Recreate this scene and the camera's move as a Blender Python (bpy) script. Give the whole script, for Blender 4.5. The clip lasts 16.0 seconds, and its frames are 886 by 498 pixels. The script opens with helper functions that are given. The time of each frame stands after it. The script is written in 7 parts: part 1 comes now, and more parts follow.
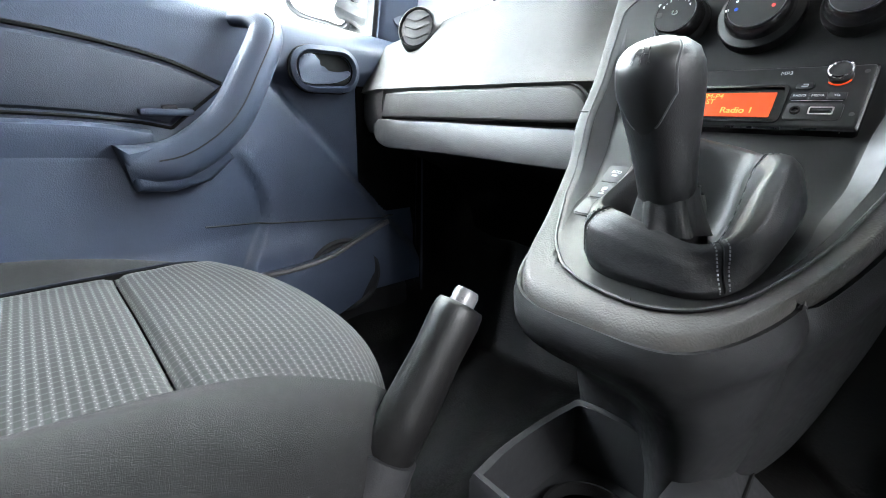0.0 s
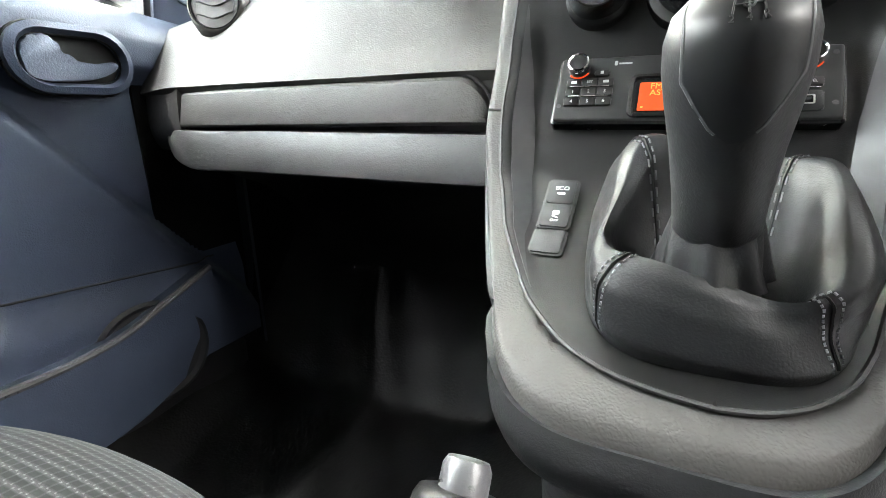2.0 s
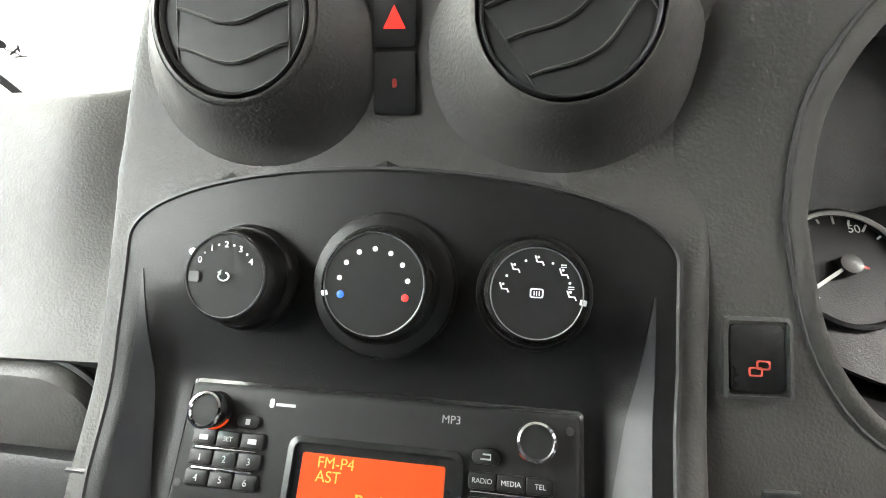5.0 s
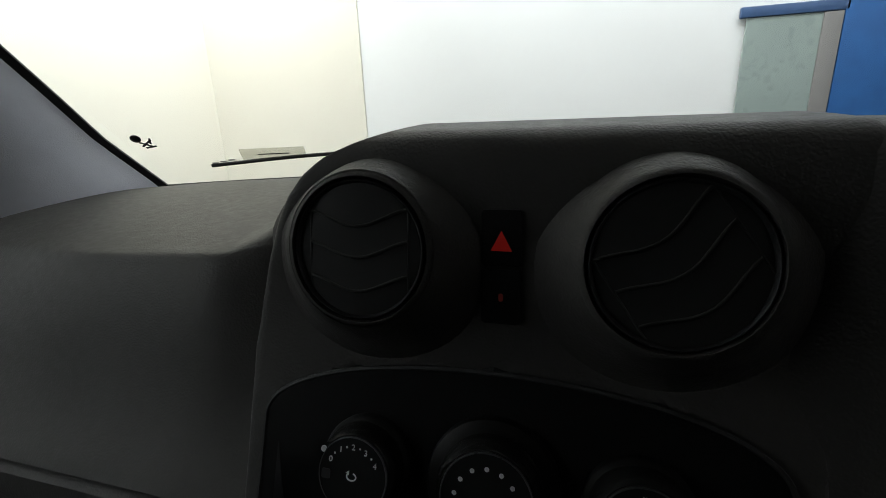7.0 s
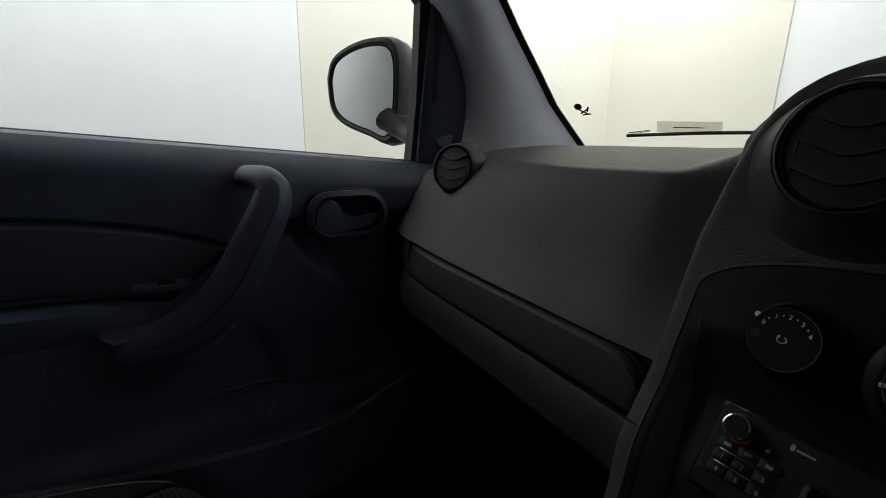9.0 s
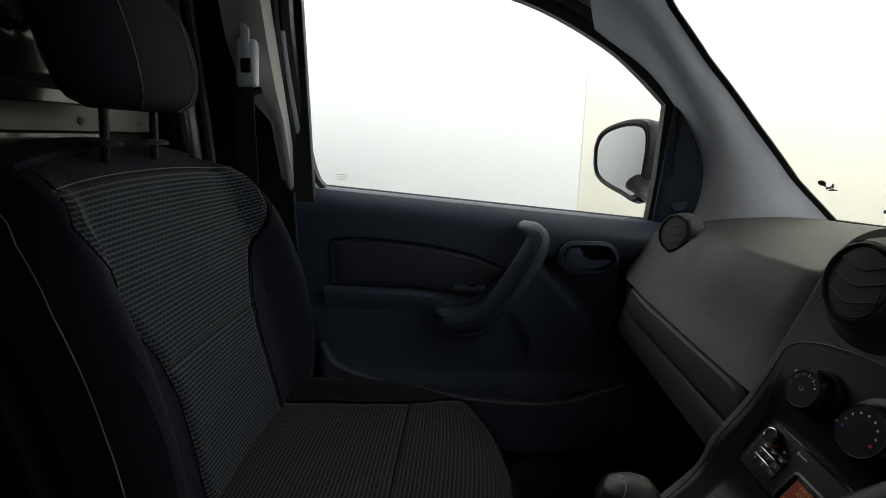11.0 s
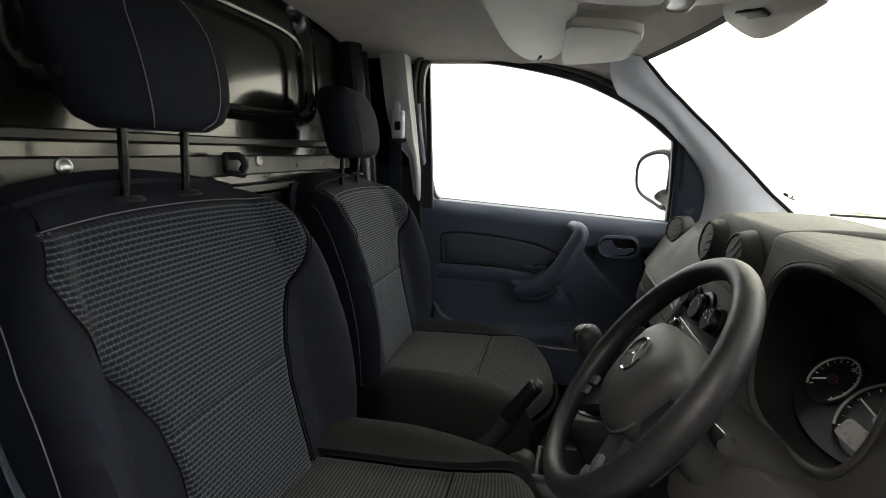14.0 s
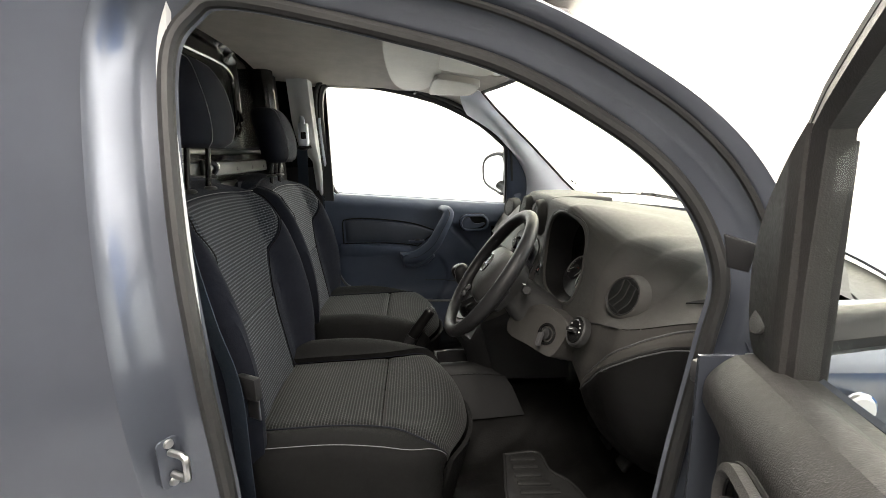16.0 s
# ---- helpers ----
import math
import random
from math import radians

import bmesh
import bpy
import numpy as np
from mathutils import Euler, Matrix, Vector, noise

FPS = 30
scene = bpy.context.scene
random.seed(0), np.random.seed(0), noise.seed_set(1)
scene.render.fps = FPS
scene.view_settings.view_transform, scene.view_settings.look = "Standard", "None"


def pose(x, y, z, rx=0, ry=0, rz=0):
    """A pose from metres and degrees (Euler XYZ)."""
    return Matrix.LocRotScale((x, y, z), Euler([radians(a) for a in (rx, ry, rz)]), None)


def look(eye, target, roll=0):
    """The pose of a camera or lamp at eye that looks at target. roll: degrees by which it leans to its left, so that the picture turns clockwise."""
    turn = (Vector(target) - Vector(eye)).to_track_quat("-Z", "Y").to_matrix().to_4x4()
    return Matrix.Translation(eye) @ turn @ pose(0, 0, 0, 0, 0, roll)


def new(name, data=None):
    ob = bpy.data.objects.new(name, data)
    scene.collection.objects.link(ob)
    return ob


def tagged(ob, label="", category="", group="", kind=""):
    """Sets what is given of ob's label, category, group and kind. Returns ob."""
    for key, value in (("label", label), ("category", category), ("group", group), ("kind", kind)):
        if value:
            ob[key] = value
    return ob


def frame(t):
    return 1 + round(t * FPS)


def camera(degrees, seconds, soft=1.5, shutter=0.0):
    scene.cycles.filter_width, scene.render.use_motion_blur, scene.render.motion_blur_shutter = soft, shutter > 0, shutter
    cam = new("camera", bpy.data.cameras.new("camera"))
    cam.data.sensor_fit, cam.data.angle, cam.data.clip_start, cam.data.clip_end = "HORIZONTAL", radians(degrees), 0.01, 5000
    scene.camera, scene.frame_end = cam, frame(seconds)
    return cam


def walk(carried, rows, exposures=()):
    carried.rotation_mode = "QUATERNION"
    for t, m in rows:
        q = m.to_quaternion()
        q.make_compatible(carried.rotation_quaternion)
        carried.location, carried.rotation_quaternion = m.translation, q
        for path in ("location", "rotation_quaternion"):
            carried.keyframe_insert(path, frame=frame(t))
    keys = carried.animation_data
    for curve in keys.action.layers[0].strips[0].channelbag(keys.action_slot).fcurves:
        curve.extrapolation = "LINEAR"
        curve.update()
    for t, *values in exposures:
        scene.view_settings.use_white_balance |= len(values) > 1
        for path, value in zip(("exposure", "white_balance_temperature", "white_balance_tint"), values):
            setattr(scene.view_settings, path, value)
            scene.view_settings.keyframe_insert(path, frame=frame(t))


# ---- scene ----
cam = camera(88.1, 16.0, soft=0.9)

PATH = [
    (0, (0.153, -0.51, 0.961), (-1.268, 0.774, 0.384), 1.1),
    (0.5, (0.073, -0.523, 0.944), (-1.284, 0.829, 0.37), 0.2),
    (1, (0.022, -0.508, 0.949), (-1.197, 0.97, 0.375), -0.5),
    (1.5, (-0.007, -0.467, 0.947), (-1.057, 1.136, 0.377), -0.9),
    (2, (-0.011, -0.421, 0.962), (-0.828, 1.313, 0.39), -0.9),
    (2.5, (-0.007, -0.363, 0.991), (-0.679, 1.44, 0.443), -0.6),
    (3, (-0.008, -0.324, 1.021), (-0.593, 1.515, 0.497), -0.7),
    (3.4, (0.001, -0.294, 1.05), (-0.529, 1.56, 0.52), -1.1),
    (3.5, (-0.001, -0.279, 1.055), (-0.469, 1.59, 0.519), -0.6),
    (4, (0.019, -0.246, 1.084), (-0.365, 1.643, 0.549), -0.3),
    (4.5, (0.045, -0.208, 1.103), (-0.27, 1.689, 0.554), 0.0),
    (5, (0.056, -0.186, 1.13), (-0.206, 1.717, 0.573), 0.4),
    (5.2, (0.057, -0.177, 1.144), (-0.2, 1.729, 0.597), 0.3),
    (7.3, (0.03, -0.175, 1.241), (-0.637, 1.623, 0.672), -2.0),
    (7.5, (0.026, -0.193, 1.234), (-0.766, 1.56, 0.686), -0.5),
    (8, (0.022, -0.225, 1.205), (-1.14, 1.309, 0.659), -0.4),
    (8.5, (0.024, -0.265, 1.187), (-1.41, 1.026, 0.66), 0.9),
    (9, (0.04, -0.315, 1.183), (-1.606, 0.689, 0.653), 1.1),
    (9.5, (0.109, -0.378, 1.2), (-1.718, 0.246, 0.68), -0.0),
    (10, (0.22, -0.4, 1.239), (-1.687, -0.066, 0.734), 0.4),
    (10.2, (0.256, -0.403, 1.253), (-1.666, -0.164, 0.754), 0.4),
    (12.3, (0.507, -0.237, 1.362), (-1.398, -0.656, 0.918), -0.0),
    (12.5, (0.534, -0.237, 1.366), (-1.365, -0.679, 0.923), -0.1),
    (13, (0.665, -0.256, 1.376), (-1.227, -0.739, 0.945), -0.4),
    (13.5, (0.803, -0.265, 1.355), (-1.094, -0.747, 0.943), -0.5),
    (14, (0.924, -0.265, 1.347), (-0.977, -0.74, 0.945), -0.9),
    (14.5, (1.063, -0.282, 1.339), (-0.846, -0.726, 0.943), -1.3),
    (15, (1.192, -0.303, 1.344), (-0.739, -0.643, 0.946), -1.3),
    (15.5, (1.318, -0.332, 1.345), (-0.635, -0.454, 0.931), -1.2),
    (16, (1.448, -0.338, 1.367), (-0.505, -0.221, 0.949), -1.5),
]
walk(cam, [(t, look(e, a, r)) for t, e, a, r in PATH], [(0, 2.55, 5750, 9), (1.5, 2.55, 5950, 9), (2.5, 2.5, 6350, 10), (5.2, 2.5, 6400, 9), (7.3, -2.55, 6150, 10), (10.2, -2.15, 6250, 10), (12.3, -1.45, 6500, 10), (14, -0.55, 6600, 10), (16, 0.0, 6750, 11)])

# ---- after path ----
# ---- world and lights ----
world = bpy.data.worlds.new("studio_world")
scene.world = world
world.use_nodes = True
wbg = world.node_tree.nodes["Background"]
wbg.inputs[0].default_value = (0.93, 0.97, 1.0, 1)
wbg.inputs[1].default_value = 0.25


def area_lamp(name, loc, target, sx, sy, watts, colour=(1, 1, 1)):
    data = bpy.data.lights.new(name, "AREA")
    data.shape, data.size, data.size_y, data.energy, data.color = "RECTANGLE", sx, sy, watts, colour
    ob = new(name, data)
    ob.matrix_world = look(loc, target)
    return ob


# added lamps, none in view: two wash the walls, one fills the driver's side
area_lamp("added_light", (-1.45, 0.0, 2.85), (-2.3, 0.0, 2.40), 5.6, 0.5, 480, (1.0, 0.98, 0.95))
area_lamp("added_light", (0.2, 1.60, 3.05), (0.2, 2.47, 2.60), 3.6, 0.5, 310, (1.0, 0.98, 0.95))
area_lamp("added_light", (2.6, -0.6, 3.3), (2.4, -0.6, 0), 1.2, 3.0, 205, (1.0, 0.95, 0.88))

# ---- materials ----
def nodes_of(name):
    m = bpy.data.materials.new(name)
    m.use_nodes = True
    nt = m.node_tree
    return m, nt, nt.nodes["Principled BSDF"]


def ramp(nt, src, stops):
    r = nt.nodes.new("ShaderNodeValToRGB")
    while len(r.color_ramp.elements) < len(stops):
        r.color_ramp.elements.new(0.5)
    for e, (p, c) in zip(r.color_ramp.elements, stops):
        e.position, e.color = p, (*c, 1) if len(c) == 3 else c
    nt.links.new(src, r.inputs[0])
    return r.outputs[0]


def coords(nt, scale=1.0, kind="Object"):
    tc = nt.nodes.new("ShaderNodeTexCoord")
    mp = nt.nodes.new("ShaderNodeMapping")
    mp.inputs["Scale"].default_value = (scale, scale, scale) if isinstance(scale, (int, float)) else scale
    nt.links.new(tc.outputs[kind], mp.inputs[0])
    return mp.outputs[0]


def noise_tex(nt, vec, scale, detail=4, rough=0.6):
    n = nt.nodes.new("ShaderNodeTexNoise")
    n.inputs["Scale"].default_value, n.inputs["Detail"].default_value, n.inputs["Roughness"].default_value = scale, detail, rough
    nt.links.new(vec, n.inputs["Vector"])
    return n.outputs["Fac"]


def bump_to(nt, bsdf, height, strength, dist):
    b = nt.nodes.new("ShaderNodeBump")
    b.inputs["Strength"].default_value, b.inputs["Distance"].default_value = strength, dist
    nt.links.new(height, b.inputs["Height"])
    nt.links.new(b.outputs[0], bsdf.inputs["Normal"])


def plain(name, col, rough=0.5, metal=0.0, var=0.12, grain=0.0, grain_scale=900, spec=0.5, coat=0.0, cloud=14, wear=0.15):
    """A surface with cloudy variation of colour and gloss, and a fine moulded grain."""
    m, nt, b = nodes_of(name)
    v = coords(nt)
    big = noise_tex(nt, v, cloud, 5)
    lo, hi = [tuple(c * k for c in col) for k in (1 - var, 1 + var)]
    nt.links.new(ramp(nt, big, [(0.3, lo), (0.7, hi)]), b.inputs["Base Color"])
    fine = noise_tex(nt, v, cloud * 9, 3)
    r = nt.nodes.new("ShaderNodeMapRange")
    r.inputs["To Min"].default_value, r.inputs["To Max"].default_value = max(0.02, rough - wear), min(1, rough + wear)
    nt.links.new(fine, r.inputs["Value"])
    nt.links.new(r.outputs[0], b.inputs["Roughness"])
    b.inputs["Metallic"].default_value = metal
    b.inputs["Specular IOR Level"].default_value = spec
    b.inputs["Coat Weight"].default_value = coat
    b.inputs["Coat Roughness"].default_value = 0.08
    if grain:
        vo = nt.nodes.new("ShaderNodeTexVoronoi")
        vo.feature = "SMOOTH_F1"
        vo.inputs["Scale"].default_value = grain_scale
        ns = nt.nodes.new("ShaderNodeTexNoise")
        ns.inputs["Scale"].default_value = grain_scale * 0.35
        nt.links.new(v, ns.inputs["Vector"])
        mx = nt.nodes.new("ShaderNodeMix")
        mx.data_type = "VECTOR"
        mx.inputs[0].default_value = 0.003
        nt.links.new(v, mx.inputs[4])
        nt.links.new(ns.outputs["Color"], mx.inputs[5])
        nt.links.new(mx.outputs[1], vo.inputs["Vector"])
        bump_to(nt, b, vo.outputs["Distance"], grain, 0.0012)
    return m


def weave(name, dark, light, pitch_u, pitch_v, duty=0.45, sheen=0.05):
    """Two-tone seat cloth: staggered dark ovals between pale ribs, laid out by the UV map in metres."""
    m, nt, b = nodes_of(name)
    tc = nt.nodes.new("ShaderNodeTexCoord")
    sep = nt.nodes.new("ShaderNodeSeparateXYZ")
    nt.links.new(tc.outputs["UV"], sep.inputs[0])

    def calc(op, a, b=0.0, c=0.0):
        n = nt.nodes.new("ShaderNodeMath")
        n.operation = op
        for k, val in enumerate((a, b, c)):
            if isinstance(val, (int, float)):
                n.inputs[k].default_value = val
            else:
                nt.links.new(val, n.inputs[k])
        return n.outputs[0]
    row = calc("MULTIPLY", sep.outputs[1], 1 / pitch_v)
    odd = calc("MULTIPLY", calc("PINGPONG", calc("FLOOR", row), 1.0), 0.5)
    col_u = calc("FRACT", calc("MULTIPLY_ADD", sep.outputs[0], 1 / pitch_u, odd))
    du = calc("ABSOLUTE", calc("SUBTRACT", col_u, 0.5))
    dv = calc("ABSOLUTE", calc("SUBTRACT", calc("FRACT", row), 0.5))

    def band(src, lo, hi, top):
        n = nt.nodes.new("ShaderNodeMapRange")
        n.inputs["From Min"].default_value, n.inputs["From Max"].default_value = lo, hi
        n.inputs["To Max"].default_value = top
        nt.links.new(src, n.inputs["Value"])
        return n.outputs[0]
    stripe = band(dv, 0.5 - duty * 0.62, 0.5 - duty * 0.20, 0.38)
    gap = band(du, 0.33, 0.45, 0.17)
    dot = calc("MULTIPLY", band(du, 0.36, 0.47, 0.75), band(dv, 0.26, 0.42, 1.0))
    pattern = calc("ADD", calc("MAXIMUM", stripe, gap), dot)
    obv = coords(nt)
    thread = noise_tex(nt, obv, 1400, 2)
    cloud = noise_tex(nt, obv, 9, 4)
    mul = nt.nodes.new("ShaderNodeMath")
    mul.operation = "MULTIPLY"
    mrg = nt.nodes.new("ShaderNodeMapRange")
    mrg.inputs["From Min"].default_value, mrg.inputs["From Max"].default_value = 0.3, 0.7
    mrg.inputs["To Min"].default_value, mrg.inputs["To Max"].default_value = 0.6, 1.0
    nt.links.new(thread, mrg.inputs["Value"])
    nt.links.new(pattern, mul.inputs[0])
    nt.links.new(mrg.outputs[0], mul.inputs[1])
    col = ramp(nt, mul.outputs[0], [(0.0, dark), (1.0, light)])
    mix = nt.nodes.new("ShaderNodeMix")
    mix.data_type = "RGBA"
    mix.blend_type = "MULTIPLY"
    mix.inputs[0].default_value = 0.35
    nt.links.new(col, mix.inputs[6])
    nt.links.new(ramp(nt, cloud, [(0.3, (0.6, 0.6, 0.6)), (0.7, (1, 1, 1))]), mix.inputs[7])
    nt.links.new(mix.outputs[2], b.inputs["Base Color"])
    b.inputs["Roughness"].default_value = 0.9
    b.inputs["Sheen Weight"].default_value = sheen
    b.inputs["Specular IOR Level"].default_value = 0.2
    bump_to(nt, b, mul.outputs[0], 0.5, 0.0012)
    return m


def glow(name, col, strength):
    m, nt, b = nodes_of(name)
    b.inputs["Base Color"].default_value = (*[c * 0.3 for c in col], 1)
    b.inputs["Emission Color"].default_value = (*col, 1)
    b.inputs["Emission Strength"].default_value = strength
    b.inputs["Roughness"].default_value = 0.25
    return m


def glass(name, tint=(1, 1, 1), clear=0.94):
    """Thin pane: mostly clear, with a faint mirror reflection."""
    m, nt, b = nodes_of(name)
    out = nt.nodes["Material Output"]
    tr = nt.nodes.new("ShaderNodeBsdfTransparent")
    tr.inputs[0].default_value = (*[c * clear for c in tint], 1)
    gl = nt.nodes.new("ShaderNodeBsdfGlossy")
    gl.inputs["Roughness"].default_value = 0.01
    mx = nt.nodes.new("ShaderNodeMixShader")
    mx.inputs[0].default_value = 0.035
    nt.links.new(tr.outputs[0], mx.inputs[1])
    nt.links.new(gl.outputs[0], mx.inputs[2])
    nt.links.new(mx.outputs[0], out.inputs[0])
    return m


M_DASH = plain("dash_plastic", (0.050, 0.048, 0.045), 0.60, grain=0.26, grain_scale=620, var=0.06, spec=0.3)
M_DASHLOW = plain("lower_dash_plastic", (0.031, 0.031, 0.031), 0.55, grain=0.22, grain_scale=620, var=0.08)
M_FLAP = plain("smooth_vent_plastic", (0.022, 0.022, 0.0215), 0.6, var=0.05, spec=0.2)
M_PANEL = plain("satin_black_panel", (0.0060, 0.0058, 0.0058), 0.42, var=0.06, grain=0.12, grain_scale=1500, spec=0.26)
M_FLUTE = plain("satin_grey_trim", (0.075, 0.075, 0.078), 0.32, var=0.05, grain=0.1, grain_scale=1500)
M_FACE = plain("matt_black_print_face", (0.009, 0.009, 0.009), 0.6, var=0.06, spec=0.2)
M_WEDGE = plain("satin_wedge_sheen", (0.016, 0.016, 0.018), 0.5, var=0.05)
M_BLACK = plain("black_plastic", (0.017, 0.017, 0.018), 0.48, var=0.1, grain=0.15, grain_scale=1100, spec=0.3)
M_GLOSS = plain("gloss_black_plastic", (0.011, 0.011, 0.011), 0.26, var=0.05, wear=0.03, spec=0.4)
M_CAP = plain("satin_black_cap", (0.010, 0.010, 0.0105), 0.40, var=0.05, wear=0.05, spec=0.28)
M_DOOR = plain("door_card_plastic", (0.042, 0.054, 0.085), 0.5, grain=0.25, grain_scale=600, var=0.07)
# door card plastic again, with the open door's shade put into its colour
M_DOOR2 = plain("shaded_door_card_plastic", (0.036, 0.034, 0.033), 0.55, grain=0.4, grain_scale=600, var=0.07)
M_DOORCLOTH = plain("door_insert_vinyl", (0.036, 0.042, 0.058), 0.6, grain=0.3, grain_scale=800, var=0.08)
M_CLOTH = plain("navy_black_cloth", (0.0105, 0.0118, 0.018), 0.92, grain=0.35, grain_scale=1500, var=0.12, spec=0.15)
M_CLOTH2 = plain("charcoal_cloth", (0.0090, 0.0089, 0.0090), 0.92, grain=0.35, grain_scale=1500, var=0.12, spec=0.15)
M_WEAVE = weave("dashed_seat_weave", (0.0060, 0.0070, 0.0115), (0.155, 0.168, 0.195), 0.0094, 0.0072, 0.46)
M_WEAVE2 = weave("fine_seat_weave", (0.0055, 0.0055, 0.0056), (0.094, 0.095, 0.096), 0.0080, 0.0070, 0.46)
M_THREAD = plain("grey_thread", (0.17, 0.17, 0.18), 0.8, var=0.2, cloud=300)
M_LEATHER = plain("black_leather", (0.014, 0.014, 0.015), 0.46, grain=0.12, grain_scale=900, var=0.15, spec=0.3)
M_RUBBER = plain("black_rubber", (0.018, 0.018, 0.018), 0.6, grain=0.15, grain_scale=700, var=0.15)
M_MAT = plain("rubber_floor_mat", (0.006, 0.0058, 0.0056), 0.5, grain=0.3, grain_scale=260, var=0.3, spec=0.18)
M_FELT = plain("black_carpet_felt", (0.006, 0.0058, 0.0055), 0.95, grain=0.6, grain_scale=900, var=0.2, spec=0.06)
M_HEAD = plain("headliner_felt", (0.46, 0.43, 0.40), 0.95, grain=0.4, grain_scale=1600, var=0.08, spec=0.1)
M_SHELF = plain("overhead_plastic", (0.48, 0.46, 0.42), 0.6, grain=0.3, grain_scale=700, var=0.05)
M_PILLAR = plain("pillar_trim", (0.72, 0.755, 0.83), 0.6, grain=0.3, grain_scale=700, var=0.05)
M_POST = plain("post_trim", (0.60, 0.60, 0.60), 0.6, grain=0.3, grain_scale=700, var=0.05)
M_STEEL = plain("black_painted_steel", (0.013, 0.0125, 0.0115), 0.18, var=0.25, coat=0.5, wear=0.07)
M_RAIL = plain("grey_painted_steel", (0.035, 0.035, 0.032), 0.35, var=0.2, wear=0.12)
M_PAINT = plain("grey_blue_car_paint", (0.088, 0.098, 0.121), 0.22, metal=0.35, var=0.03, coat=0.45, wear=0.0)
M_CHROME = plain("chrome", (0.75, 0.75, 0.76), 0.1, metal=1.0, var=0.04, wear=0.05)
M_BARE = plain("bare_steel", (0.5, 0.5, 0.5), 0.35, metal=1.0, var=0.15)
M_BELT = plain("seat_belt_webbing", (0.016, 0.025, 0.042), 0.7, grain=0.5, grain_scale=900, var=0.1)
M_RED = plain("red_button", (0.55, 0.07, 0.05), 0.4, var=0.05)
M_TRI = glow("hazard_red", (0.75, 0.03, 0.02), 0.35)
M_WHITE = plain("white_print", (0.8, 0.8, 0.8), 0.5, var=0.03)
M_PALE = plain("pale_dial_print", (0.45, 0.45, 0.44), 0.5, var=0.05)
M_GREYPRINT = plain("grey_print", (0.35, 0.35, 0.35), 0.5, var=0.05)
M_BLUE = plain("blue_print", (0.02, 0.12, 0.75), 0.4, var=0.03)
M_REDDOT = plain("red_print", (0.75, 0.03, 0.02), 0.4, var=0.03)
M_LCD = glow("amber_display", (1.0, 0.12, 0.025), 0.036)
M_LCDTXT = glow("amber_text", (1.0, 0.48, 0.09), 0.19)
M_AMBER = glow("amber_ring", (1.0, 0.10, 0.02), 0.1)
M_GLASS = glass("window_glass", (0.96, 1.0, 0.98))
M_MIRROR = plain("mirror_silver", (0.85, 0.86, 0.86), 0.02, metal=1.0, var=0.01, wear=0.01)
M_WALLW = plain("white_booth_wall", (0.82, 0.83, 0.83), 0.8, var=0.03, cloud=1.2)
M_WALLC = plain("cream_booth_wall", (0.78, 0.75, 0.66), 0.8, var=0.03, cloud=1.2)
M_WALLG = plain("dull_booth_grey", (0.20, 0.195, 0.19), 0.8, var=0.06, cloud=1.5)
M_FLOOR = plain("booth_floor_paint", (0.42, 0.43, 0.44), 0.45, var=0.1, cloud=2)
M_STICKER = glass("sticker_film", (1.0, 1.0, 0.96), 0.80)
M_DIMPRINT = plain("dim_print", (0.026, 0.026, 0.026), 0.4, var=0.05)

# ---- mesh helpers ----
def thing(name, label, category, group="", loc=(0, 0, 0), kind=""):
    ob = new(name)
    ob.location = loc
    ob.empty_display_size = 0.05
    return tagged(ob, label, category, group, kind)


def link_mesh(name, bm, material, smooth=35):
    me = bpy.data.meshes.new(name)
    bmesh.ops.recalc_face_normals(bm, faces=bm.faces)
    bm.to_mesh(me)
    bm.free()
    me.materials.append(material)
    if smooth:
        for p in me.polygons:
            p.use_smooth = True
        me.set_sharp_from_angle(angle=radians(smooth))
    return new(name, me)


def part(name, bm, material, parent=None, label="", smooth=35):
    ob = link_mesh(name, bm, material, smooth)
    if parent is not None:
        ob.parent = parent
        base = Vector()
        p = parent
        while p is not None:
            base += p.location
            p = p.parent
        ob.data.transform(Matrix.Translation(-base))
    return tagged(ob, label) if label else ob


def struct(name, bm, material, label, smooth=35):
    return tagged(link_mesh(name, bm, material, smooth), label, name.split("_")[0], kind="structure")


def catmull(pts, n):
    """n + 1 points spread along a smooth curve through pts."""
    pts = [Vector(p) for p in pts]
    ext = [pts[0] * 2 - pts[1], *pts, pts[-1] * 2 - pts[-2]]
    segs = len(pts) - 1
    out = []
    for i in range(n + 1):
        s = min(i / n * segs, segs - 1e-6)
        k = int(s)
        f = s - k
        a, b, c, d = ext[k:k + 4]
        out.append(0.5 * ((2 * b) + (c - a) * f + (2 * a - 5 * b + 4 * c - d) * f * f + (3 * b - a - 3 * c + d) * f ** 3))
    return out


def loft(rings, closed=True, caps=False, loop=False, bm=None):
    """A skin over rings of points; closed: each ring is a loop; loop: last ring joins the first."""
    bm = bm or bmesh.new()
    rows = [[bm.verts.new(p) for p in r] for r in rings]
    n = len(rows[0])
    pairs = list(zip(rows, rows[1:])) + ([(rows[-1], rows[0])] if loop else [])
    for a, b in pairs:
        for i in range(n if closed else n - 1):
            j = (i + 1) % n
            quad = []
            for v in (a[i], a[j], b[j], b[i]):
                if v not in quad:
                    quad.append(v)
            if len(quad) > 2:
                bm.faces.new(quad)
    if caps and closed:
        bm.faces.new(rows[0])
        bm.faces.new(list(reversed(rows[-1])))
    return bm


CAB = Vector((0.1, -0.40, 1.25))


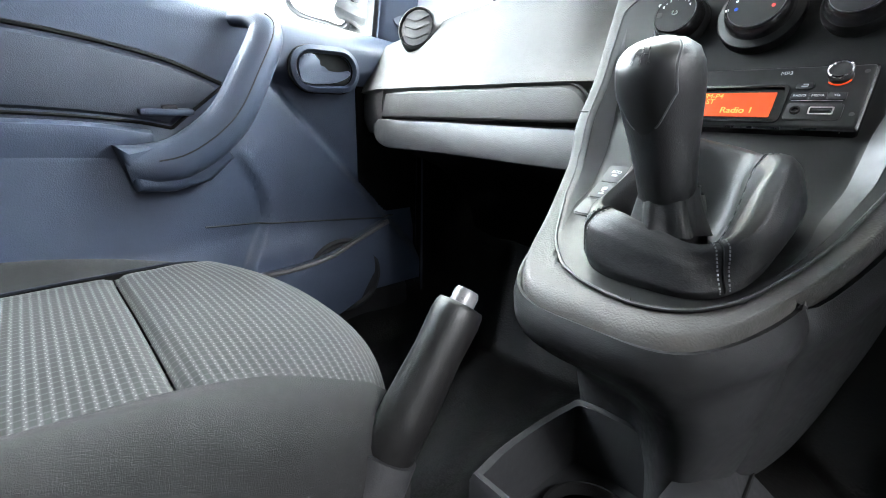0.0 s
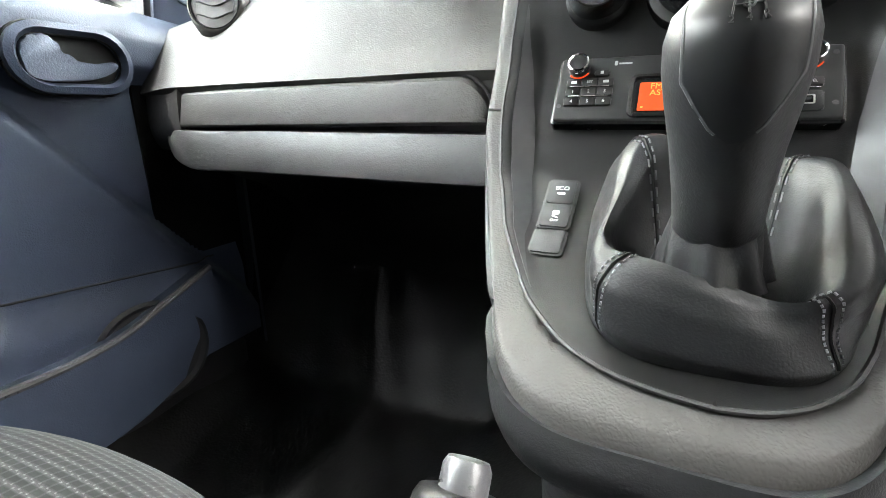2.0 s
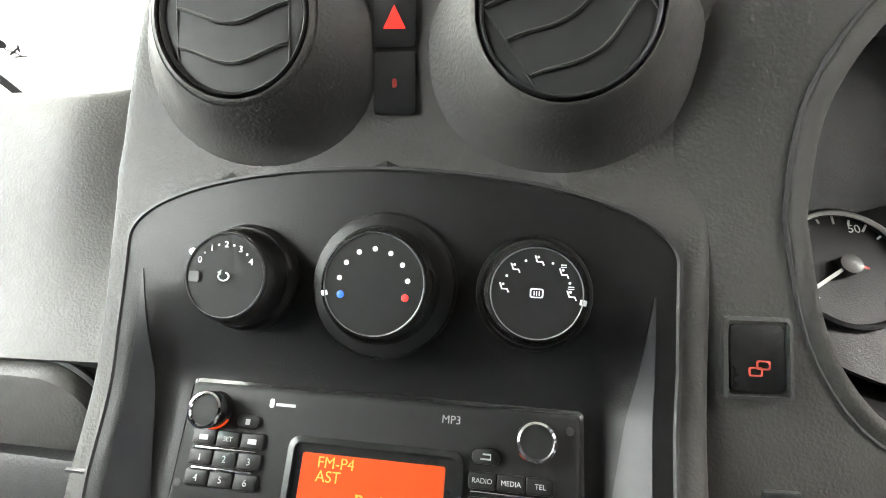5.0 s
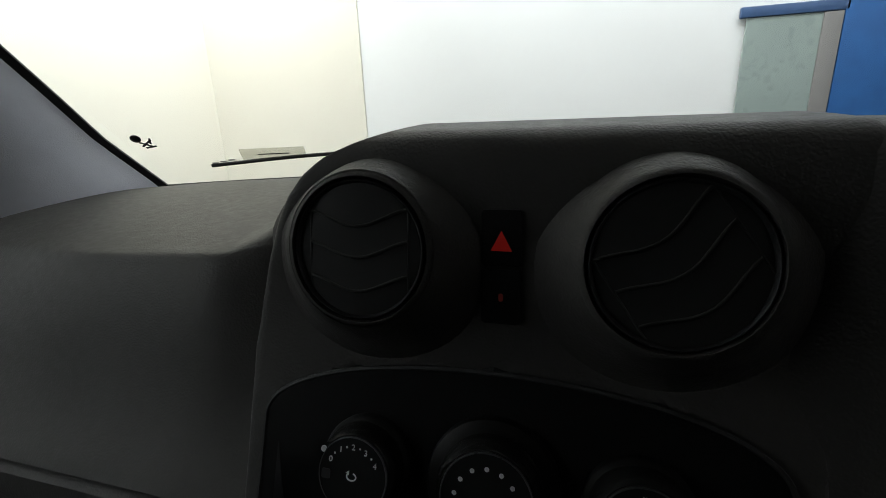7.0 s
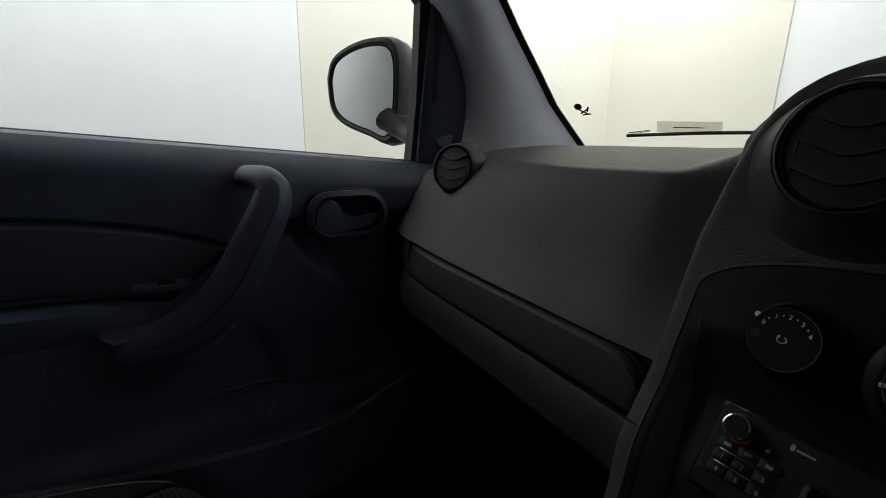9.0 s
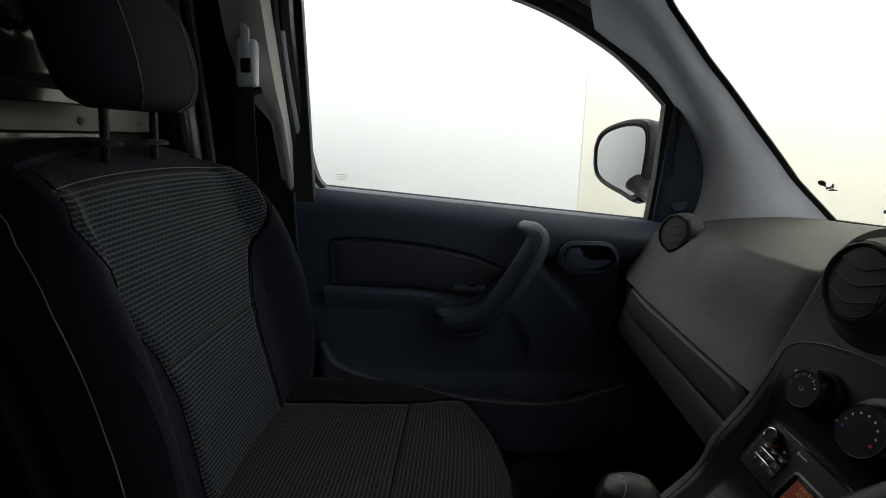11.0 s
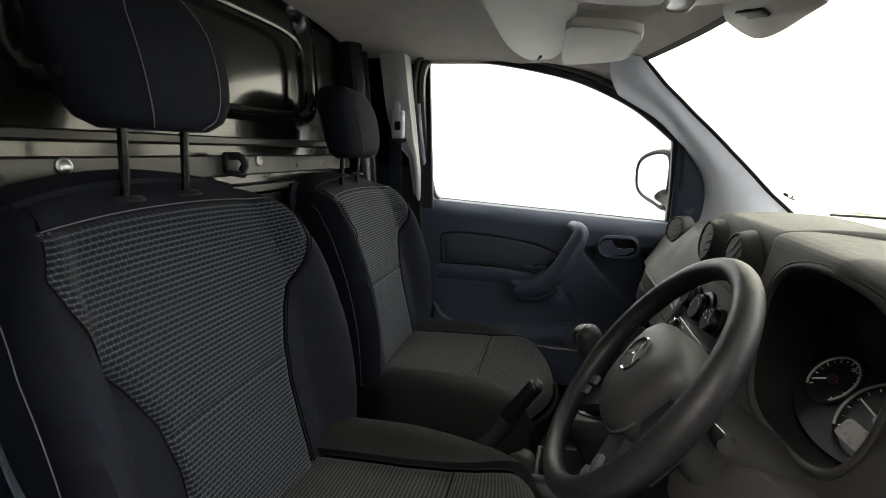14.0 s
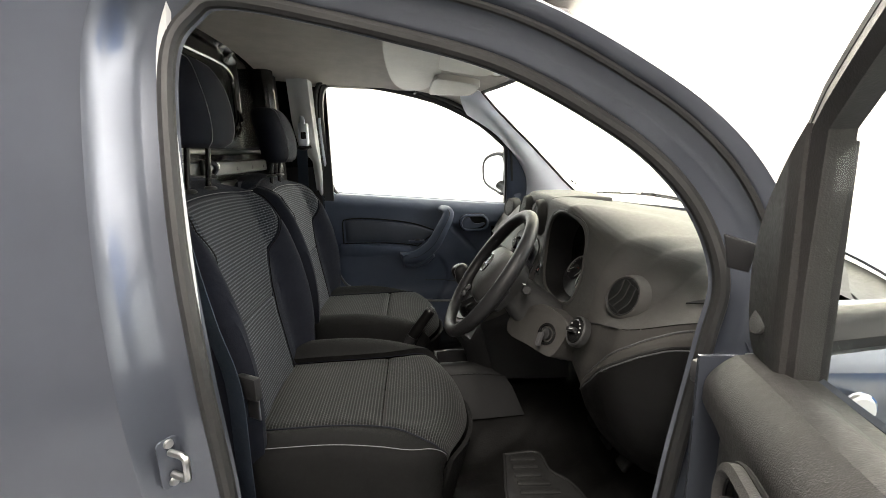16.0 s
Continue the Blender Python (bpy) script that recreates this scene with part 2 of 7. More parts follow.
def sheet(f, us, vs, thick=0.0, uv=None):
    """A surface f(u, v) on a grid, thickened along its normal inwards."""
    bm = bmesh.new()
    grid = [[bm.verts.new(f(u, v)) for v in vs] for u in us]
    faces = []
    for i in range(len(us) - 1):
        for j in range(len(vs) - 1):
            faces.append(bm.faces.new((grid[i][j], grid[i + 1][j], grid[i + 1][j + 1], grid[i][j + 1])))
    if uv:
        lay = bm.loops.layers.uv.new("UVMap")
        for i in range(len(us) - 1):
            for j in range(len(vs) - 1):
                fc = faces[i * (len(vs) - 1) + j]
                for lp, (a, b) in zip(fc.loops, ((i, j), (i + 1, j), (i + 1, j + 1), (i, j + 1))):
                    lp[lay].uv = uv(us[a], vs[b])
    if thick:
        nu, nv = len(us), len(vs)
        co = [[v.co.copy() for v in row] for row in grid]
        # the skin shown is the side that looks into the cab
        vote = 0.0
        for fc in faces:
            fc.normal_update()
            vote += fc.normal.dot(CAB - fc.calc_center_median()) * fc.calc_area()
        if vote < 0:
            thick = -thick
        low = []
        for i in range(nu):
            row = []
            for j in range(nv):
                du = co[min(i + 1, nu - 1)][j] - co[max(i - 1, 0)][j]
                dv = co[i][min(j + 1, nv - 1)] - co[i][max(j - 1, 0)]
                n = du.cross(dv)
                n = n.normalized() if n.length > 1e-9 else Vector((0, 0, 1))
                row.append(bm.verts.new(co[i][j] - n * thick))
            low.append(row)
        for i in range(nu - 1):
            for j in range(nv - 1):
                bm.faces.new((low[i][j], low[i][j + 1], low[i + 1][j + 1], low[i + 1][j]))
        for i in range(nu - 1):
            bm.faces.new((grid[i + 1][0], grid[i][0], low[i][0], low[i + 1][0]))
            bm.faces.new((grid[i][-1], grid[i + 1][-1], low[i + 1][-1], low[i][-1]))
        for j in range(nv - 1):
            bm.faces.new((grid[0][j], grid[0][j + 1], low[0][j + 1], low[0][j]))
            bm.faces.new((grid[-1][j + 1], grid[-1][j], low[-1][j], low[-1][j + 1]))
    return bm


def frange(a, b, n):
    return [a + (b - a) * i / n for i in range(n + 1)]


def tube(pts, r, segs=10, closed=False, bm=None, caps=True, flat=1.0, up=None):
    """A swept round bar along pts; r may be a list."""
    pts = [Vector(p) for p in pts]
    n = len(pts)
    rings = []
    side = None
    for i, p in enumerate(pts):
        if closed:
            d = pts[(i + 1) % n] - pts[i - 1]
        else:
            d = pts[min(i + 1, n - 1)] - pts[max(i - 1, 0)]
        d.normalize()
        if side is None:
            side = d.cross(Vector(up) if up else (Vector((0, 0, 1)) if abs(d.z) < 0.9 else Vector((1, 0, 0)))).normalized()
        side = (side - d * side.dot(d)).normalized()
        other = d.cross(side)
        rr = r[i] if isinstance(r, (list, tuple)) else r
        rings.append([p + (side * math.cos(a) + other * math.sin(a) * flat) * rr for a in (2 * math.pi * k / segs for k in range(segs))])
    return loft(rings, True, caps and not closed, closed, bm)


def box(size, m=None, bevel=0.0, segs=2, bm=None):
    """A box centred at the pose m, with rounded edges."""
    b2 = bmesh.new()
    bmesh.ops.create_cube(b2, size=1.0)
    bmesh.ops.scale(b2, vec=size, verts=b2.verts)
    if bevel:
        bmesh.ops.bevel(b2, geom=b2.edges[:], offset=min(bevel, min(size) * 0.49), segments=segs, profile=0.5, affect="EDGES")
    if m is not None:
        bmesh.ops.transform(b2, matrix=m, verts=b2.verts)
    if bm is None:
        return b2
    return join_bm(bm, b2)


def join_bm(bm, other):
    me = bpy.data.meshes.new("tmp")
    other.to_mesh(me)
    other.free()
    bm.from_mesh(me)
    bpy.data.meshes.remove(me)
    return bm


def spin(profile, m=None, segs=32, caps=True):
    """A turned body: profile of (radius, height) about local z, at the pose m; caps close its open ends."""
    bm = bmesh.new()
    rings = []
    for r, h in profile:
        rings.append([Vector((r * math.cos(a), r * math.sin(a), h)) for a in (2 * math.pi * k / segs for k in range(segs))])
    loft(rings, True, False, False, bm)
    if caps and profile[0][0] > 1e-4:
        bm.faces.new(bm.verts[:segs])
    bm.verts.ensure_lookup_table()
    if caps and profile[-1][0] > 1e-4:
        bm.faces.new(bm.verts[-segs:])
    bmesh.ops.remove_doubles(bm, verts=bm.verts, dist=1e-6)
    if m is not None:
        bmesh.ops.transform(bm, matrix=m, verts=bm.verts)
    return bm


def slab(outline, depth, m=None, bevel=0.0, segs=2, bm=None):
    """A plate: a 2D outline in local xy, from z = 0 up to depth, rounded on its upper rim."""
    b2 = bmesh.new()
    lower = [b2.verts.new((x, y, 0)) for x, y in outline]
    upper = [b2.verts.new((x, y, depth)) for x, y in outline]
    n = len(outline)
    b2.faces.new(list(reversed(lower)))
    top = b2.faces.new(upper)
    for i in range(n):
        b2.faces.new((lower[i], lower[(i + 1) % n], upper[(i + 1) % n], upper[i]))
    if bevel:
        bmesh.ops.bevel(b2, geom=list(top.edges), offset=bevel, segments=segs, profile=0.5, affect="EDGES")
    if m is not None:
        bmesh.ops.transform(b2, matrix=m, verts=b2.verts)
    return b2 if bm is None else join_bm(bm, b2)


def rounded(w, h, r, n=6, cx=0, cy=0):
    out = []
    for sx, sy, a0 in ((1, 1, 0), (-1, 1, 90), (-1, -1, 180), (1, -1, 270)):
        for k in range(n + 1):
            a = radians(a0 + 90 * k / n)
            out.append((cx + sx * (w / 2 - r) + r * math.cos(a), cy + sy * (h / 2 - r) + r * math.sin(a)))
    return out


def ring_of(outline, m, offset=0.0):
    return [m @ Vector((x, y, offset)) for x, y in outline]


def facing(origin, normal, up=(0, 0, 1)):
    """A pose whose local z points along normal and whose local y is as near to up as can be."""
    z = Vector(normal).normalized()
    x = Vector(up).cross(z).normalized()
    y = z.cross(x)
    return Matrix(((x.x, y.x, z.x, origin[0]), (x.y, y.y, z.y, origin[1]), (x.z, y.z, z.z, origin[2]), (0, 0, 0, 1)))


def writing(text, size, m, material, parent, name="lettering", depth=0.0002, align="CENTER", squeeze=1.0):
    cu = bpy.data.curves.new(name, "FONT")
    cu.body, cu.size, cu.extrude, cu.align_x, cu.align_y = text, size, depth, align, "CENTER"
    tmp = bpy.data.objects.new("tmp", cu)
    scene.collection.objects.link(tmp)
    me = bpy.data.meshes.new_from_object(tmp.evaluated_get(bpy.context.evaluated_depsgraph_get()))
    bpy.data.objects.remove(tmp)
    bpy.data.curves.remove(cu)
    me.transform(m @ Matrix.Diagonal((squeeze, 1, 1, 1)))
    me.materials.clear()
    me.materials.append(material)
    ob = new(name, me)
    if parent is not None:
        ob.parent = parent
        base = Vector()
        p = parent
        while p is not None:
            base += p.location
            p = p.parent
        me.transform(Matrix.Translation(-base))
    return ob


def lerp_table(rows, t):
    """Linear look-up in rows of (t, values...)."""
    if t <= rows[0][0]:
        return rows[0][1:]
    for a, b in zip(rows, rows[1:]):
        if t <= b[0]:
            f = (t - a[0]) / (b[0] - a[0])
            return tuple(x + (y - x) * f for x, y in zip(a[1:], b[1:]))
    return rows[-1][1:]

# ---- the photo booth round the van ----
def flat_wall(name, a, b, z0, z1, material, label, thick=0.1):
    """An upright wall from a to b (x, y), thickened to the left of that way."""
    d = Vector((b[0] - a[0], b[1] - a[1], 0))
    n = Vector((-d.y, d.x, 0)).normalized() * thick
    bm = bmesh.new()
    lo = [Vector((*a, z0)), Vector((*b, z0)), Vector((*b, z0)) + n, Vector((*a, z0)) + n]
    loft([lo, [p + Vector((0, 0, z1 - z0)) for p in lo]], True, True, False, bm)
    return struct(name, bm, material, label, 0)


BX0, BX1, BY0, BY1, BZ = -2.3, 4.2, -5.0, 2.47, 3.6
struct("ground", box((BX1 - BX0 + 0.4, BY1 - BY0 + 0.4, 0.1), pose((BX0 + BX1) / 2, (BY0 + BY1) / 2, -0.05)), M_FLOOR,
       "smooth grey painted concrete floor of the photo booth", 0)
struct("ceiling", box((BX1 - BX0 + 0.4, BY1 - BY0 + 0.4, 0.1), pose((BX0 + BX1) / 2, (BY0 + BY1) / 2, BZ + 0.05)), M_WALLW,
       "plain white painted ceiling of the photo booth", 0)
flat_wall("wall_west", (BX0, 0.3), (BX0, BY0), 0, BZ, M_WALLW, "bright white painted booth wall beside the passenger window", -0.1)
flat_wall("wall_west_cream", (BX0, BY1), (BX0, 0.302), 0, BZ, M_WALLC, "cream painted booth wall ahead of the passenger window", -0.1)
flat_wall("wall_north_cream", (-1.222, BY1), (BX0 - 0.1, BY1), 0, BZ, M_WALLC, "cream painted booth wall in front of the windscreen", -0.1)
flat_wall("wall_north", (BX1, BY1 + 0.012), (-1.22, BY1 + 0.012), 0, BZ, M_WALLW, "bright white booth wall in front of the windscreen", -0.1)
# walls out of view, added in grey to dull light and reflections
flat_wall("wall_east", (BX1, BY0), (BX1, BY1), 0, BZ, M_WALLG, "unseen grey wall that dulls the light on the driver's side", -0.1)
flat_wall("wall_south", (BX0, BY0), (BX1, BY0), 0, BZ, M_WALLG, "unseen grey wall that dulls the light from behind", -0.1)

D3 = thing("door_3", "grey-green glazed door in a blue frame beyond the white wall", "door", kind="structure")
part("pane", box((0.30, 0.02, 1.60), pose(0.90, BY1 - 0.004, 0.80)), plain("grey_green_glazing", (0.30, 0.36, 0.34), 0.3, var=0.08, cloud=3), D3, "grey-green glazing")
part("head_rail", box((0.42, 0.03, 0.045), pose(0.93, BY1 - 0.008, 1.625), 0.004), plain("blue_painted_frame", (0.05, 0.10, 0.22), 0.45, var=0.1), D3, "dark blue head rail")
part("jamb", box((0.075, 0.03, 1.60), pose(1.085, BY1 - 0.008, 0.80), 0.004), M_WALLG, D3, "grey jamb")
part("side_panel", box((0.60, 0.03, 2.4), pose(1.425, BY1 - 0.008, 1.2), 0.004), plain("blue_panel", (0.02, 0.10, 0.30), 0.5, var=0.1), D3, "blue panel beside the door")

# ---- the van's shell ----
def side_x(z, belt=0.79, top=0.66):
    """Half width of the body's side at a height: upright below the belt, leaning in above."""
    return belt if z < 1.1 else belt - (belt - top) * (z - 1.1) / 0.55


def ws_base(x):
    return 0.62 - 0.45 * x * x


def windscreen_pt(u, v):
    """u: -1 to 1 across, v: 0 at the base to 1 at the header."""
    u *= lerp_table([(0, 0.935), (0.17, 0.985), (0.4, 1.015), (0.65, 1.03), (0.85, 1.015), (1.0, 0.97)], v)[0]
    x0, x1 = 0.70 * u, 0.545 * u
    y0, y1 = ws_base(x0) + 0.02, 0.08 - 0.44 * x1 * x1
    z0, z1 = 1.135, 1.625 - 0.02 * u * u
    bow = math.sin(math.pi * v) * 0.025
    return Vector((x0 + (x1 - x0) * v, y0 + (y1 - y0) * v + bow * 0.7, z0 + (z1 - z0) * v + bow * 0.7))


W1 = thing("window_1", "clear laminated windscreen with a black printed border", "windscreen", kind="structure")
pane = part("pane", sheet(windscreen_pt, frange(-1, 1, 24), frange(0, 1, 16)), M_GLASS, W1, "clear windscreen glass")
pane.visible_shadow = False
for s in (-1, 1):
    part("border", sheet(lambda u, v: windscreen_pt(s * (1.0 - 0.022 * u), v) + Vector((0, -0.004, -0.004)), frange(0, 1, 1), frange(0, 1, 24), 0.003), M_RUBBER, W1, "black windscreen border")
part("border", sheet(lambda u, v: windscreen_pt(u, 0.020 * v - 0.012) + Vector((0, -0.004, -0.003)), frange(-1, 1, 24), frange(0, 1, 1), 0.003), M_RUBBER, W1)
part("border", sheet(lambda u, v: windscreen_pt(u, 1 - 0.02 * v) + Vector((0, -0.004, -0.003)), frange(-1, 1, 24), frange(0, 1, 1), 0.003), M_RUBBER, W1)


def roof_pt(u, v):
    """Headliner: u across -1..1, v from the header (0) to the bulkhead (1)."""
    a = windscreen_pt(u, 1.0)
    xr = 0.66 * u
    b = Vector((xr, -0.95, 1.735 - 0.07 * abs(u) ** 3))
    p = a.lerp(b, v)
    p.x = (0.545 + (0.66 - 0.545) * min(1, v * 2.2)) * u
    p.z += 0.05 * math.sin(math.pi * min(1, v * 1.0)) * (1 - abs(u) ** 4) * 0.7
    return p


struct("ceiling_headliner", sheet(roof_pt, frange(-1, 1, 28), frange(0, 1, 24), 0.012), M_HEAD, "warm grey felt headliner of the van cab")

# outer roof skin over the headliner
def roof_skin(u, v):
    p = roof_pt(u * 1.0, v) + Vector((0.06 * u, 0.03 if v < 0.02 else 0, 0.045))
    if v > 0.99:
        p.y = -3.0
    return p


# floor pan with tunnel
def floor_pt(u, v):
    x, y = u, v
    z = 0.46 + 0.10 * math.exp(-(x / 0.19) ** 4) * (1 - max(0, min(1, (y - 0.0) / 0.3)) * 0.4)
    if y > 0.18:
        z += (y - 0.18) * 1.25
    z += 0.05 * max(0, abs(x) - 0.62) / 0.1
    z += (0.007 if x > 0.1 else 0.002) * math.sin(x * 31 + 1.3 * math.sin(y * 9)) * math.cos(y * 23 + x * 5) + 0.003 * math.sin(x * 70 + y * 41)
    return Vector((x, y, z))


struct("floor", sheet(floor_pt, frange(-0.76, 0.76, 90), frange(-0.96, 0.56, 90), 0.02), M_MAT, "black moulded rubber cab floor covering")
struct("wall_firewall", box((1.5, 0.02, 0.53), pose(0, 0.55, 0.815)), M_FELT, "black footwell wall under the dashboard", 0)


def loop_between(a, b, n=8, bulge=(0, 0, 0)):
    """A strip of surface between two curves with the same number of points."""
    bl = Vector(bulge)
    return lambda u, v: a[u].lerp(b[u], v) + bl * math.sin(math.pi * v)


# curves of the front pillars, left-hand side; the right is their mirror image
PILLAR_IN = [windscreen_pt(-0.992, v) + Vector((0, -0.006, -0.006)) for v in frange(-0.06, 1.0, 22)] + [Vector((-0.525, -0.085, 1.618)), Vector((-0.545, -0.125, 1.632))]
PILLAR_OUT = catmull([(-0.772, 0.178, 1.075), (-0.768, 0.192, 1.15), (-0.754, 0.194, 1.23), (-0.730, 0.150, 1.318), (-0.703, 0.050, 1.428), (-0.682, -0.082, 1.515)], 24)
for s, nm in ((1, "trim_pillar_passenger"), (-1, "trim_pillar_driver")):
    flip = Matrix.Diagonal((s, 1, 1, 1))
    dy = Vector((0, 0 if s == 1 else -0.03, 0))
    A = [flip @ p for p in PILLAR_IN]
    B = [flip @ p + dy for p in PILLAR_OUT]
    struct(nm, sheet(loop_between(A, B, bulge=(0.03 * s, -0.02, 0.0)), range(25), frange(0, 1, 8), 0.012), M_PILLAR,
           "pale blue-grey moulded windscreen pillar trim")

# side header between the pillar trim and the bulkhead, over the passenger window
def header_pt(u, v):
    y = 0.02 - 0.97 * u
    a = roof_pt(-0.985, 0.02 + 0.98 * u)
    z = lerp_table([(-0.95, 1.680), (-0.71, 1.676), (-0.595, 1.672), (-0.345, 1.638), (-0.106, 1.560), (0.02, 1.480)], y)[0]
    b = Vector((-side_x(z) + 0.004, y, z))
    return a.lerp(b, v)


struct("trim_header_passenger", sheet(header_pt, frange(0, 1, 20), frange(0, 1, 3), 0.01), M_HEAD, "grey felt roof edge over the passenger window")

# rear post trim with the passenger belt
def bpost_pt(u, v, z0=1.165, z1=1.68):
    z = z0 + (z1 - z0) * u
    x = -side_x(z) + 0.055
    deep = lerp_table([(0.5, 0.12), (1.10, 0.030), (1.34, 0.035), (1.40, 0.085), (1.50, 0.10), (1.7, 0.10)], z)[0]
    y = -0.752 - deep * v - 0.03 * max(0, 1.15 - z)
    return Vector((x + 0.006 * math.sin(math.pi * min(1, v * 1.3)) - 0.02 * (v == 0), y, z))


struct("trim_rear_post_passenger", sheet(bpost_pt, frange(0, 1, 24), frange(0, 1, 8), 0.01), M_POST, "pale grey moulded post trim behind the passenger door")
struct("trim_post_foot", sheet(lambda u, v: bpost_pt(u, v, 0.55, 1.161) + Vector((0.001, 0, 0)), frange(0, 1, 14), frange(0, 1, 8), 0.01), M_DOOR, "dark blue-grey moulded foot of the passenger post")
struct("wall_post_recess", sheet(lambda z, v: Vector((-side_x(z) + 0.030, -0.765 - 0.15 * v, z)), frange(0.55, 1.68, 12), frange(0, 1, 4), 0.008), M_FELT, "black recess behind the post trim")

# steel bulkhead behind the seats
BK = thing("wall_bulkhead", "black painted steel load bulkhead with pressed ribs", "bulkhead", kind="structure")


def bulk_pt(u, v):
    x, z = u, v
    d = 0.0
    # large pressed window shape with a raised rim
    ex, ez = (x - 0.07) / 0.40, (z - 1.60) / 0.155
    r = (abs(ex) ** 6 + abs(ez) ** 6) ** (1 / 6)
    d += 0.018 * max(0, 1 - abs(r - 1.0) / 0.07)
    if r < 0.93:
        d -= 0.012
    ez2 = (z - 1.02) / 0.22
    r2 = (abs((x) / 0.5) ** 6 + abs(ez2) ** 6) ** (1 / 6)
    if r2 < 1:
        d -= 0.02 * min(1, (1 - r2) / 0.1)
    return Vector((x, -0.965 + d + 0.0 * x, z))


part("panel", sheet(bulk_pt, frange(-0.74, 0.74, 110), frange(0.45, 1.80, 110), 0.01), M_STEEL, BK, "black glossy pressed steel panel")

# ---- painted body round the driver's doorway ----
VB = thing("van_body", "grey-blue metallic painted van body round the open doorway", "van body")
APERTURE = catmull([(0.80, -0.3, 0.53), (0.80, -0.56, 0.545), (0.80, -0.630, 0.62), (0.80, -0.640, 0.86), (0.80, -0.654, 1.063), (0.75, -0.684, 1.27), (0.675, -0.702, 1.50),
                    (0.652, -0.668, 1.578), (0.65, -0.602, 1.597), (0.67, -0.358, 1.541), (0.69, -0.182, 1.485), (0.71, -0.021, 1.394), (0.735, 0.064, 1.32), (0.76, 0.112, 1.242),
                    (0.79, 0.125, 1.157), (0.80, 0.104, 1.068), (0.80, 0.073, 0.89), (0.80, 0.04, 0.70), (0.80, -0.03, 0.56), (0.80, -0.15, 0.53)], 120)


def offset_loop(loop, out, dx):
    """The loop moved outwards in the yz plane and sideways in x."""
    n = len(loop)
    res = []
    for i, p in enumerate(loop):
        d = loop[(i + 2) % n] - loop[i - 2]
        nrm = Vector((0, d.z, -d.y)).normalized()
        c = Vector((0, p.y + 0.27, p.z - 1.05))
        if nrm.dot(c) < 0:
            nrm = -nrm
        res.append(p + nrm * out + Vector((dx, 0, 0)))
    return res


def outer_skin(loop, reach):
    res = []
    for p in loop:
        q = p.copy()
        if p.y < -0.6:
            q = Vector((p.x + 0.035, -0.74 - reach * 2.4, p.z + 0.20 * reach * max(0, min(1, (p.z - 1.45) / 0.2))))
        elif p.z > 1.27:
            q = p + Vector((-0.07 * reach, 0.01 * reach, 0.016 * reach))
        elif p.z > 1.02:
            q = p + Vector((-0.03 * reach, 0.05 * reach, 0.01))
        elif p.y > -0.05:
            q = p + Vector((0.03, 0.8 * reach, 0.0))
        else:
            q = p + Vector((0.0, 0, -0.2 * reach))
        res.append(q)
    return res


L0 = APERTURE[:-1]
rings = [offset_loop(L0, -0.004, -0.012), offset_loop(L0, 0.012, 0.0), offset_loop(L0, 0.040, 0.010), offset_loop(L0, 0.052, 0.018), offset_loop(L0, 0.072, 0.050), offset_loop(L0, 0.082, 0.066),
         offset_loop(L0, 0.088, 0.070), offset_loop(L0, 0.094, 0.062)]
rings.append(outer_skin(rings[-1], 0.25))
rings.append(outer_skin(rings[-2], 1.0))
part("side_panel", loft(rings), M_PAINT, VB, "grey-blue painted steel side panel and door frame", 50)
SEAL = offset_loop(L0, 0.006, 0.006)
part("door_seal", tube(SEAL, 0.0125, 10, True), M_RUBBER, VB, "black rubber door seal")
SEAL2 = offset_loop(L0, 0.066, 0.046)
last = max(k for k, p in enumerate(SEAL2) if p.y < -0.60)
part("seal_strip", tube(SEAL2[last:], 0.006, 8), M_RUBBER, VB, "thin black outer rubber seal")
# inner post trim beside the driver's seat, pale, up to the roof
def driver_post(u, v):
    z = 0.55 + 1.06 * u
    x = side_x(z, 0.80, 0.655) - 0.012
    y = -0.648 - 0.045 * max(0, min(1, (z - 1.06) / 0.4))
    return Vector((x - 0.05 * v, y - 0.10 * v - 0.006, z))


struct("trim_rear_post_driver", sheet(driver_post, frange(0.42, 1, 20), frange(0, 1, 5), 0.008), M_POST, "pale grey moulded post trim beside the driver's seat")
struct("trim_lower_post_driver", sheet(driver_post, frange(0, 0.418, 12), frange(0, 1, 5), 0.008), M_BLACK, "black lower post trim beside the driver's seat")
# striker and its plate on the door post
STK = thing("door_striker", "bare steel door striker bolted to the painted post", "striker", loc=(0.842, -0.70, 0.942))
part("plate", slab(rounded(0.032, 0.075, 0.008), 0.003, facing((0.845, -0.702, 0.942), (0.55, 0.83, 0)), 0.001), M_PAINT, STK, "painted striker plate")
part("loop", tube(catmull([(0.848, -0.698, 0.925), (0.862, -0.672, 0.925), (0.866, -0.668, 0.942), (0.862, -0.672, 0.959), (0.848, -0.698, 0.959)], 14), 0.005, 8), M_BARE, STK, "bare steel striker loop")
for dz in (-0.03, 0.03):
    part("bolt", spin([(0, 0.004), (0.006, 0.004), (0.007, 0), ], facing((0.847, -0.699, 0.942 + dz), (0.55, 0.83, 0)), 12), M_BARE, STK)
GR = thing("rubber_plug", "small grey rubber plug in the painted door post", "plug", loc=(0.835, -0.672, 0.80))
part("plug", spin([(0, 0.004), (0.008, 0.0035), (0.010, 0.0)], facing((0.838, -0.672, 0.80), (0.55, 0.83, 0)), 16), M_RUBBER, GR)


# ---- doors: built for the passenger side, the driver's is its mirror swung open ----
def belt_z(y):
    return 1.107 + 0.094 * (0.105 - y)


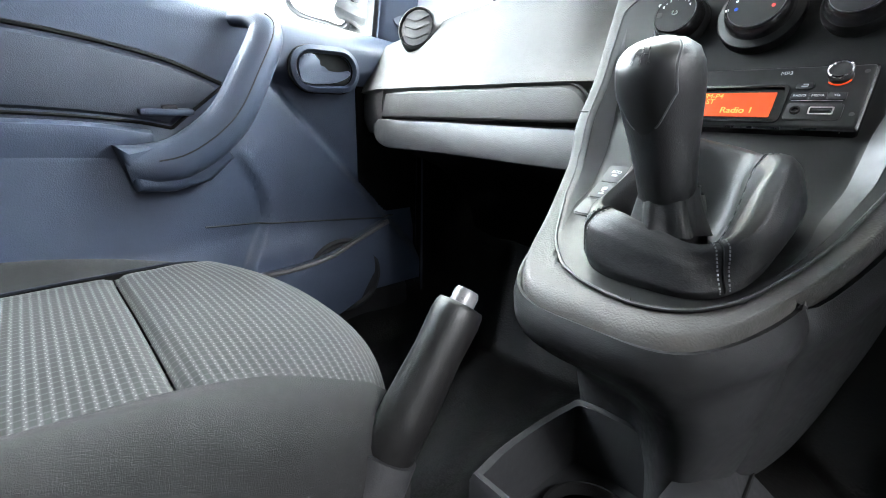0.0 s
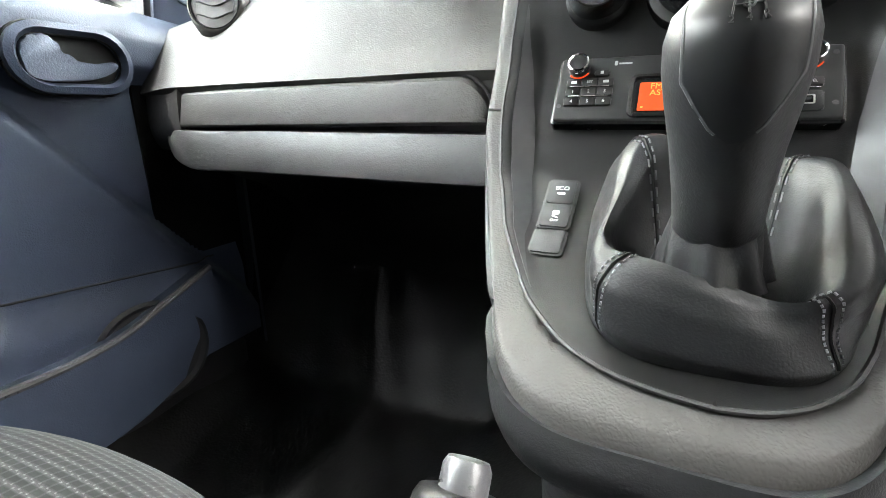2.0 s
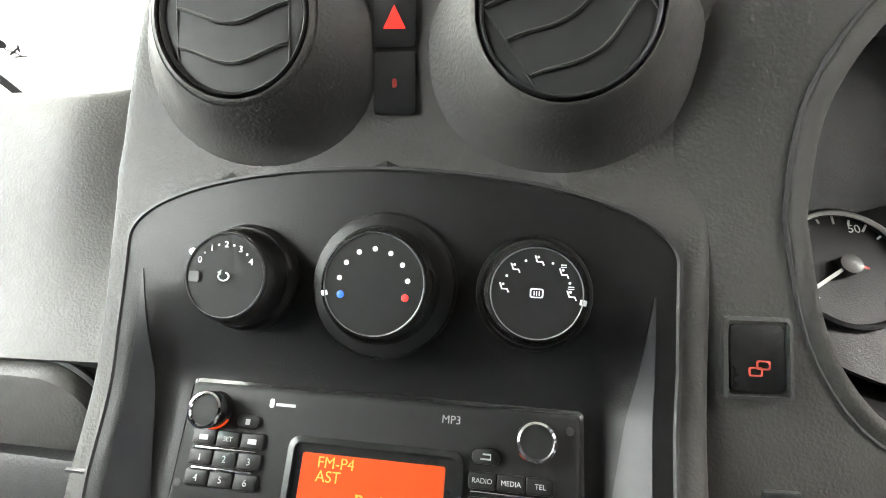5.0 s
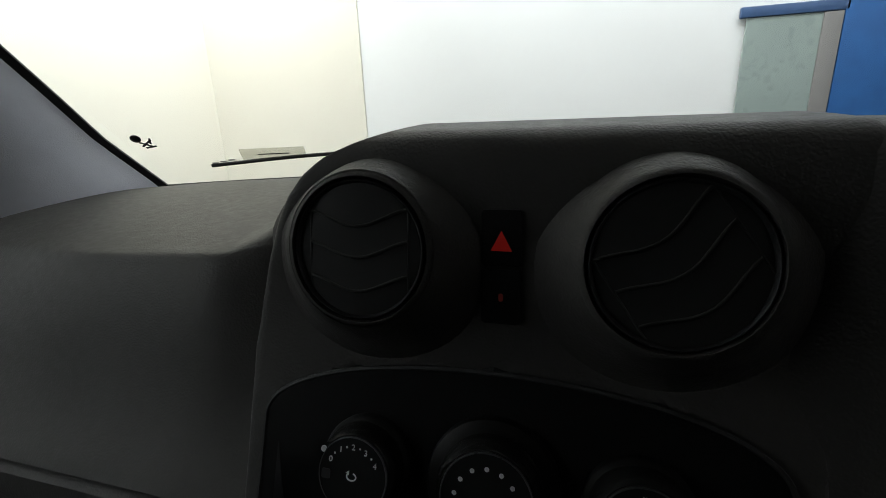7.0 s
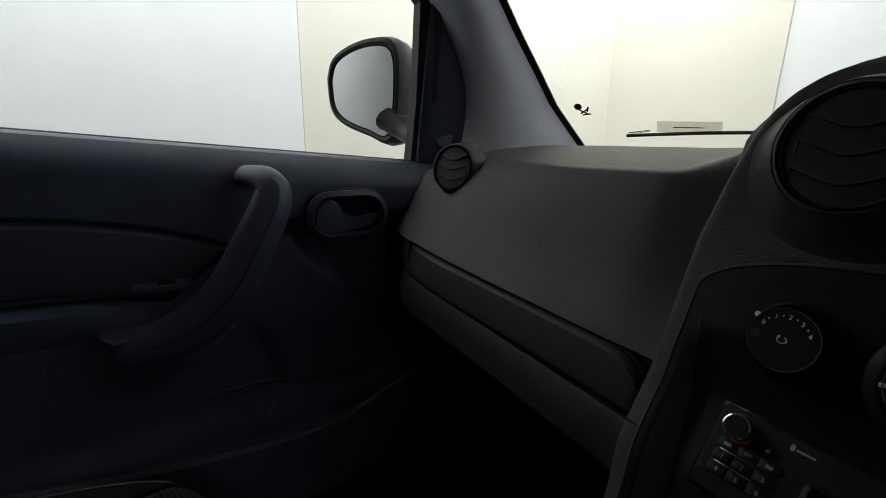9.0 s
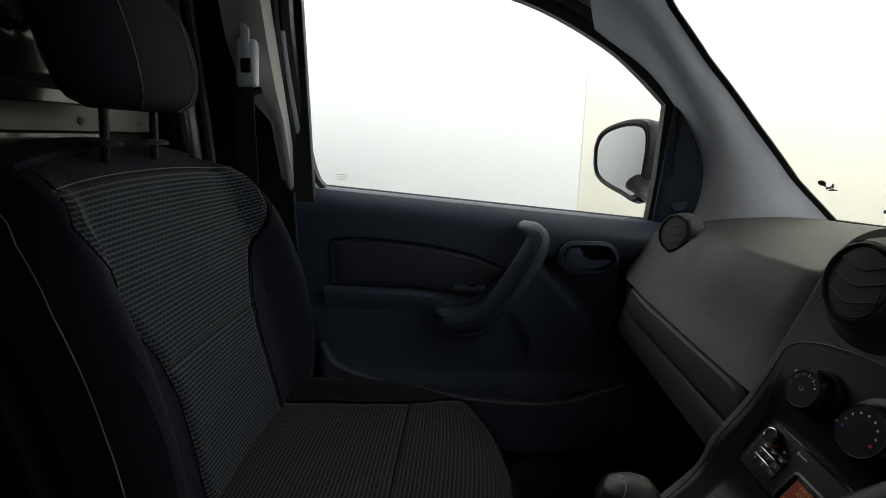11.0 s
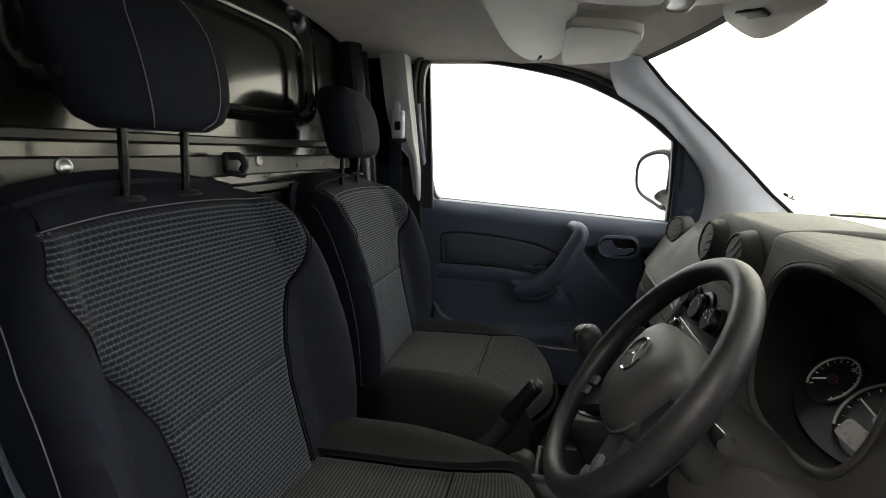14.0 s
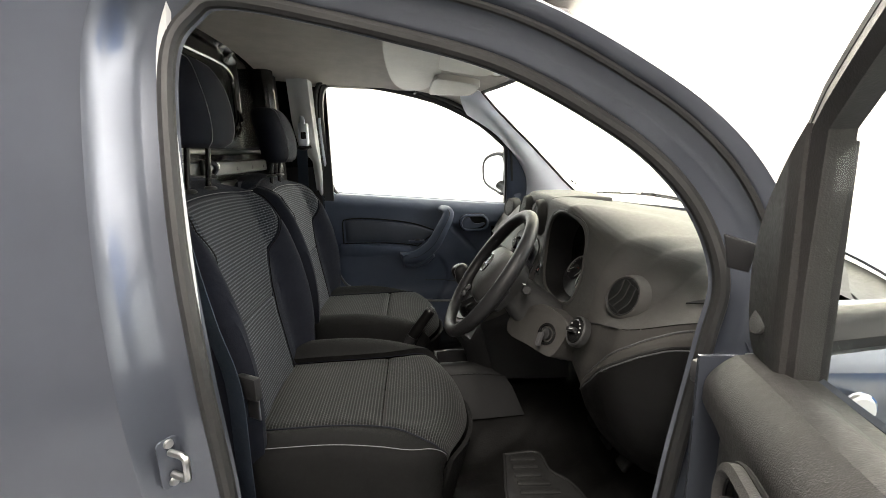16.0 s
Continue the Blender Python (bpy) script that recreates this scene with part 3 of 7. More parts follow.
def card_x(y, z):
    """Depth of the inner door card: fuller at the belt and below the armrest."""
    x = -0.705
    x -= 0.035 * max(0, (z - (belt_z(y) - 0.05)) / 0.05) ** 2 if z > belt_z(y) - 0.05 else 0
    # scooped pull area under the shelf, bulged lower pocket
    f = max(0.0, min(1.0, (0.94 - z) / 0.05))
    x += 0.018 * f * max(0, min(1, (-0.15 - y) / 0.25))
    low = max(0.0, min(1.0, (0.74 - z) / 0.06))
    x += 0.012 * low * low * (3 - 2 * low)
    # the front part falls away from a slanting edge
    slant = (y + 0.183) - (1.024 - z) * 0.87
    x -= 0.026 * max(0, min(1, (slant + 0.004) / 0.03)) * (1 if z < 1.0 else max(0, 1 - (z - 1.0) / 0.03))
    # a leaf-shaped hollow under the pull handle
    if 0.60 < z < 0.885:
        left = -0.246 - (0.880 - z) * 0.72
        right = -0.243 + 0.046 * math.sin(math.pi * min(1, (0.885 - z) / 0.21))
        if left < y < right + 0.016:
            rise = ((min(y, right) - left) / (right - left)) ** 1.5 * max(0, 1 - max(0, y - right) / 0.016)
            x -= 0.013 * rise * min(1, (0.885 - z) / 0.05)
    return x


WIN = [(-0.690, 1.180), (-0.712, 1.215), (-0.722, 1.30), (-0.726, 1.484), (-0.714, 1.612), (-0.672, 1.653), (-0.515, 1.640), (-0.346, 1.606), (-0.20, 1.562), (-0.06, 1.493), (0.02, 1.436), (0.088, 1.378)]
WINDOW = catmull([(0, y, z) for y, z in WIN], 44)
WINDOW += [Vector((0, 0.100, 1.22)), Vector((0, 0.102, 1.108))]
WINDOW += [Vector((0, 0.102 - 0.79 * k / 12, belt_z(0.102 - 0.79 * k / 12))) for k in range(1, 12)]


def on_side(p, dx=0.0):
    return Vector((-side_x(p.z) + dx, p.y, p.z))


def scaled_loop(loop, out):
    n = len(loop)
    res = []
    for i, p in enumerate(loop):
        d = loop[(i + 1) % n] - loop[i - 1]
        nrm = Vector((0, d.z, -d.y)).normalized()
        if nrm.dot(Vector((0, p.y + 0.32, p.z - 1.33))) < 0:
            nrm = -nrm
        res.append(p + nrm * out)
    return res


def build_door(name, label, flip, lean=0.0, frame_w=0.032, cover=0.0, card_mat=M_DOOR, seal_out=0.013, seal_in=0.028, rail=0.055, glass_in=-0.003):
    D = thing(name, label, "door", kind="structure")

    def put(nm, bm, material, lab="", parent=None, smooth=35):
        for v in bm.verts:
            v.co.x -= lean * max(0, v.co.z - 1.1)
        bmesh.ops.transform(bm, matrix=flip, verts=bm.verts)
        return part(nm, bm, material, parent or D, lab, smooth)

    # card
    def card(u, v):
        y = -0.755 + (0.175 + 0.755) * u
        z = 0.56 + (belt_z(y) - 0.56) * v
        return Vector((card_x(y, z), y, z))
    put("door_card", sheet(card, frange(0, 1, 130), frange(0, 1, 90), 0.012), card_mat, "dark blue-grey grained plastic door card")
    # belt rail, set back to the glass
    put("belt_rail", sheet(lambda u, v: Vector((-0.7405 - rail * v, -0.755 + 0.93 * u, belt_z(-0.755 + 0.93 * u) - 0.001 + 0.004 * math.sin(math.pi * v))), frange(0, 1, 20), frange(0, 1, 6), 0.002), card_mat, "dark window sill strip")
    # outer skin
    put("outer_skin", sheet(lambda u, v: Vector((-0.845 - 0.03 * math.sin(math.pi * v) + 0.05 * max(0, v - 0.9) / 0.1, -0.755 + 0.95 * u, 0.5 + (belt_z(-0.755 + 0.95 * u) - 0.5) * v)), frange(0, 1, 12), frange(0, 1, 14), 0.006), M_PAINT, "grey-blue painted outer door skin")
    for yy in (-0.755, 0.185):
        put("door_edge", sheet(lambda u, v: Vector((-0.70 - 0.145 * u, yy + 0.012 * math.sin(math.pi * u), 0.52 + (belt_z(yy) - 0.53) * v)), frange(0, 1, 6), frange(0, 1, 8), 0.006), M_PAINT, "grey-blue painted door edge")
    # window frame
    ins, outs = scaled_loop(WINDOW, 0.0), scaled_loop(WINDOW, frame_w)
    ins = [p.lerp(q, max(0, min(1, (p.z - 1.25) / 0.08))) for p, q in zip(ins, scaled_loop(WINDOW, -cover))]
    inner2 = scaled_loop(WINDOW, 0.014)
    put("window_frame", loft([[on_side(p, 0.0) for p in ins], [on_side(p, 0.016) for p in ins], [on_side(p, 0.024) for p in inner2], [on_side(p, 0.018) for p in outs], [on_side(p, -0.008) for p in outs], [on_side(p, -0.008) for p in ins]], True, False, True), M_RUBBER if card_mat is M_DOOR else card_mat, "rubber-lined window frame")
    seal_outer = scaled_loop(WINDOW, frame_w + seal_out)
    put("frame_seal", tube([on_side(p, seal_in) for p in seal_outer[2:46]], 0.010, 8), M_RUBBER, "black rubber frame seal")
    if card_mat is M_DOOR:
        lo, hi = scaled_loop(WINDOW, 0.009), scaled_loop(WINDOW, 0.023)
        rear = [(a, b) for a, b in zip(lo, hi) if a.y < -0.60 and 1.17 < a.z < 1.53]
        # painted upright; the window's grazing light is put into its pale colour
        put("frame_paint", sheet(lambda k, v: on_side(rear[k][0].lerp(rear[k][1], v), 0.027 + 0.003 * math.sin(math.pi * v)), range(len(rear)), frange(0, 1, 4), 0.002), M_PILLAR, "rear upright of the window frame, coloured pale as lit")
    # glass
    bm = bmesh.new()
    c = bm.verts.new(on_side(Vector((0, -0.3, 1.35)), glass_in))
    vs = [bm.verts.new(on_side(p, glass_in)) for p in scaled_loop(WINDOW, 0.008)]
    for a, b in zip(vs, vs[1:] + vs[:1]):
        bm.faces.new((c, a, b))
    g = put("pane", bm, M_GLASS, "clear side window glass")
    g.visible_shadow = False
    # glass maker's marks, too small to read
    for k, w in enumerate((0.022, 0.026, 0.030)):
        put("glass_mark", box((0.0008, w, 0.0016), pose(-side_x(1.2) + glass_in + 0.005, -0.655, 1.204 + 0.0055 * k)), M_GREYPRINT, "small printed glass mark")
    # mirror corner panel
    tri = [(0.110, 1.10), (0.19, 1.10), (0.216, 1.165), (0.210, 1.24), (0.180, 1.302), (0.138, 1.352), (0.104, 1.385)]
    tri_c = catmull([(0, a, b) for a, b in tri], 20)
    bm = loft([[on_side(p, 0.0) for p in tri_c], [on_side(p, 0.028) for p in tri_c], [on_side(Vector((0, 0.15 + (p.y - 0.15) * 0.75, 1.21 + (p.z - 1.21) * 0.86)), 0.034) for p in tri_c]], True, True)
    put("mirror_corner", bm, card_mat, "blue-grey plastic mirror corner trim", None, 30)
    put("mirror_knob", spin([(0.019, 0), (0.020, 0.004), (0.018, 0.006), (0.0, 0.007)], facing((-0.748, 0.16, 1.155), (1, -0.1, 0.15)), 24), card_mat, "round mirror adjuster cap")
    put("frame_bar", box((0.012, 0.012, 0.27), pose(-0.770, 0.108, 1.235, 0, 13, 0), 0.003), M_RUBBER, "black upright window bar")
    # padded insert with its groove
    ins_top = catmull([(0, -0.672, 1.060), (0, -0.60, 1.066), (0, -0.45, 1.052), (0, -0.33, 1.028), (0, -0.245, 0.995)], 24)
    ins_bot = catmull([(0, -0.672, 0.952), (0, -0.60, 0.952), (0, -0.48, 0.948), (0, -0.38, 0.938), (0, -0.33, 0.928)], 24)

    def insert(u, v):
        a, b = ins_top[u], ins_bot[u]
        p = a.lerp(b, v)
        puff = 0.007 * (math.sin(math.pi * v) ** 0.5) * min(1, u / 2) - 0.006 * (v in (0, 1) or u in (0, 24))
        return Vector((card_x(p.y, p.z) + 0.001 + puff, p.y, p.z))
    put("insert", sheet(insert, range(25), frange(0, 1, 12), 0.008), M_DOORCLOTH, "soft grained grey insert panel")
    edge = [Vector((card_x(p.y, p.z) + 0.001, p.y, p.z + 0.003)) for p in ins_top]
    put("groove", tube([Vector((card_x(-0.678, z) + 0.001, -0.678, z)) for z in frange(0.95, 1.05, 6)] + edge, 0.0035, 6), M_FACE, "dark groove round the insert")
    put("groove", tube([Vector((card_x(p.y, p.z) + 0.002, p.y, p.z - 0.001)) for p in ins_bot] + [Vector((card_x(p.y, p.z) + 0.002, p.y + 0.003, p.z)) for p in (ins_bot[-1].lerp(ins_top[-1], k / 5) for k in range(6))], 0.003, 6), M_FACE, "dark groove under the insert")
    # shelf under the insert
    shelf_c = catmull([(0, -0.69, 0.948), (0, -0.6, 0.945), (0, -0.45, 0.938), (0, -0.36, 0.925)], 20)

    def shelf(u, v):
        p = shelf_c[u]
        prof = [(0.0, 0.0), (0.02, -0.001), (0.028, -0.006), (0.030, -0.02), (0.020, -0.05), (0.012, -0.09)][v]
        return Vector((card_x(p.y, 0.96) - 0.002 + prof[0], p.y, p.z + prof[1]))
    put("armrest_shelf", sheet(shelf, range(21), range(6), 0.006), card_mat, "blue-grey armrest shelf")
    sw = put("window_switch", box((0.028, 0.075, 0.010), pose(-0.69, -0.335, 0.952, 0, 4, 0), 0.003), card_mat, "electric window switch plate")
    put("rocker", box((0.014, 0.022, 0.008), pose(-0.689, -0.33, 0.958, 0, 8, 0), 0.003), M_BLACK, "window switch rocker", sw)
    # pull handle: a flattened bar rising forwards
    path = catmull([(-0.672, -0.40, 0.872), (-0.655, -0.33, 0.886), (-0.642, -0.262, 0.938), (-0.640, -0.215, 1.015), (-0.646, -0.185, 1.075), (-0.665, -0.192, 1.099), (-0.70, -0.215, 1.103)], 40)
    rad = [0.030 + 0.004 * math.sin(math.pi * k / 40) - 0.012 * max(0, (k - 10) / 30) for k in range(41)]
    rad[0] *= 0.9
    put("pull_handle", tube(path, rad, 14, flat=0.72, up=(1, 0, 0.2)), card_mat, "blue-grey moulded pull handle")
    put("handle_foot", slab([(-0.415, 0.905), (-0.30, 0.900), (-0.275, 0.93), (-0.25, 0.88), (-0.29, 0.845), (-0.345, 0.832), (-0.395, 0.835)], 0.05,
                            Matrix(((0, 0, 1, -0.70), (1, 0, 0, 0), (0, 1, 0, 0), (0, 0, 0, 1))), 0.012, 3), card_mat, "blue-grey foot of the pull handle")
    put("handle_seam", tube([p + Vector((0.026, 0.004, 0.006)) for p in path[3:34]], 0.0012, 5), M_BLACK, "thin mould seam")
    # door release: bezel, cup and lever
    rel = facing((-0.6985, -0.058, 1.031), (1, -0.05, 0.05))
    o1, o2, o3 = rounded(0.138, 0.082, 0.040), rounded(0.122, 0.066, 0.032), rounded(0.112, 0.056, 0.027)
    bez = put("release_bezel", loft([ring_of(o1, rel, 0.0), ring_of(o1, rel, 0.016), ring_of(o2, rel, 0.020), ring_of(o3, rel, 0.012), ring_of(o3, rel, -0.002)], True), card_mat, "oval bezel of the door release")
    put("bezel_groove", tube(ring_of(o1, rel, 0.004), 0.0026, 6, True), M_FACE, "dark gap round the bezel", bez)
    put("bezel_groove", tube(ring_of(o3, rel, 0.0105), 0.0020, 6, True), M_FACE, "dark gap inside the bezel", bez)
    put("cup", slab(o3, 0.001, rel @ pose(0, 0, 0.002)), M_FACE, "dark recessed cup", bez)
    lev = [(-0.053, -0.022), (-0.03, -0.027), (0.02, -0.022), (0.048, -0.008), (0.045, 0.000), (0.02, -0.004), (-0.004, 0.000), (-0.016, 0.012), (-0.022, 0.025), (-0.04, 0.024), (-0.054, 0.010)]
    lev = [(p.x, p.y) for p in catmull([(a, b, 0) for a, b in lev + lev[:1]], 44)[:-1]]
    put("lever", slab(lev, 0.013, rel @ pose(0, 0, 0.005), 0.003), card_mat, "plastic release lever", bez)
    # lower seam and map pocket
    put("card_seam", tube([Vector((card_x(y, 0.760 - (y + 0.3) * 0.095) + 0.001, y, 0.760 - (y + 0.3) * 0.095)) for y in frange(-0.30, 0.12, 60)], 0.0018, 5), M_RUBBER, "dark seam across the lower card")
    pk = catmull([(0, -0.70, 0.80), (0, -0.66, 0.745), (0, -0.55, 0.70), (0, -0.40, 0.672), (0, -0.22, 0.655), (0, -0.10, 0.662), (0, -0.02, 0.69), (0, 0.06, 0.72)], 36)

    def pocket(u, v):
        p = pk[u]
        prof = [(-0.002, 0.004), (0.026, 0.008), (0.032, 0.003), (0.034, -0.02), (0.030, -0.13)][v]
        return Vector((-0.69 + prof[0], p.y, p.z + prof[1]))
    put("map_pocket", sheet(pocket, range(37), range(5), 0.005), card_mat, "grey map pocket along the door's foot")
    put("pocket_lip", tube([Vector((-0.66, p.y, p.z + 0.006)) for p in pk], 0.0055, 8), M_FLUTE, "pale pocket edge")
    put("speaker", spin([(0.078, 0), (0.080, 0.006), (0.074, 0.010), (0.068, 0.004), (0.0, 0.006)], facing((-0.676, -0.045, 0.62), (1, -0.2, 0.1)), 36), M_BLACK, "round black speaker grille")
    # outer mirror
    mm = facing((-0.970, 0.086, 1.246), (0.40, -0.91, 0.03))
    oc = catmull([(x, y, 0) for x, y in ((-0.108, 0.030), (-0.098, -0.032), (-0.060, -0.066), (0.02, -0.090), (0.085, -0.100), (0.102, 0.0), (0.092, 0.088), (0.03, 0.104), (-0.045, 0.092), (-0.092, 0.068), (-0.108, 0.030))], 40)[:-1]
    r = [[mm @ Vector((p.x * k, p.y * k, h)) for p in oc] for k, h in ((0.90, 0.0), (0.97, 0.006), (1.04, 0.004), (1.08, -0.012), (1.04, -0.05), (0.85, -0.085), (0.4, -0.105))]
    mir = put("mirror_housing", loft(r, True, True), M_BLACK, "black plastic wing mirror housing")
    put("mirror_glass", slab([(p.x * 0.88, p.y * 0.88) for p in oc], 0.002, mm @ pose(0, 0, 0.001)), M_MIRROR, "silvered wing mirror glass", mir)
    put("mirror_arm", tube(catmull([(-0.91, 0.12, 1.19), (-0.86, 0.145, 1.165), (-0.79, 0.155, 1.145)], 8), [0.045, 0.042, 0.042, 0.042, 0.042, 0.042, 0.044, 0.046, 0.05], 12, flat=0.6), M_BLACK, "black mirror arm", mir)
    return D


build_door("door_1", "closed passenger door with dark blue-grey card and clear window", Matrix(), 0.0, 0.022, 0.0, M_DOOR, 0.007, 0.026)
HINGE = (0.907, 0.254)
SWING = Matrix.Translation((HINGE[0], HINGE[1], 0)) @ pose(0, 0, 0, 0, 0, 70) @ Matrix.Translation((-HINGE[0], -HINGE[1], 0)) @ Matrix.Diagonal((-1, 1, 1, 1))
build_door("door_2", "open driver's door with card coloured as in shade, clear window and mirror", SWING, 0.21, 0.034, 0.0, M_DOOR2, 0.002, 0.010, 0.040, 0.014)
# check strap and hinge block of the open door
CH = VB
part("hinge_block", box((0.05, 0.035, 0.075), pose(0.825, 0.14, 1.01, 0, 0, 30), 0.006), M_PAINT, CH, "painted hinge block")
part("hinge_pin", spin([(0.008, -0.05), (0.009, -0.046), (0.009, 0.046), (0.008, 0.05)], pose(0.848, 0.152, 1.01), 14), M_BARE, CH, "steel hinge pin")

# kick panels that close the footwells at the sides
for sx, nm, y0, z1 in ((-1, "trim_kick_passenger", 0.03, 1.08), (1, "trim_kick_driver", 0.17, 0.95)):
    struct(nm, sheet(lambda y, z: Vector((sx * (0.735 - 0.02 * (z - 0.5)), y, z)), frange(y0, 0.60, 12), frange(0.42, z1, 12), 0.02), M_FELT, "black plastic kick panel in the footwell")
struct("trim_sill_passenger", box((0.10, 1.1, 0.12), pose(-0.75, -0.40, 0.50), 0.02), M_BLACK, "black sill trim under the passenger door")
struct("trim_sill_driver", box((0.09, 0.62, 0.10), pose(0.755, -0.27, 0.475), 0.02), M_BLACK, "black sill trim at the driver's doorway")

struct("trim_side_passenger", box((0.02, 0.30, 1.30), pose(-0.72, -0.86, 1.10), 0.004), M_BLACK, "black painted steel side behind the passenger post")
# front wing, bonnet and side repeater, seen through the open door's window
def wing(u, v):
    y = 0.16 + 1.05 * u
    z = 0.55 + 0.56 * v - 0.10 * u * u * v
    return Vector((0.868 + 0.02 * math.sin(math.pi * min(1, v * 1.1)) - 0.10 * max(0, v - 0.75) ** 2 / 0.0625 - 0.16 * u ** 3, y, z))


part("front_wing", sheet(wing, frange(0, 1, 24), frange(0, 1, 24), 0.004), M_PAINT, VB, "grey-blue painted front wing", 60)
part("front_wing", sheet(lambda u, v: Matrix.Diagonal((-1, 1, 1, 1)) @ wing(u, v), frange(0, 1, 24), frange(0, 1, 24), 0.004), M_PAINT, VB, "grey-blue painted front wing", 60)
part("bonnet", sheet(lambda u, v: Vector((0.765 * u * (1 - 0.16 * v ** 3), ws_base(0.7 * u) + 0.10 + 0.62 * v, 1.105 + 0.02 * (1 - u * u) - 0.06 * v - 0.10 * v * v)), frange(-1, 1, 24), frange(0, 1, 14), 0.006), M_PAINT, VB, "grey-blue painted bonnet", 60)
part("scuttle", sheet(lambda u, v: Vector((0.765 * u, ws_base(0.7 * u) + 0.005 + 0.10 * v, 1.10 - 0.01 * math.sin(math.pi * v) + 0.008 * (1 - u * u))), frange(-1, 1, 24), frange(0, 1, 4), 0.006), M_BLACK, VB, "black plastic scuttle under the windscreen")
SR = part("side_repeater", spin([(0.0235, 0.0), (0.0235, 0.005), (0.020, 0.009), (0.0, 0.011)], facing((0.886, 0.292, 0.985), (1, -0.05, 0.05)), 28), plain("clear_lamp_lens", (0.7, 0.7, 0.7), 0.15, var=0.05), VB, "round clear side repeater lamp")
part("repeater_ring", spin([(0.0265, 0.0), (0.0265, 0.004), (0.0235, 0.0055), (0.0225, 0.004)], facing((0.886, 0.292, 0.985), (1, -0.05, 0.05)), 28), M_CHROME, SR, "thin bright ring")
part("post_plug", slab([(-0.022, 0.024), (0.020, 0.012), (0.012, -0.026), (-0.014, -0.022)], 0.012, facing((0.858, 0.110, 1.220), (0.75, -0.65, 0.1)), 0.003), M_BLACK, VB, "black plastic block on the door post")
part("check_strap", box((0.03, 0.03, 0.035), pose(0.866, 0.070, 1.047, 0, 0, 20), 0.006), M_FLUTE, VB, "grey plastic end of the door check strap")
part("roof", sheet(roof_skin, frange(-1, 1, 28), frange(0, 0.98, 20) + [1.0], 0.003), M_PAINT, VB, "grey-blue painted van roof", 60)

# ---- dashboard ----
from mathutils.bvhtree import BVHTree

DB = thing("dashboard", "dark grey grained plastic dashboard with a domed top", "dashboard", loc=(0, 0.3, 0.9))

# profiles (y, z) of the upper pad, from the windscreen down to the seam, at stations along x
PAD = [(-0.74, [(0.36, 1.10), (0.28, 1.105), (0.19, 1.10), (0.12, 1.095), (0.085, 1.075), (0.06, 1.035), (0.045, 0.995)]),
       (-0.62, [(0.50, 1.13), (0.36, 1.145), (0.24, 1.143), (0.165, 1.133), (0.122, 1.104), (0.058, 1.04), (0.014, 0.999)]),
       (-0.50, [(0.57, 1.13), (0.40, 1.149), (0.25, 1.149), (0.140, 1.137), (0.104, 1.117), (0.046, 1.037), (0.007, 0.999)]),
       (-0.36, [(0.61, 1.13), (0.42, 1.153), (0.26, 1.152), (0.118, 1.139), (0.086, 1.123), (0.042, 1.040), (0.006, 0.999)]),
       (-0.22, [(0.64, 1.13), (0.44, 1.160), (0.28, 1.160), (0.118, 1.146), (0.084, 1.129), (0.042, 1.042), (0.006, 0.9995)]),
       (-0.15, [(0.66, 1.13), (0.45, 1.158), (0.28, 1.178), (0.17, 1.180), (0.110, 1.11), (0.050, 1.035), (0.010, 0.999)]),
       (0.00, [(0.67, 1.13), (0.46, 1.168), (0.28, 1.200), (0.17, 1.215), (0.120, 1.14), (0.06, 1.05), (0.04, 0.999)]),
       (0.16, [(0.66, 1.13), (0.45, 1.166), (0.24, 1.210), (0.075, 1.229), (0.046, 1.190), (0.030, 1.075), (-0.002, 0.955)]),
       (0.33, [(0.63, 1.13), (0.43, 1.157), (0.24, 1.200), (0.075, 1.227), (0.042, 1.196), (0.045, 1.09), (0.022, 0.945)]),
       (0.50, [(0.56, 1.13), (0.40, 1.148), (0.25, 1.172), (0.125, 1.168), (0.066, 1.10), (0.050, 1.040), (0.035, 0.985)]),
       (0.56, [(0.53, 1.13), (0.39, 1.143), (0.27, 1.160), (0.175, 1.150), (0.115, 1.095), (0.088, 1.045), (0.050, 1.000)]),
       (0.62, [(0.50, 1.13), (0.38, 1.145), (0.29, 1.15), (0.22, 1.135), (0.165, 1.09), (0.105, 1.045), (0.055, 1.015)]),
       (0.76, [(0.40, 1.10), (0.34, 1.125), (0.285, 1.13), (0.24, 1.125), (0.21, 1.11), (0.175, 1.092), (0.145, 1.075)])]
PADC = [(x, catmull([(0, y, z) for y, z in prof], 36)) for x, prof in PAD]


def smooth_rows(rows, x):
    """Smooth look-up between the profile curves."""
    i = 0
    while i < len(rows) - 2 and x > rows[i + 1][0]:
        i += 1
    f = max(0, min(1, (x - rows[i][0]) / (rows[i + 1][0] - rows[i][0])))
    f = f * f * (3 - 2 * f) * 0.5 + f * 0.5
    return rows[i][1], rows[i + 1][1], f


def pad(x, k):
    a, b, f = smooth_rows(PADC, x)
    i = min(int(k), 35)
    p = a[i].lerp(a[i + 1], k - i).lerp(b[i].lerp(b[i + 1], k - i), f)
    return Vector((x, p.y, p.z))


part("upper_pad", sheet(pad, frange(-0.74, 0.155, 70), range(37), 0.012), M_DASH, DB, "dark grey grained upper pad")
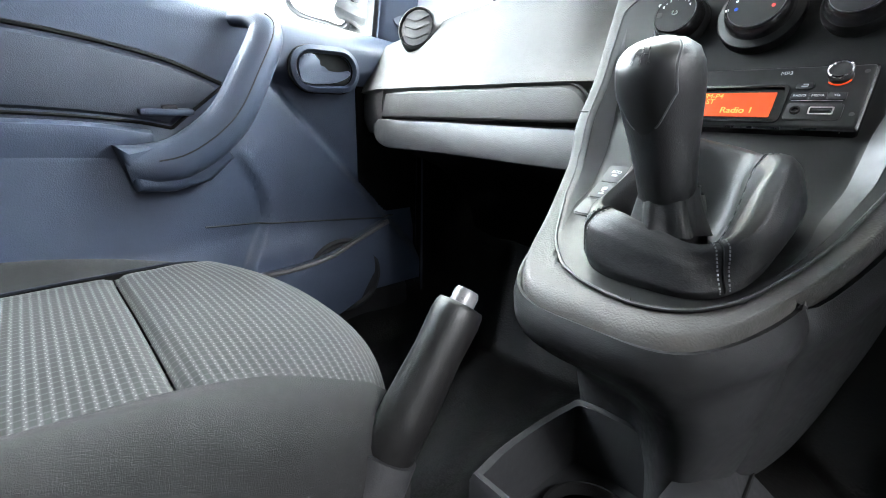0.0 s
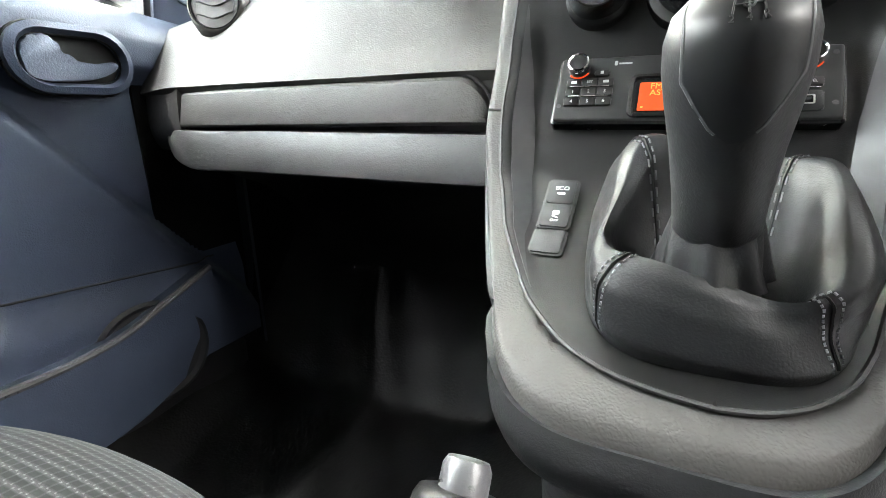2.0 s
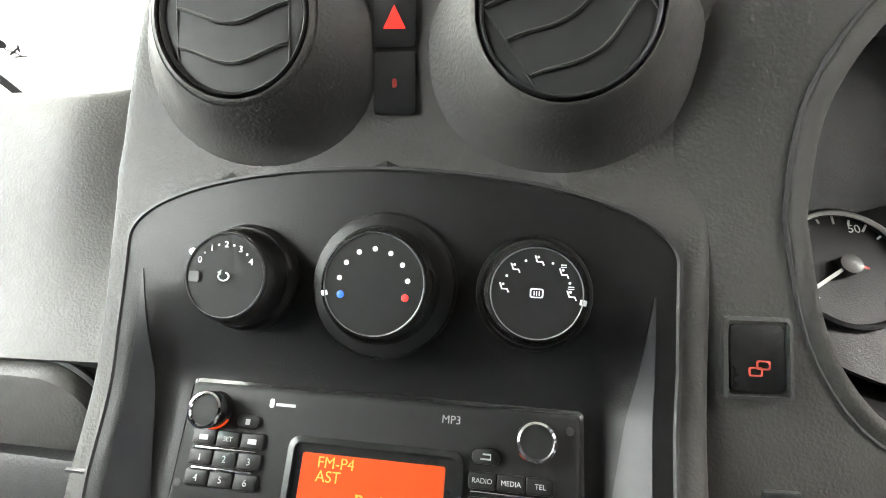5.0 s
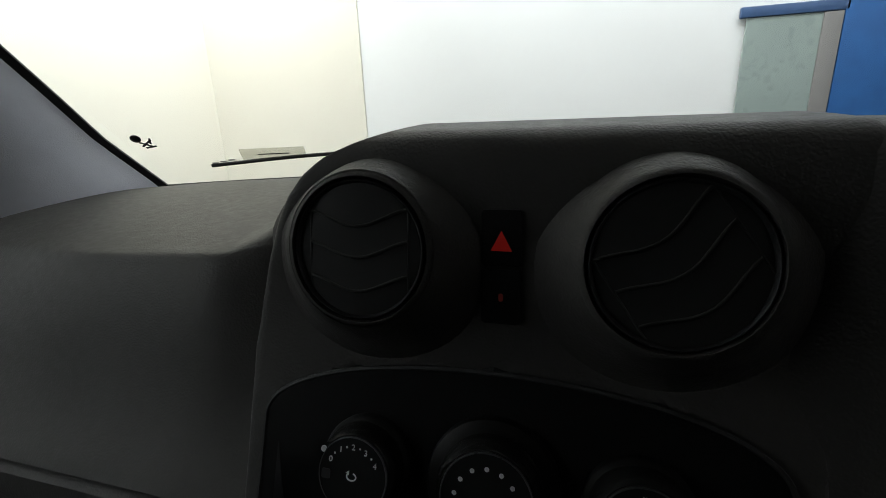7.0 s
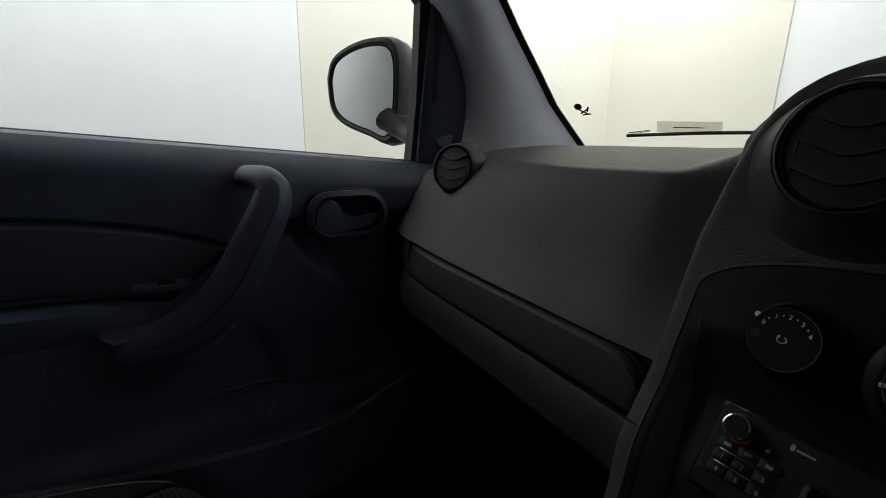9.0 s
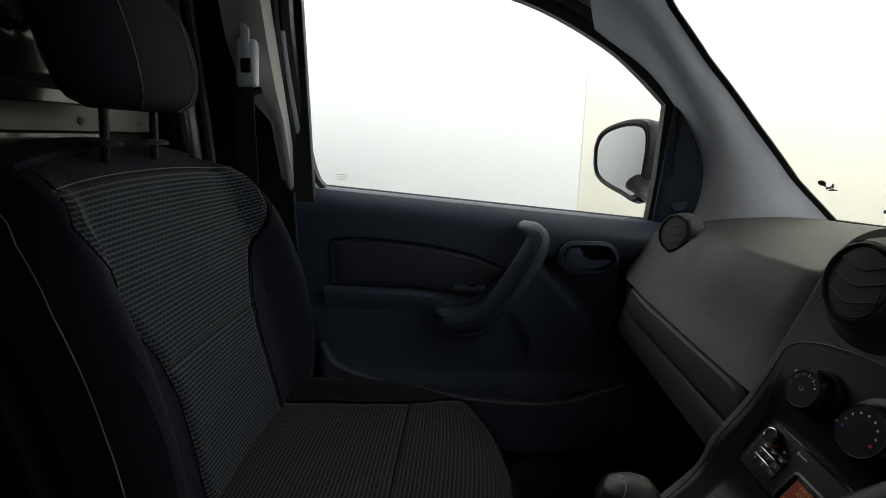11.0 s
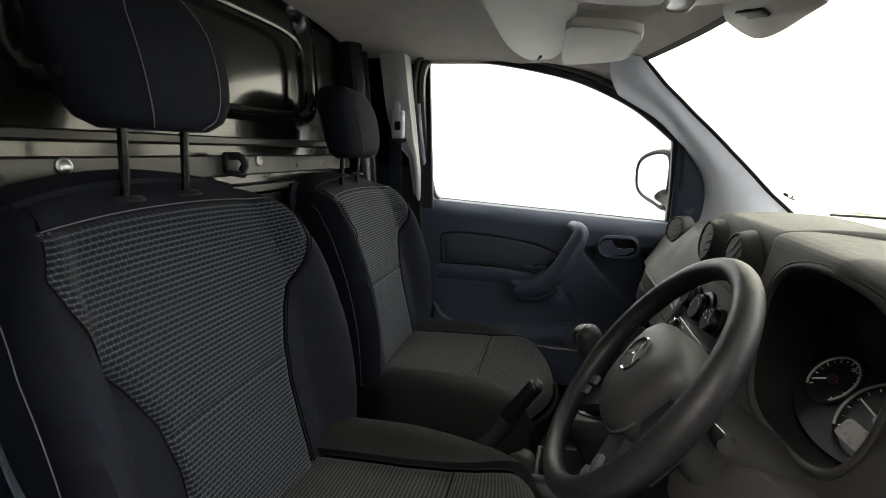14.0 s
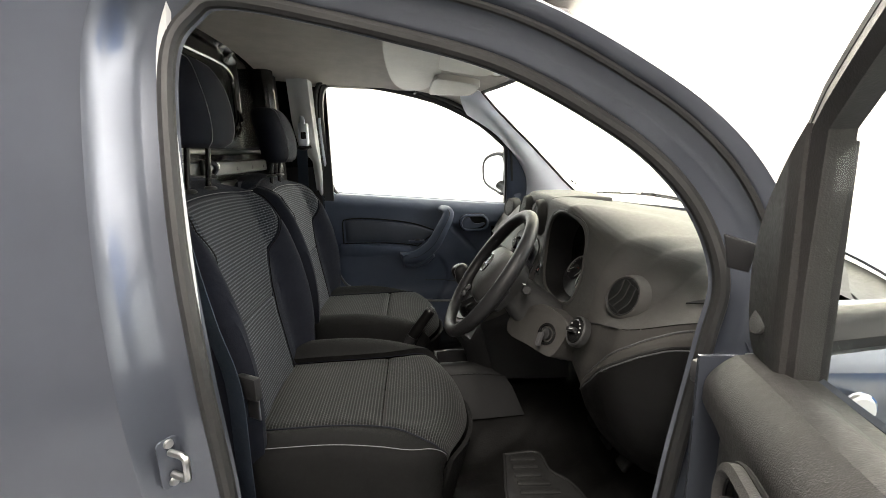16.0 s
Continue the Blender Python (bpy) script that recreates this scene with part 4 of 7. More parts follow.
# the driver's half, with the opening for the instruments cut out
ICM = facing((0.308, 0.042, 1.090), Vector((0.20, -0.965, 0.14)))
CLUSTER = [(p.x * 0.80, p.y * (0.86 if p.y > 0 else 0.94)) for p in catmull([(a, b, 0) for a, b in ((-0.150, 0.0), (-0.145, 0.06), (-0.11, 0.108), (-0.04, 0.130), (0.04, 0.130), (0.11, 0.108), (0.145, 0.06), (0.148, 0.0), (0.128, -0.066), (0.085, -0.108), (0, -0.122), (-0.085, -0.108), (-0.13, -0.066), (-0.150, 0.0))], 64)[:-1]]
ANGLES = sorted((math.atan2(y, x), math.hypot(x, y)) for x, y in CLUSTER)
ANGLES = [(ANGLES[-1][0] - 2 * math.pi, ANGLES[-1][1])] + ANGLES + [(ANGLES[0][0] + 2 * math.pi, ANGLES[0][1])]
bm = sheet(pad, frange(0.155, 0.76, 170), frange(0, 36, 150), 0.0)
back = ICM.inverted()
tree = BVHTree.FromBMesh(bm)


def pad_depth(x, y):
    """How far the pad's skin lies in front of the instruments' plane."""
    hit = tree.ray_cast(ICM @ Vector((x, y, 0.25)), ICM.to_3x3() @ Vector((0, 0, -1)), 0.35)[0]
    return max(-0.06, min(0.05, (back @ hit).z)) if hit else 0.0


RIM_Z = []
for x, y in CLUSTER:
    RIM_Z.append((pad_depth(x * 1.03, y * 1.03), pad_depth(x * 1.07, y * 1.07)))
RIM_Z = [tuple(sum(RIM_Z[(i + d) % len(RIM_Z)][c] for d in (-2, -1, 0, 1, 2)) / 5 for c in (0, 1)) for i in range(len(RIM_Z))]
for v in bm.verts:
    q = back @ v.co
    if -0.10 < q.z < 0.2:
        k = math.hypot(q.x, q.y) / lerp_table(ANGLES, math.atan2(q.y, q.x))[0]
        if k < 1.025:
            v.co = ICM @ Vector((q.x, q.y, q.z - 0.12 * min(1, (1.025 - k) / 0.02)))
part("upper_pad", bm, M_DASH, DB, "dark grey grained upper pad")

# glovebox lid: a flat face with a rounded upper inner corner
def lid_top(x):
    z = 0.9945 + (x + 0.4) * 0.006
    c = x + 0.200
    return z - (0.040 - math.sqrt(max(0, 0.040 ** 2 - c * c)) if c > 0 else 0)


LIDP = [(0.030, 0.0), (0.012, -0.0005), (0.006, -0.0020), (0.0025, -0.0048), (0.0015, -0.008), (-0.0065, -0.040), (-0.0060, -0.0430), (-0.003, -0.0455), (0.024, -0.047)]


def swing(x):
    return 0.014 * max(0, (-0.5 - x) / 0.1) ** 1.5


def lid(x, k):
    y, dz = LIDP[k]
    z = min(lid_top(x), 0.9945 + (x + 0.4) * 0.006 + dz) if k < 5 else 0.9945 + (x + 0.4) * 0.006 + dz
    if k < 5:
        z = lid_top(x) + dz
    return Vector((x, y + swing(x), max(z, 0.9485 + (x + 0.4) * 0.006 - 0.0008 * k)))


lid_xs = frange(-0.60, -0.205, 26) + [-0.20 + 0.0395 * math.sin(radians(a)) for a in range(10, 91, 8)]
part("glovebox_lid", sheet(lid, lid_xs, range(9), 0.006), M_DASH, DB, "grey grained glovebox lid", 30)
part("lid_frame", sheet(lambda x, z: Vector((x, 0.017 + swing(x), z)), frange(-0.62, -0.135, 20), frange(0.925, 1.006, 4), 0.006), M_DASH, DB, "grey dashboard behind the glovebox lid")
part("glovebox_gap", tube([Vector((x, 0.0125 + swing(x), lid_top(x) + 0.0018)) for x in lid_xs] + [Vector((-0.1585, 0.0125, z)) for z in (0.95, 0.945)], 0.0022, 6), M_RUBBER, DB, "black shut line round the glovebox")

LIPP = [(0.034, 0.9462), (0.010, 0.9452), (-0.002, 0.9435), (-0.005, 0.9395), (-0.0125, 0.9000), (-0.012, 0.8965), (-0.008, 0.894), (0.05, 0.889), (0.12, 0.872), (0.20, 0.84), (0.27, 0.79), (0.32, 0.72), (0.35, 0.62), (0.36, 0.52)]


def lip(x, k):
    y, z = LIPP[k]
    e = max(0, (-0.55 - x) / 0.06)
    r = max(0, (x + 0.4)) * 0.01
    return Vector((x, y + 0.012 * e * e * (k < 8), z + 0.010 * e * e * (4 <= k < 8) - r * (k < 8)))


part("lower_lip", sheet(lip, frange(-0.66, -0.12, 40), range(8), 0.006), M_DASHLOW, DB, "dark grey lip under the glovebox", 30)
part("footwell_liner", sheet(lip, frange(-0.66, -0.12, 20), range(7, 14), 0.006), M_FACE, DB, "black felt liner over the footwell", 30)
part("end_cover", sheet(lambda x, k: Vector((x, 0.015 - 0.010 * k / 10 + 0.02 * (k / 10) ** 4 + (-0.605 - x) * 0.30, 0.998 - 0.085 * k / 10)), frange(-0.735, -0.606, 8), range(11), 0.008), M_DASH, DB, "grey dashboard end cover")
part("footwell_back", sheet(lambda x, k: Vector((x, 0.30 + 0.05 * k, 0.87 - 0.10 * k)), frange(-0.70, 0.72, 10), range(5), 0.01), M_FELT, DB, "black underside panel")

# knee panel under the driver's seam
K_IN = [(0.0, -0.002), (-0.014, -0.024), (-0.018, -0.050), (-0.008, -0.085), (0.03, -0.12), (0.12, -0.15), (0.26, -0.19)]
K_OUT = [(0.0, -0.002), (-0.010, -0.045), (-0.014, -0.095), (-0.008, -0.150), (0.010, -0.205), (0.04, -0.26), (0.09, -0.32)]


def knee(x, v):
    top = pad(x, 36)
    i = min(int(v), 5)
    f = v - i
    w = max(0, min(1, (x - 0.42) / 0.08))
    d = [(K_IN[i][k] + (K_IN[i + 1][k] - K_IN[i][k]) * f) * (1 - w) + (K_OUT[i][k] + (K_OUT[i + 1][k] - K_OUT[i][k]) * f) * w for k in (0, 1)]
    return Vector((x, top.y + d[0], top.z + d[1]))


part("knee_panel", sheet(knee, frange(0.15, 0.78, 60), frange(0, 6, 36), 0.008), M_DASH, DB, "dark grey knee panel", 60)


# curved pocket panel at the driver's end, proud of the knee panel
def pocket_v(x):
    return lerp_table([(0.505, 4.2), (0.512, 3.3), (0.525, 2.7), (0.55, 2.2), (0.59, 1.6), (0.64, 0.85), (0.68, 0.45), (0.72, 0.25), (0.78, 0.15)], x)[0]


def pocket(x, f, lift, edge):
    v0 = pocket_v(x)
    v = v0 + (6.0 - v0) * f
    k = min(1, f / edge, (x - 0.503) / 0.02)
    return knee(x, min(v, 6)) + Vector((0, -lift * math.sqrt(max(0, k)), 0))


pxs = [0.505 + 0.275 * (k / 40) ** 1.5 for k in range(41)]
part("pocket_trim", sheet(lambda x, f: pocket(x, f, 0.014, 0.05), pxs, frange(0, 1, 24), 0.004), M_DASH, DB, "raised curved trim panel", 60)
part("pocket_lid", sheet(lambda x, f: pocket(x, 0.13 + 0.87 * f, 0.0155, 0.05) + Vector((0, -0.006 * min(1, f / 0.06) + 0.004, 0)), [x for x in pxs if x > 0.530], frange(0, 1, 20), 0.004), M_PANEL, DB, "dark pocket lid", 60)
part("pocket_groove", tube([pocket(x, 0.125, 0.015, 0.05) + Vector((0, -0.0005, 0)) for x in pxs if x > 0.525], 0.0028, 6), M_RUBBER, DB, "dark groove round the pocket lid")
part("trim_edge", tube([pocket(x, 0.012, 0.0142, 0.05) for x in pxs if x > 0.510], 0.0020, 6), M_FLUTE, DB, "pale edge of the curved trim")
part("trim_edge", tube([pocket(x, 0.150, 0.0185, 0.05) for x in pxs if x > 0.535], 0.0016, 6), M_FLUTE, DB, "pale edge of the pocket lid")
part("seam", tube([pad(x, 36) + Vector((0, -0.002, 0.0)) for x in frange(0.44, 0.62, 20)], 0.0014, 5), M_RUBBER, DB, "thin dark dashboard seam")
part("corner_slot", sheet(lambda x, f: pad(x, 27.0 - 2.6 * f * min(1, (x - 0.672) / 0.05)) + Vector((0, -0.003, 0.003)), frange(0.675, 0.755, 12), frange(0, 1, 4), 0.002), M_FACE, DB, "dark corner slot")

# ---- centre stack and console: u across, s down its face ----
STACK = [(0.0, 0.24, 1.222, 0.150, 0, 0), (0.06, 0.15, 1.231, 0.160, 0, 0), (0.11, 0.080, 1.230, 0.163, 0, 0), (0.135, 0.062, 1.227, 0.163, 0, 0), (0.15, 0.055, 1.219, 0.163, 0, 0), (0.19, 0.051, 1.198, 0.162, 0, 0), (0.26, 0.048, 1.165, 0.158, 0, 0), (0.36, 0.042, 1.115, 0.155, 0, 0),
         (0.46, 0.024, 1.06, 0.155, 0, 0), (0.56, -0.002, 1.0, 0.153, 0, 0), (0.64, -0.036, 0.951, 0.149, 0, 0), (0.70, -0.058, 0.912, 0.142, 0.003, 0.002), (0.76, -0.118, 0.871, 0.130, 0.028, 0.018),
         (0.81, -0.185, 0.845, 0.112, 0.050, 0.019), (0.845, -0.224, 0.831, 0.101, 0.064, 0.023), (0.858, -0.232, 0.825, 0.100, 0.068, 0.024), (0.868, -0.235, 0.815, 0.100, 0.070, 0.024), (0.885, -0.226, 0.798, 0.099, 0.076, 0.026), (0.93, -0.176, 0.745, 0.096, 0.074, 0.020), (0.965, -0.125, 0.68, 0.095, 0.065, 0.010), (1.0, -0.09, 0.55, 0.094, 0.05, 0.0)]


def stack_row(s):
    i = 0
    while i < len(STACK) - 2 and s > STACK[i + 1][0]:
        i += 1
    rows = [STACK[max(0, min(len(STACK) - 1, i + k))] for k in (-1, 0, 1, 2)]
    f = (s - rows[1][0]) / (rows[2][0] - rows[1][0])
    out = []
    for c in range(1, 6):
        a, b, cc, d = (r[c] for r in rows)
        out.append(0.5 * (2 * b + (cc - a) * f + (2 * a - 5 * b + 4 * cc - d) * f * f + (3 * b - a - 3 * cc + d) * f ** 3))
    return out


def shift(s):
    """The console's foot stands a little towards the driver."""
    f = max(0, min(1, (s - 0.64) / 0.18))
    return 0.005 * f * f * (3 - 2 * f) - 0.003


def fascia_shift(s):
    return lerp_table([(0, -0.002), (0.6, -0.003), (0.7, -0.002), (0.76, 0.001), (0.80, 0.008), (0.835, 0.022), (1, 0.022)], s)[0]


def stack_normal(s):
    y0, z0 = stack_row(max(0, s - 0.01))[:2]
    y1, z1 = stack_row(min(1, s + 0.01))[:2]
    t = Vector((0, y1 - y0, z1 - z0)).normalized()
    return Vector((0, t.z, -t.y)).normalized()


def stack(u, s):
    """u: -1..1 covers the face and, past 0.86, the rounded side walls."""
    y, z, w, ky, kz = stack_row(s)
    a = abs(u)
    sg = 1 if u > 0 else -1
    n = stack_normal(s)
    if u < 0 and z > 1.10:
        w = lerp_table([(1.10, 0.155), (1.13, 0.149), (1.155, 0.142), (1.18, 0.133), (1.195, 0.125), (1.207, 0.115), (1.2165, 0.102), (1.222, 0.090), (1.226, 0.078), (1.2295, 0.066), (1.24, 0.055)], z)[0]
    if a < 0.86:
        x, back = w * (a / 0.86) * 0.955, 0.0
    else:
        f = (a - 0.86) / 0.14
        x = w * (0.955 + 0.045 * math.sin(min(1, f * 2.2) * math.pi / 2))
        back = 0.010 * (1 - math.cos(min(1, f * 2.2) * math.pi / 2)) + (0.16 - 0.145 * max(0, min(1, (s - 0.62) / 0.06))) * max(0, f - 0.4)
    q = (min(x / w, 1)) ** 4.3
    p = Vector((sg * x + shift(s), y + ky * q, z + kz * q))
    if S0 + 0.01 < s < S1 - 0.02:
        back += 0.022 * max(0, min(1, (fascia_half(s) * 0.955 - abs(sg * x + shift(s) - fascia_shift(s))) / 0.004))
    if s > 0.81:
        f = min(1, (s - 0.81) / 0.08)
        n = n.lerp(Vector((0, -1, 0)), f * f * (3 - 2 * f)).normalized()
    return p - n * back


def face_point(x, s, lift=0.0):
    """A point on the stack's face at a sideways offset x."""
    y, z, w, ky, kz = stack_row(s)
    q = min(1, abs(x - shift(s)) / w) ** 4.3
    return Vector((x, y + ky * q, z + kz * q)) + stack_normal(s) * lift


def s_at_z(z):
    lo, hi = 0.12, 1.0
    for _ in range(40):
        mid = (lo + hi) / 2
        if stack_row(mid)[1] > z:
            lo = mid
        else:
            hi = mid
    return lo


S0, S1 = s_at_z(1.104), 0.835


def fascia_half(s):
    t0 = (s - S0)
    arch = 0.138 * math.sqrt(max(0, min(1, 1 - (1 - min(1, t0 / 0.07)) ** 2)))
    foot = lerp_table([(0, 0.2), (0.5, 0.139), (0.62, 0.134), (0.70, 0.127), (0.76, 0.110), (0.78, 0.098), (0.80, 0.084), (0.81, 0.075), (0.82, 0.061), (0.828, 0.042), (0.833, 0.02), (0.835, 0.0)], s)[0]
    return min(arch, foot)


CS = thing("centre_console", "dark grey moulded centre stack and gear lever console", "console", loc=(0, -0.05, 0.9))
part("stack_body", sheet(stack, frange(-1, -0.88, 10) + frange(-0.87, 0.87, 90) + frange(0.88, 1, 10), frange(0.0, 0.868, 140), 0.005), M_DASH, CS, "dark grey grained centre stack", 60)


# skirt: hangs from the stack's rim, rolls under the nose and narrows to the tunnel
RIM = [stack(-1, q) for q in frange(0.56, 0.86, 24)] + [stack(u, 0.867) for u in frange(-0.97, 0.97, 48)] + [stack(1, q) for q in frange(0.86, 0.56, 24)]


def skirt(i, f):
    top = RIM[i]
    nose = max(0, min(1, (24 + 24 - abs(i - 48)) / 24 - 1)) if 24 <= i <= 72 else 0
    side = 1 if top.x > 0 else -1
    if i > 48:
        nose = max(0, 1 - (i - 48) / 20)
    if side < 0:
        nose = max(nose, min(1, (i - 6) / 10)) if i < 48 else nose
    nose = nose * nose * (3 - 2 * nose)
    dy, dz = lerp_table([(0, 0, 0), (0.05, -0.004, -0.010), (0.12, -0.002, -0.024), (0.20, 0.012, -0.038), (0.35, 0.060, -0.066), (0.5, 0.100, -0.105), (0.7, 0.125, -0.18), (1, 0.14, -0.29)], f)
    under = Vector((top.x * (1 - 0.12 * f - (0.40 * min(1, f * 2) if side < 0 and i < 30 else 0)), top.y + dy, top.z + dz))
    wall = Vector((top.x * (1 - 0.30 * f * f) + side * 0.006 * math.sin(math.pi * min(1, f / 0.2)), top.y + 0.05 * f, top.z + ((0.64 if side > 0 else 0.53) - top.z) * f))
    return wall.lerp(under, nose)


# grey plastic in truth; black here carries the shade below the rim
part("console_skirt", sheet(skirt, range(len(RIM)), [0, 0.02, 0.05, 0.08, 0.11, 0.14, 0.17] + frange(0.22, 1, 14), 0.004), M_BLACK, CS, "lower body of the console, blackened as in shade", 70)

# inner fascia: outline half-width by s, with flutes beside a recessed field
def recess(s):
    return lerp_table([(0, 0), (0.49, 0), (0.555, 0.011), (0.66, 0.012), (0.74, 0.006), (0.80, 0.0), (1, 0)], s)[0]


def fascia(u, s):
    h = fascia_half(s)
    a = abs(u)
    d = recess(s)
    lift = 0.003 - d * max(0, min(1, (0.93 - a) / 0.13))
    return face_point(u * h + fascia_shift(s), s, lift)


ss = [S0 + (S1 - S0) * (1 - math.cos(math.pi * k / 80)) / 2 for k in range(81)]
part("fascia", sheet(fascia, frange(-1, 1, 50), ss, 0.004), M_PANEL, CS, "satin black inner fascia", 50)
# strips over the fascia's bevels; their lighter grey stands in for reflected light
for sg in (-1, 1):
    part("flute", sheet(lambda a, q: fascia(sg * (0.927 - (0.127 - a) * max(0.02, min(1, (q - 0.47) / 0.16, (0.795 - q) / 0.06))), q) + stack_normal(q) * 0.0004, frange(0, 0.127, 6), frange(0.475, 0.793, 36), 0.0006), M_WEDGE, CS, "flute beside the radio, greyed like a reflection", 60)
rim = [face_point(fascia_half(s) + fascia_shift(s), s, 0.0026) for s in ss[1:-1]] + [face_point(fascia_shift(s) - fascia_half(s), s, 0.0026) for s in reversed(ss[1:-1])]
part("fascia_gap", tube(rim, 0.0015, 6, True), M_RUBBER, CS, "black gap round the fascia")
# joint between the stack's frame and the lower console
for sg in (-1, 1):
    part("frame_joint", tube([face_point(sg * x, s_at_z(0.963), 0.001) for x in frange(0.131, 0.15, 6)] , 0.0012, 5), M_RUBBER, CS, "thin joint in the console frame")


# ---- climate knobs ----
def knob_at(x, s, r, name, label):
    o = face_point(x, s, 0.003)
    m = facing(o, stack_normal(s))
    K = thing(name, label, "knob", "climate knobs", tuple(o))
    wide = 1.19 if name == "temperature_knob" else 1.06
    part("skirt", spin([(r * wide, -0.004), (r * wide, 0.004), (r * wide * 0.97, 0.006), (r * 0.97, 0.008)], m, 48), M_PANEL, K, "satin black knob skirt")
    part("grip", spin([(r * 0.95, 0.007), (r * 0.92, 0.014), (r * 0.86, 0.0185), (r * 0.81, 0.0205), (r * 0.785, 0.0205)], m, 48), M_GLOSS, K, "gloss black knob rim")
    part("face", spin([(r * 0.79, 0.016), (r * 0.79, 0.0208), (r * 0.77, 0.0215), (0, 0.0218)], m, 48), M_FACE, K, "matt black knob face")
    part("face_ring", spin([(r * 0.785, 0.0205), (r * 0.772, 0.0223), (r * 0.755, 0.0219)], m, 48, False), M_FLUTE, K, "thin grey ring round the knob face")
    return K, m @ pose(0, 0, 0.0223)


SK = s_at_z(1.050)
R1, R2 = 0.0250, 0.0295
K1, m1 = knob_at(-0.0705, SK, R1, "fan_knob", "round black fan speed knob with white figures")
K2, m2 = knob_at(0.0, SK, R2, "temperature_knob", "large round black temperature knob with white dots")
K3, m3 = knob_at(0.0705, SK, R1, "airflow_knob", "round black airflow knob with white symbols")
for k, (ch, ang) in enumerate((("0", 62), ("1", 30), ("2", 0), ("3", -30), ("4", -62))):
    a = radians(90 + ang)
    writing(ch, 0.0042, m1 @ pose(0.0143 * math.cos(a), 0.0143 * math.sin(a), 0), M_WHITE, K1)
for ang in (46, 15, -15, -46):
    a = radians(90 + ang)
    part("dot", spin([(0.0006, 0), (0.0005, 0.0002)], m1 @ pose(0.0146 * math.cos(a), 0.0146 * math.sin(a), 0), 8), M_WHITE, K1)
part("pointer", spin([(0.0018, 0), (0.0015, 0.0008)], m1 @ pose(-0.0180, 0.0105, -0.002), 16), M_WHITE, K1, "white pointer dot")
part("recirculation_mark", tube([m1 @ Vector((0.0026 * math.cos(a), 0.0019 * math.sin(a) - 0.0004, 0.0003)) for a in frange(-3.9, 1.2, 16)], 0.00042, 5), M_WHITE, K1, "white recirculation symbol")
part("recirculation_arrow", slab([(0, 0), (0.0019, 0.0012), (0.0019, -0.0012)], 0.0003, m1 @ pose(-0.0033, 0.0014, 0.0001)), M_WHITE, K1)
part("fan_mark", slab(rounded(0.005, 0.005, 0.001), 0.0003, m1 @ pose(-0.0148, -0.001, 0)), M_DIMPRINT, K1, "small grey fan symbol")
for k in range(9):
    a = radians(200 - 27.5 * k)
    rr = 0.0155
    mat_k = M_BLUE if k == 0 else M_REDDOT if k == 8 else M_WHITE
    part("dot", spin([(0.0017 if k in (0, 8) else 0.0008, 0), (0.0012, 0.0003)], m2 @ pose(rr * math.cos(a), rr * math.sin(a), 0), 14), mat_k, K2)
part("pointer", box((0.0030, 0.0024, 0.001), m2 @ pose(-0.0222, -0.005, -0.001, 0, 0, 12), 0.0004), M_WHITE, K2, "white pointer mark")
part("pointer", box((0.0030, 0.0024, 0.001), m3 @ pose(0.0192, -0.003, -0.001, 0, 0, -10), 0.0004), M_WHITE, K3, "white pointer mark")


def seat_symbol(m, parent, bars=0):
    part("symbol", tube([m @ Vector(p) for p in ((-0.0016, 0.0018, 0.0003), (-0.0007, -0.0008, 0.0003), (0.0015, -0.0008, 0.0003), (0.0021, -0.0022, 0.0003))], 0.00038, 5), M_WHITE, parent)
    part("symbol", spin([(0.0006, 0), (0.0005, 0.0003)], m @ pose(-0.0002, 0.0012, 0), 10), M_WHITE, parent)
    for k in range(bars):
        part("symbol", box((0.0024, 0.0004, 0.0003), m @ pose(0.0, 0.0024 + 0.0009 * k, 0.0002)), M_WHITE, parent)


for k, ang in enumerate((172, 132, 88, 40, 0)):
    a = radians(ang)
    seat_symbol(m3 @ pose(0.0140 * math.cos(a), 0.0140 * math.sin(a), 0), K3, 2 if k > 2 else 0)
for ang in (152, 110, 64, 20):
    a = radians(ang)
    part("dot", spin([(0.0006, 0), (0.0005, 0.0002)], m3 @ pose(0.0143 * math.cos(a), 0.0143 * math.sin(a), 0), 8), M_WHITE, K3)
fr = rounded(0.0056, 0.0040, 0.0009)
part("heated_screen_mark", loft([ring_of(fr, m3 @ pose(0, 0, 0), 0), ring_of(fr, m3, 0.0004), [m3 @ Vector((x * 0.78, y * 0.72, 0.0004)) for x, y in fr]], True), M_WHITE, K3, "white heated screen symbol")
for dx in (-0.0015, 0, 0.0015):
    part("heated_screen_mark", box((0.0004, 0.0020, 0.0003), m3 @ pose(dx * 0.7, 0, 0.0002)), M_WHITE, K3)

# ---- radio ----
rad_c = Vector((0, -0.0175, 0.9765))
rad_n = Vector((0, -0.835, 0.55))
RM = facing(rad_c, rad_n)
RA = thing("car_radio", "black car radio with a lit orange display", "radio", loc=tuple(rad_c))
part("body", box((0.187, 0.0585, 0.030), RM @ pose(0, 0, -0.011), 0.0025, 3), M_FACE, RA, "matt black radio front")
part("rim", loft([ring_of(rounded(0.190, 0.0615, 0.003), RM, -0.012), ring_of(rounded(0.190, 0.0615, 0.003), RM, 0.001), ring_of(rounded(0.186, 0.0575, 0.002), RM, 0.0025), ring_of(rounded(0.185, 0.0565, 0.002), RM, 0.001)], True), M_GLOSS, RA, "gloss black radio rim")
fr1, fr2 = rounded(0.081, 0.0365, 0.005, 6, 0.0025, -0.0088), rounded(0.075, 0.0315, 0.003, 6, 0.0025, -0.0088)
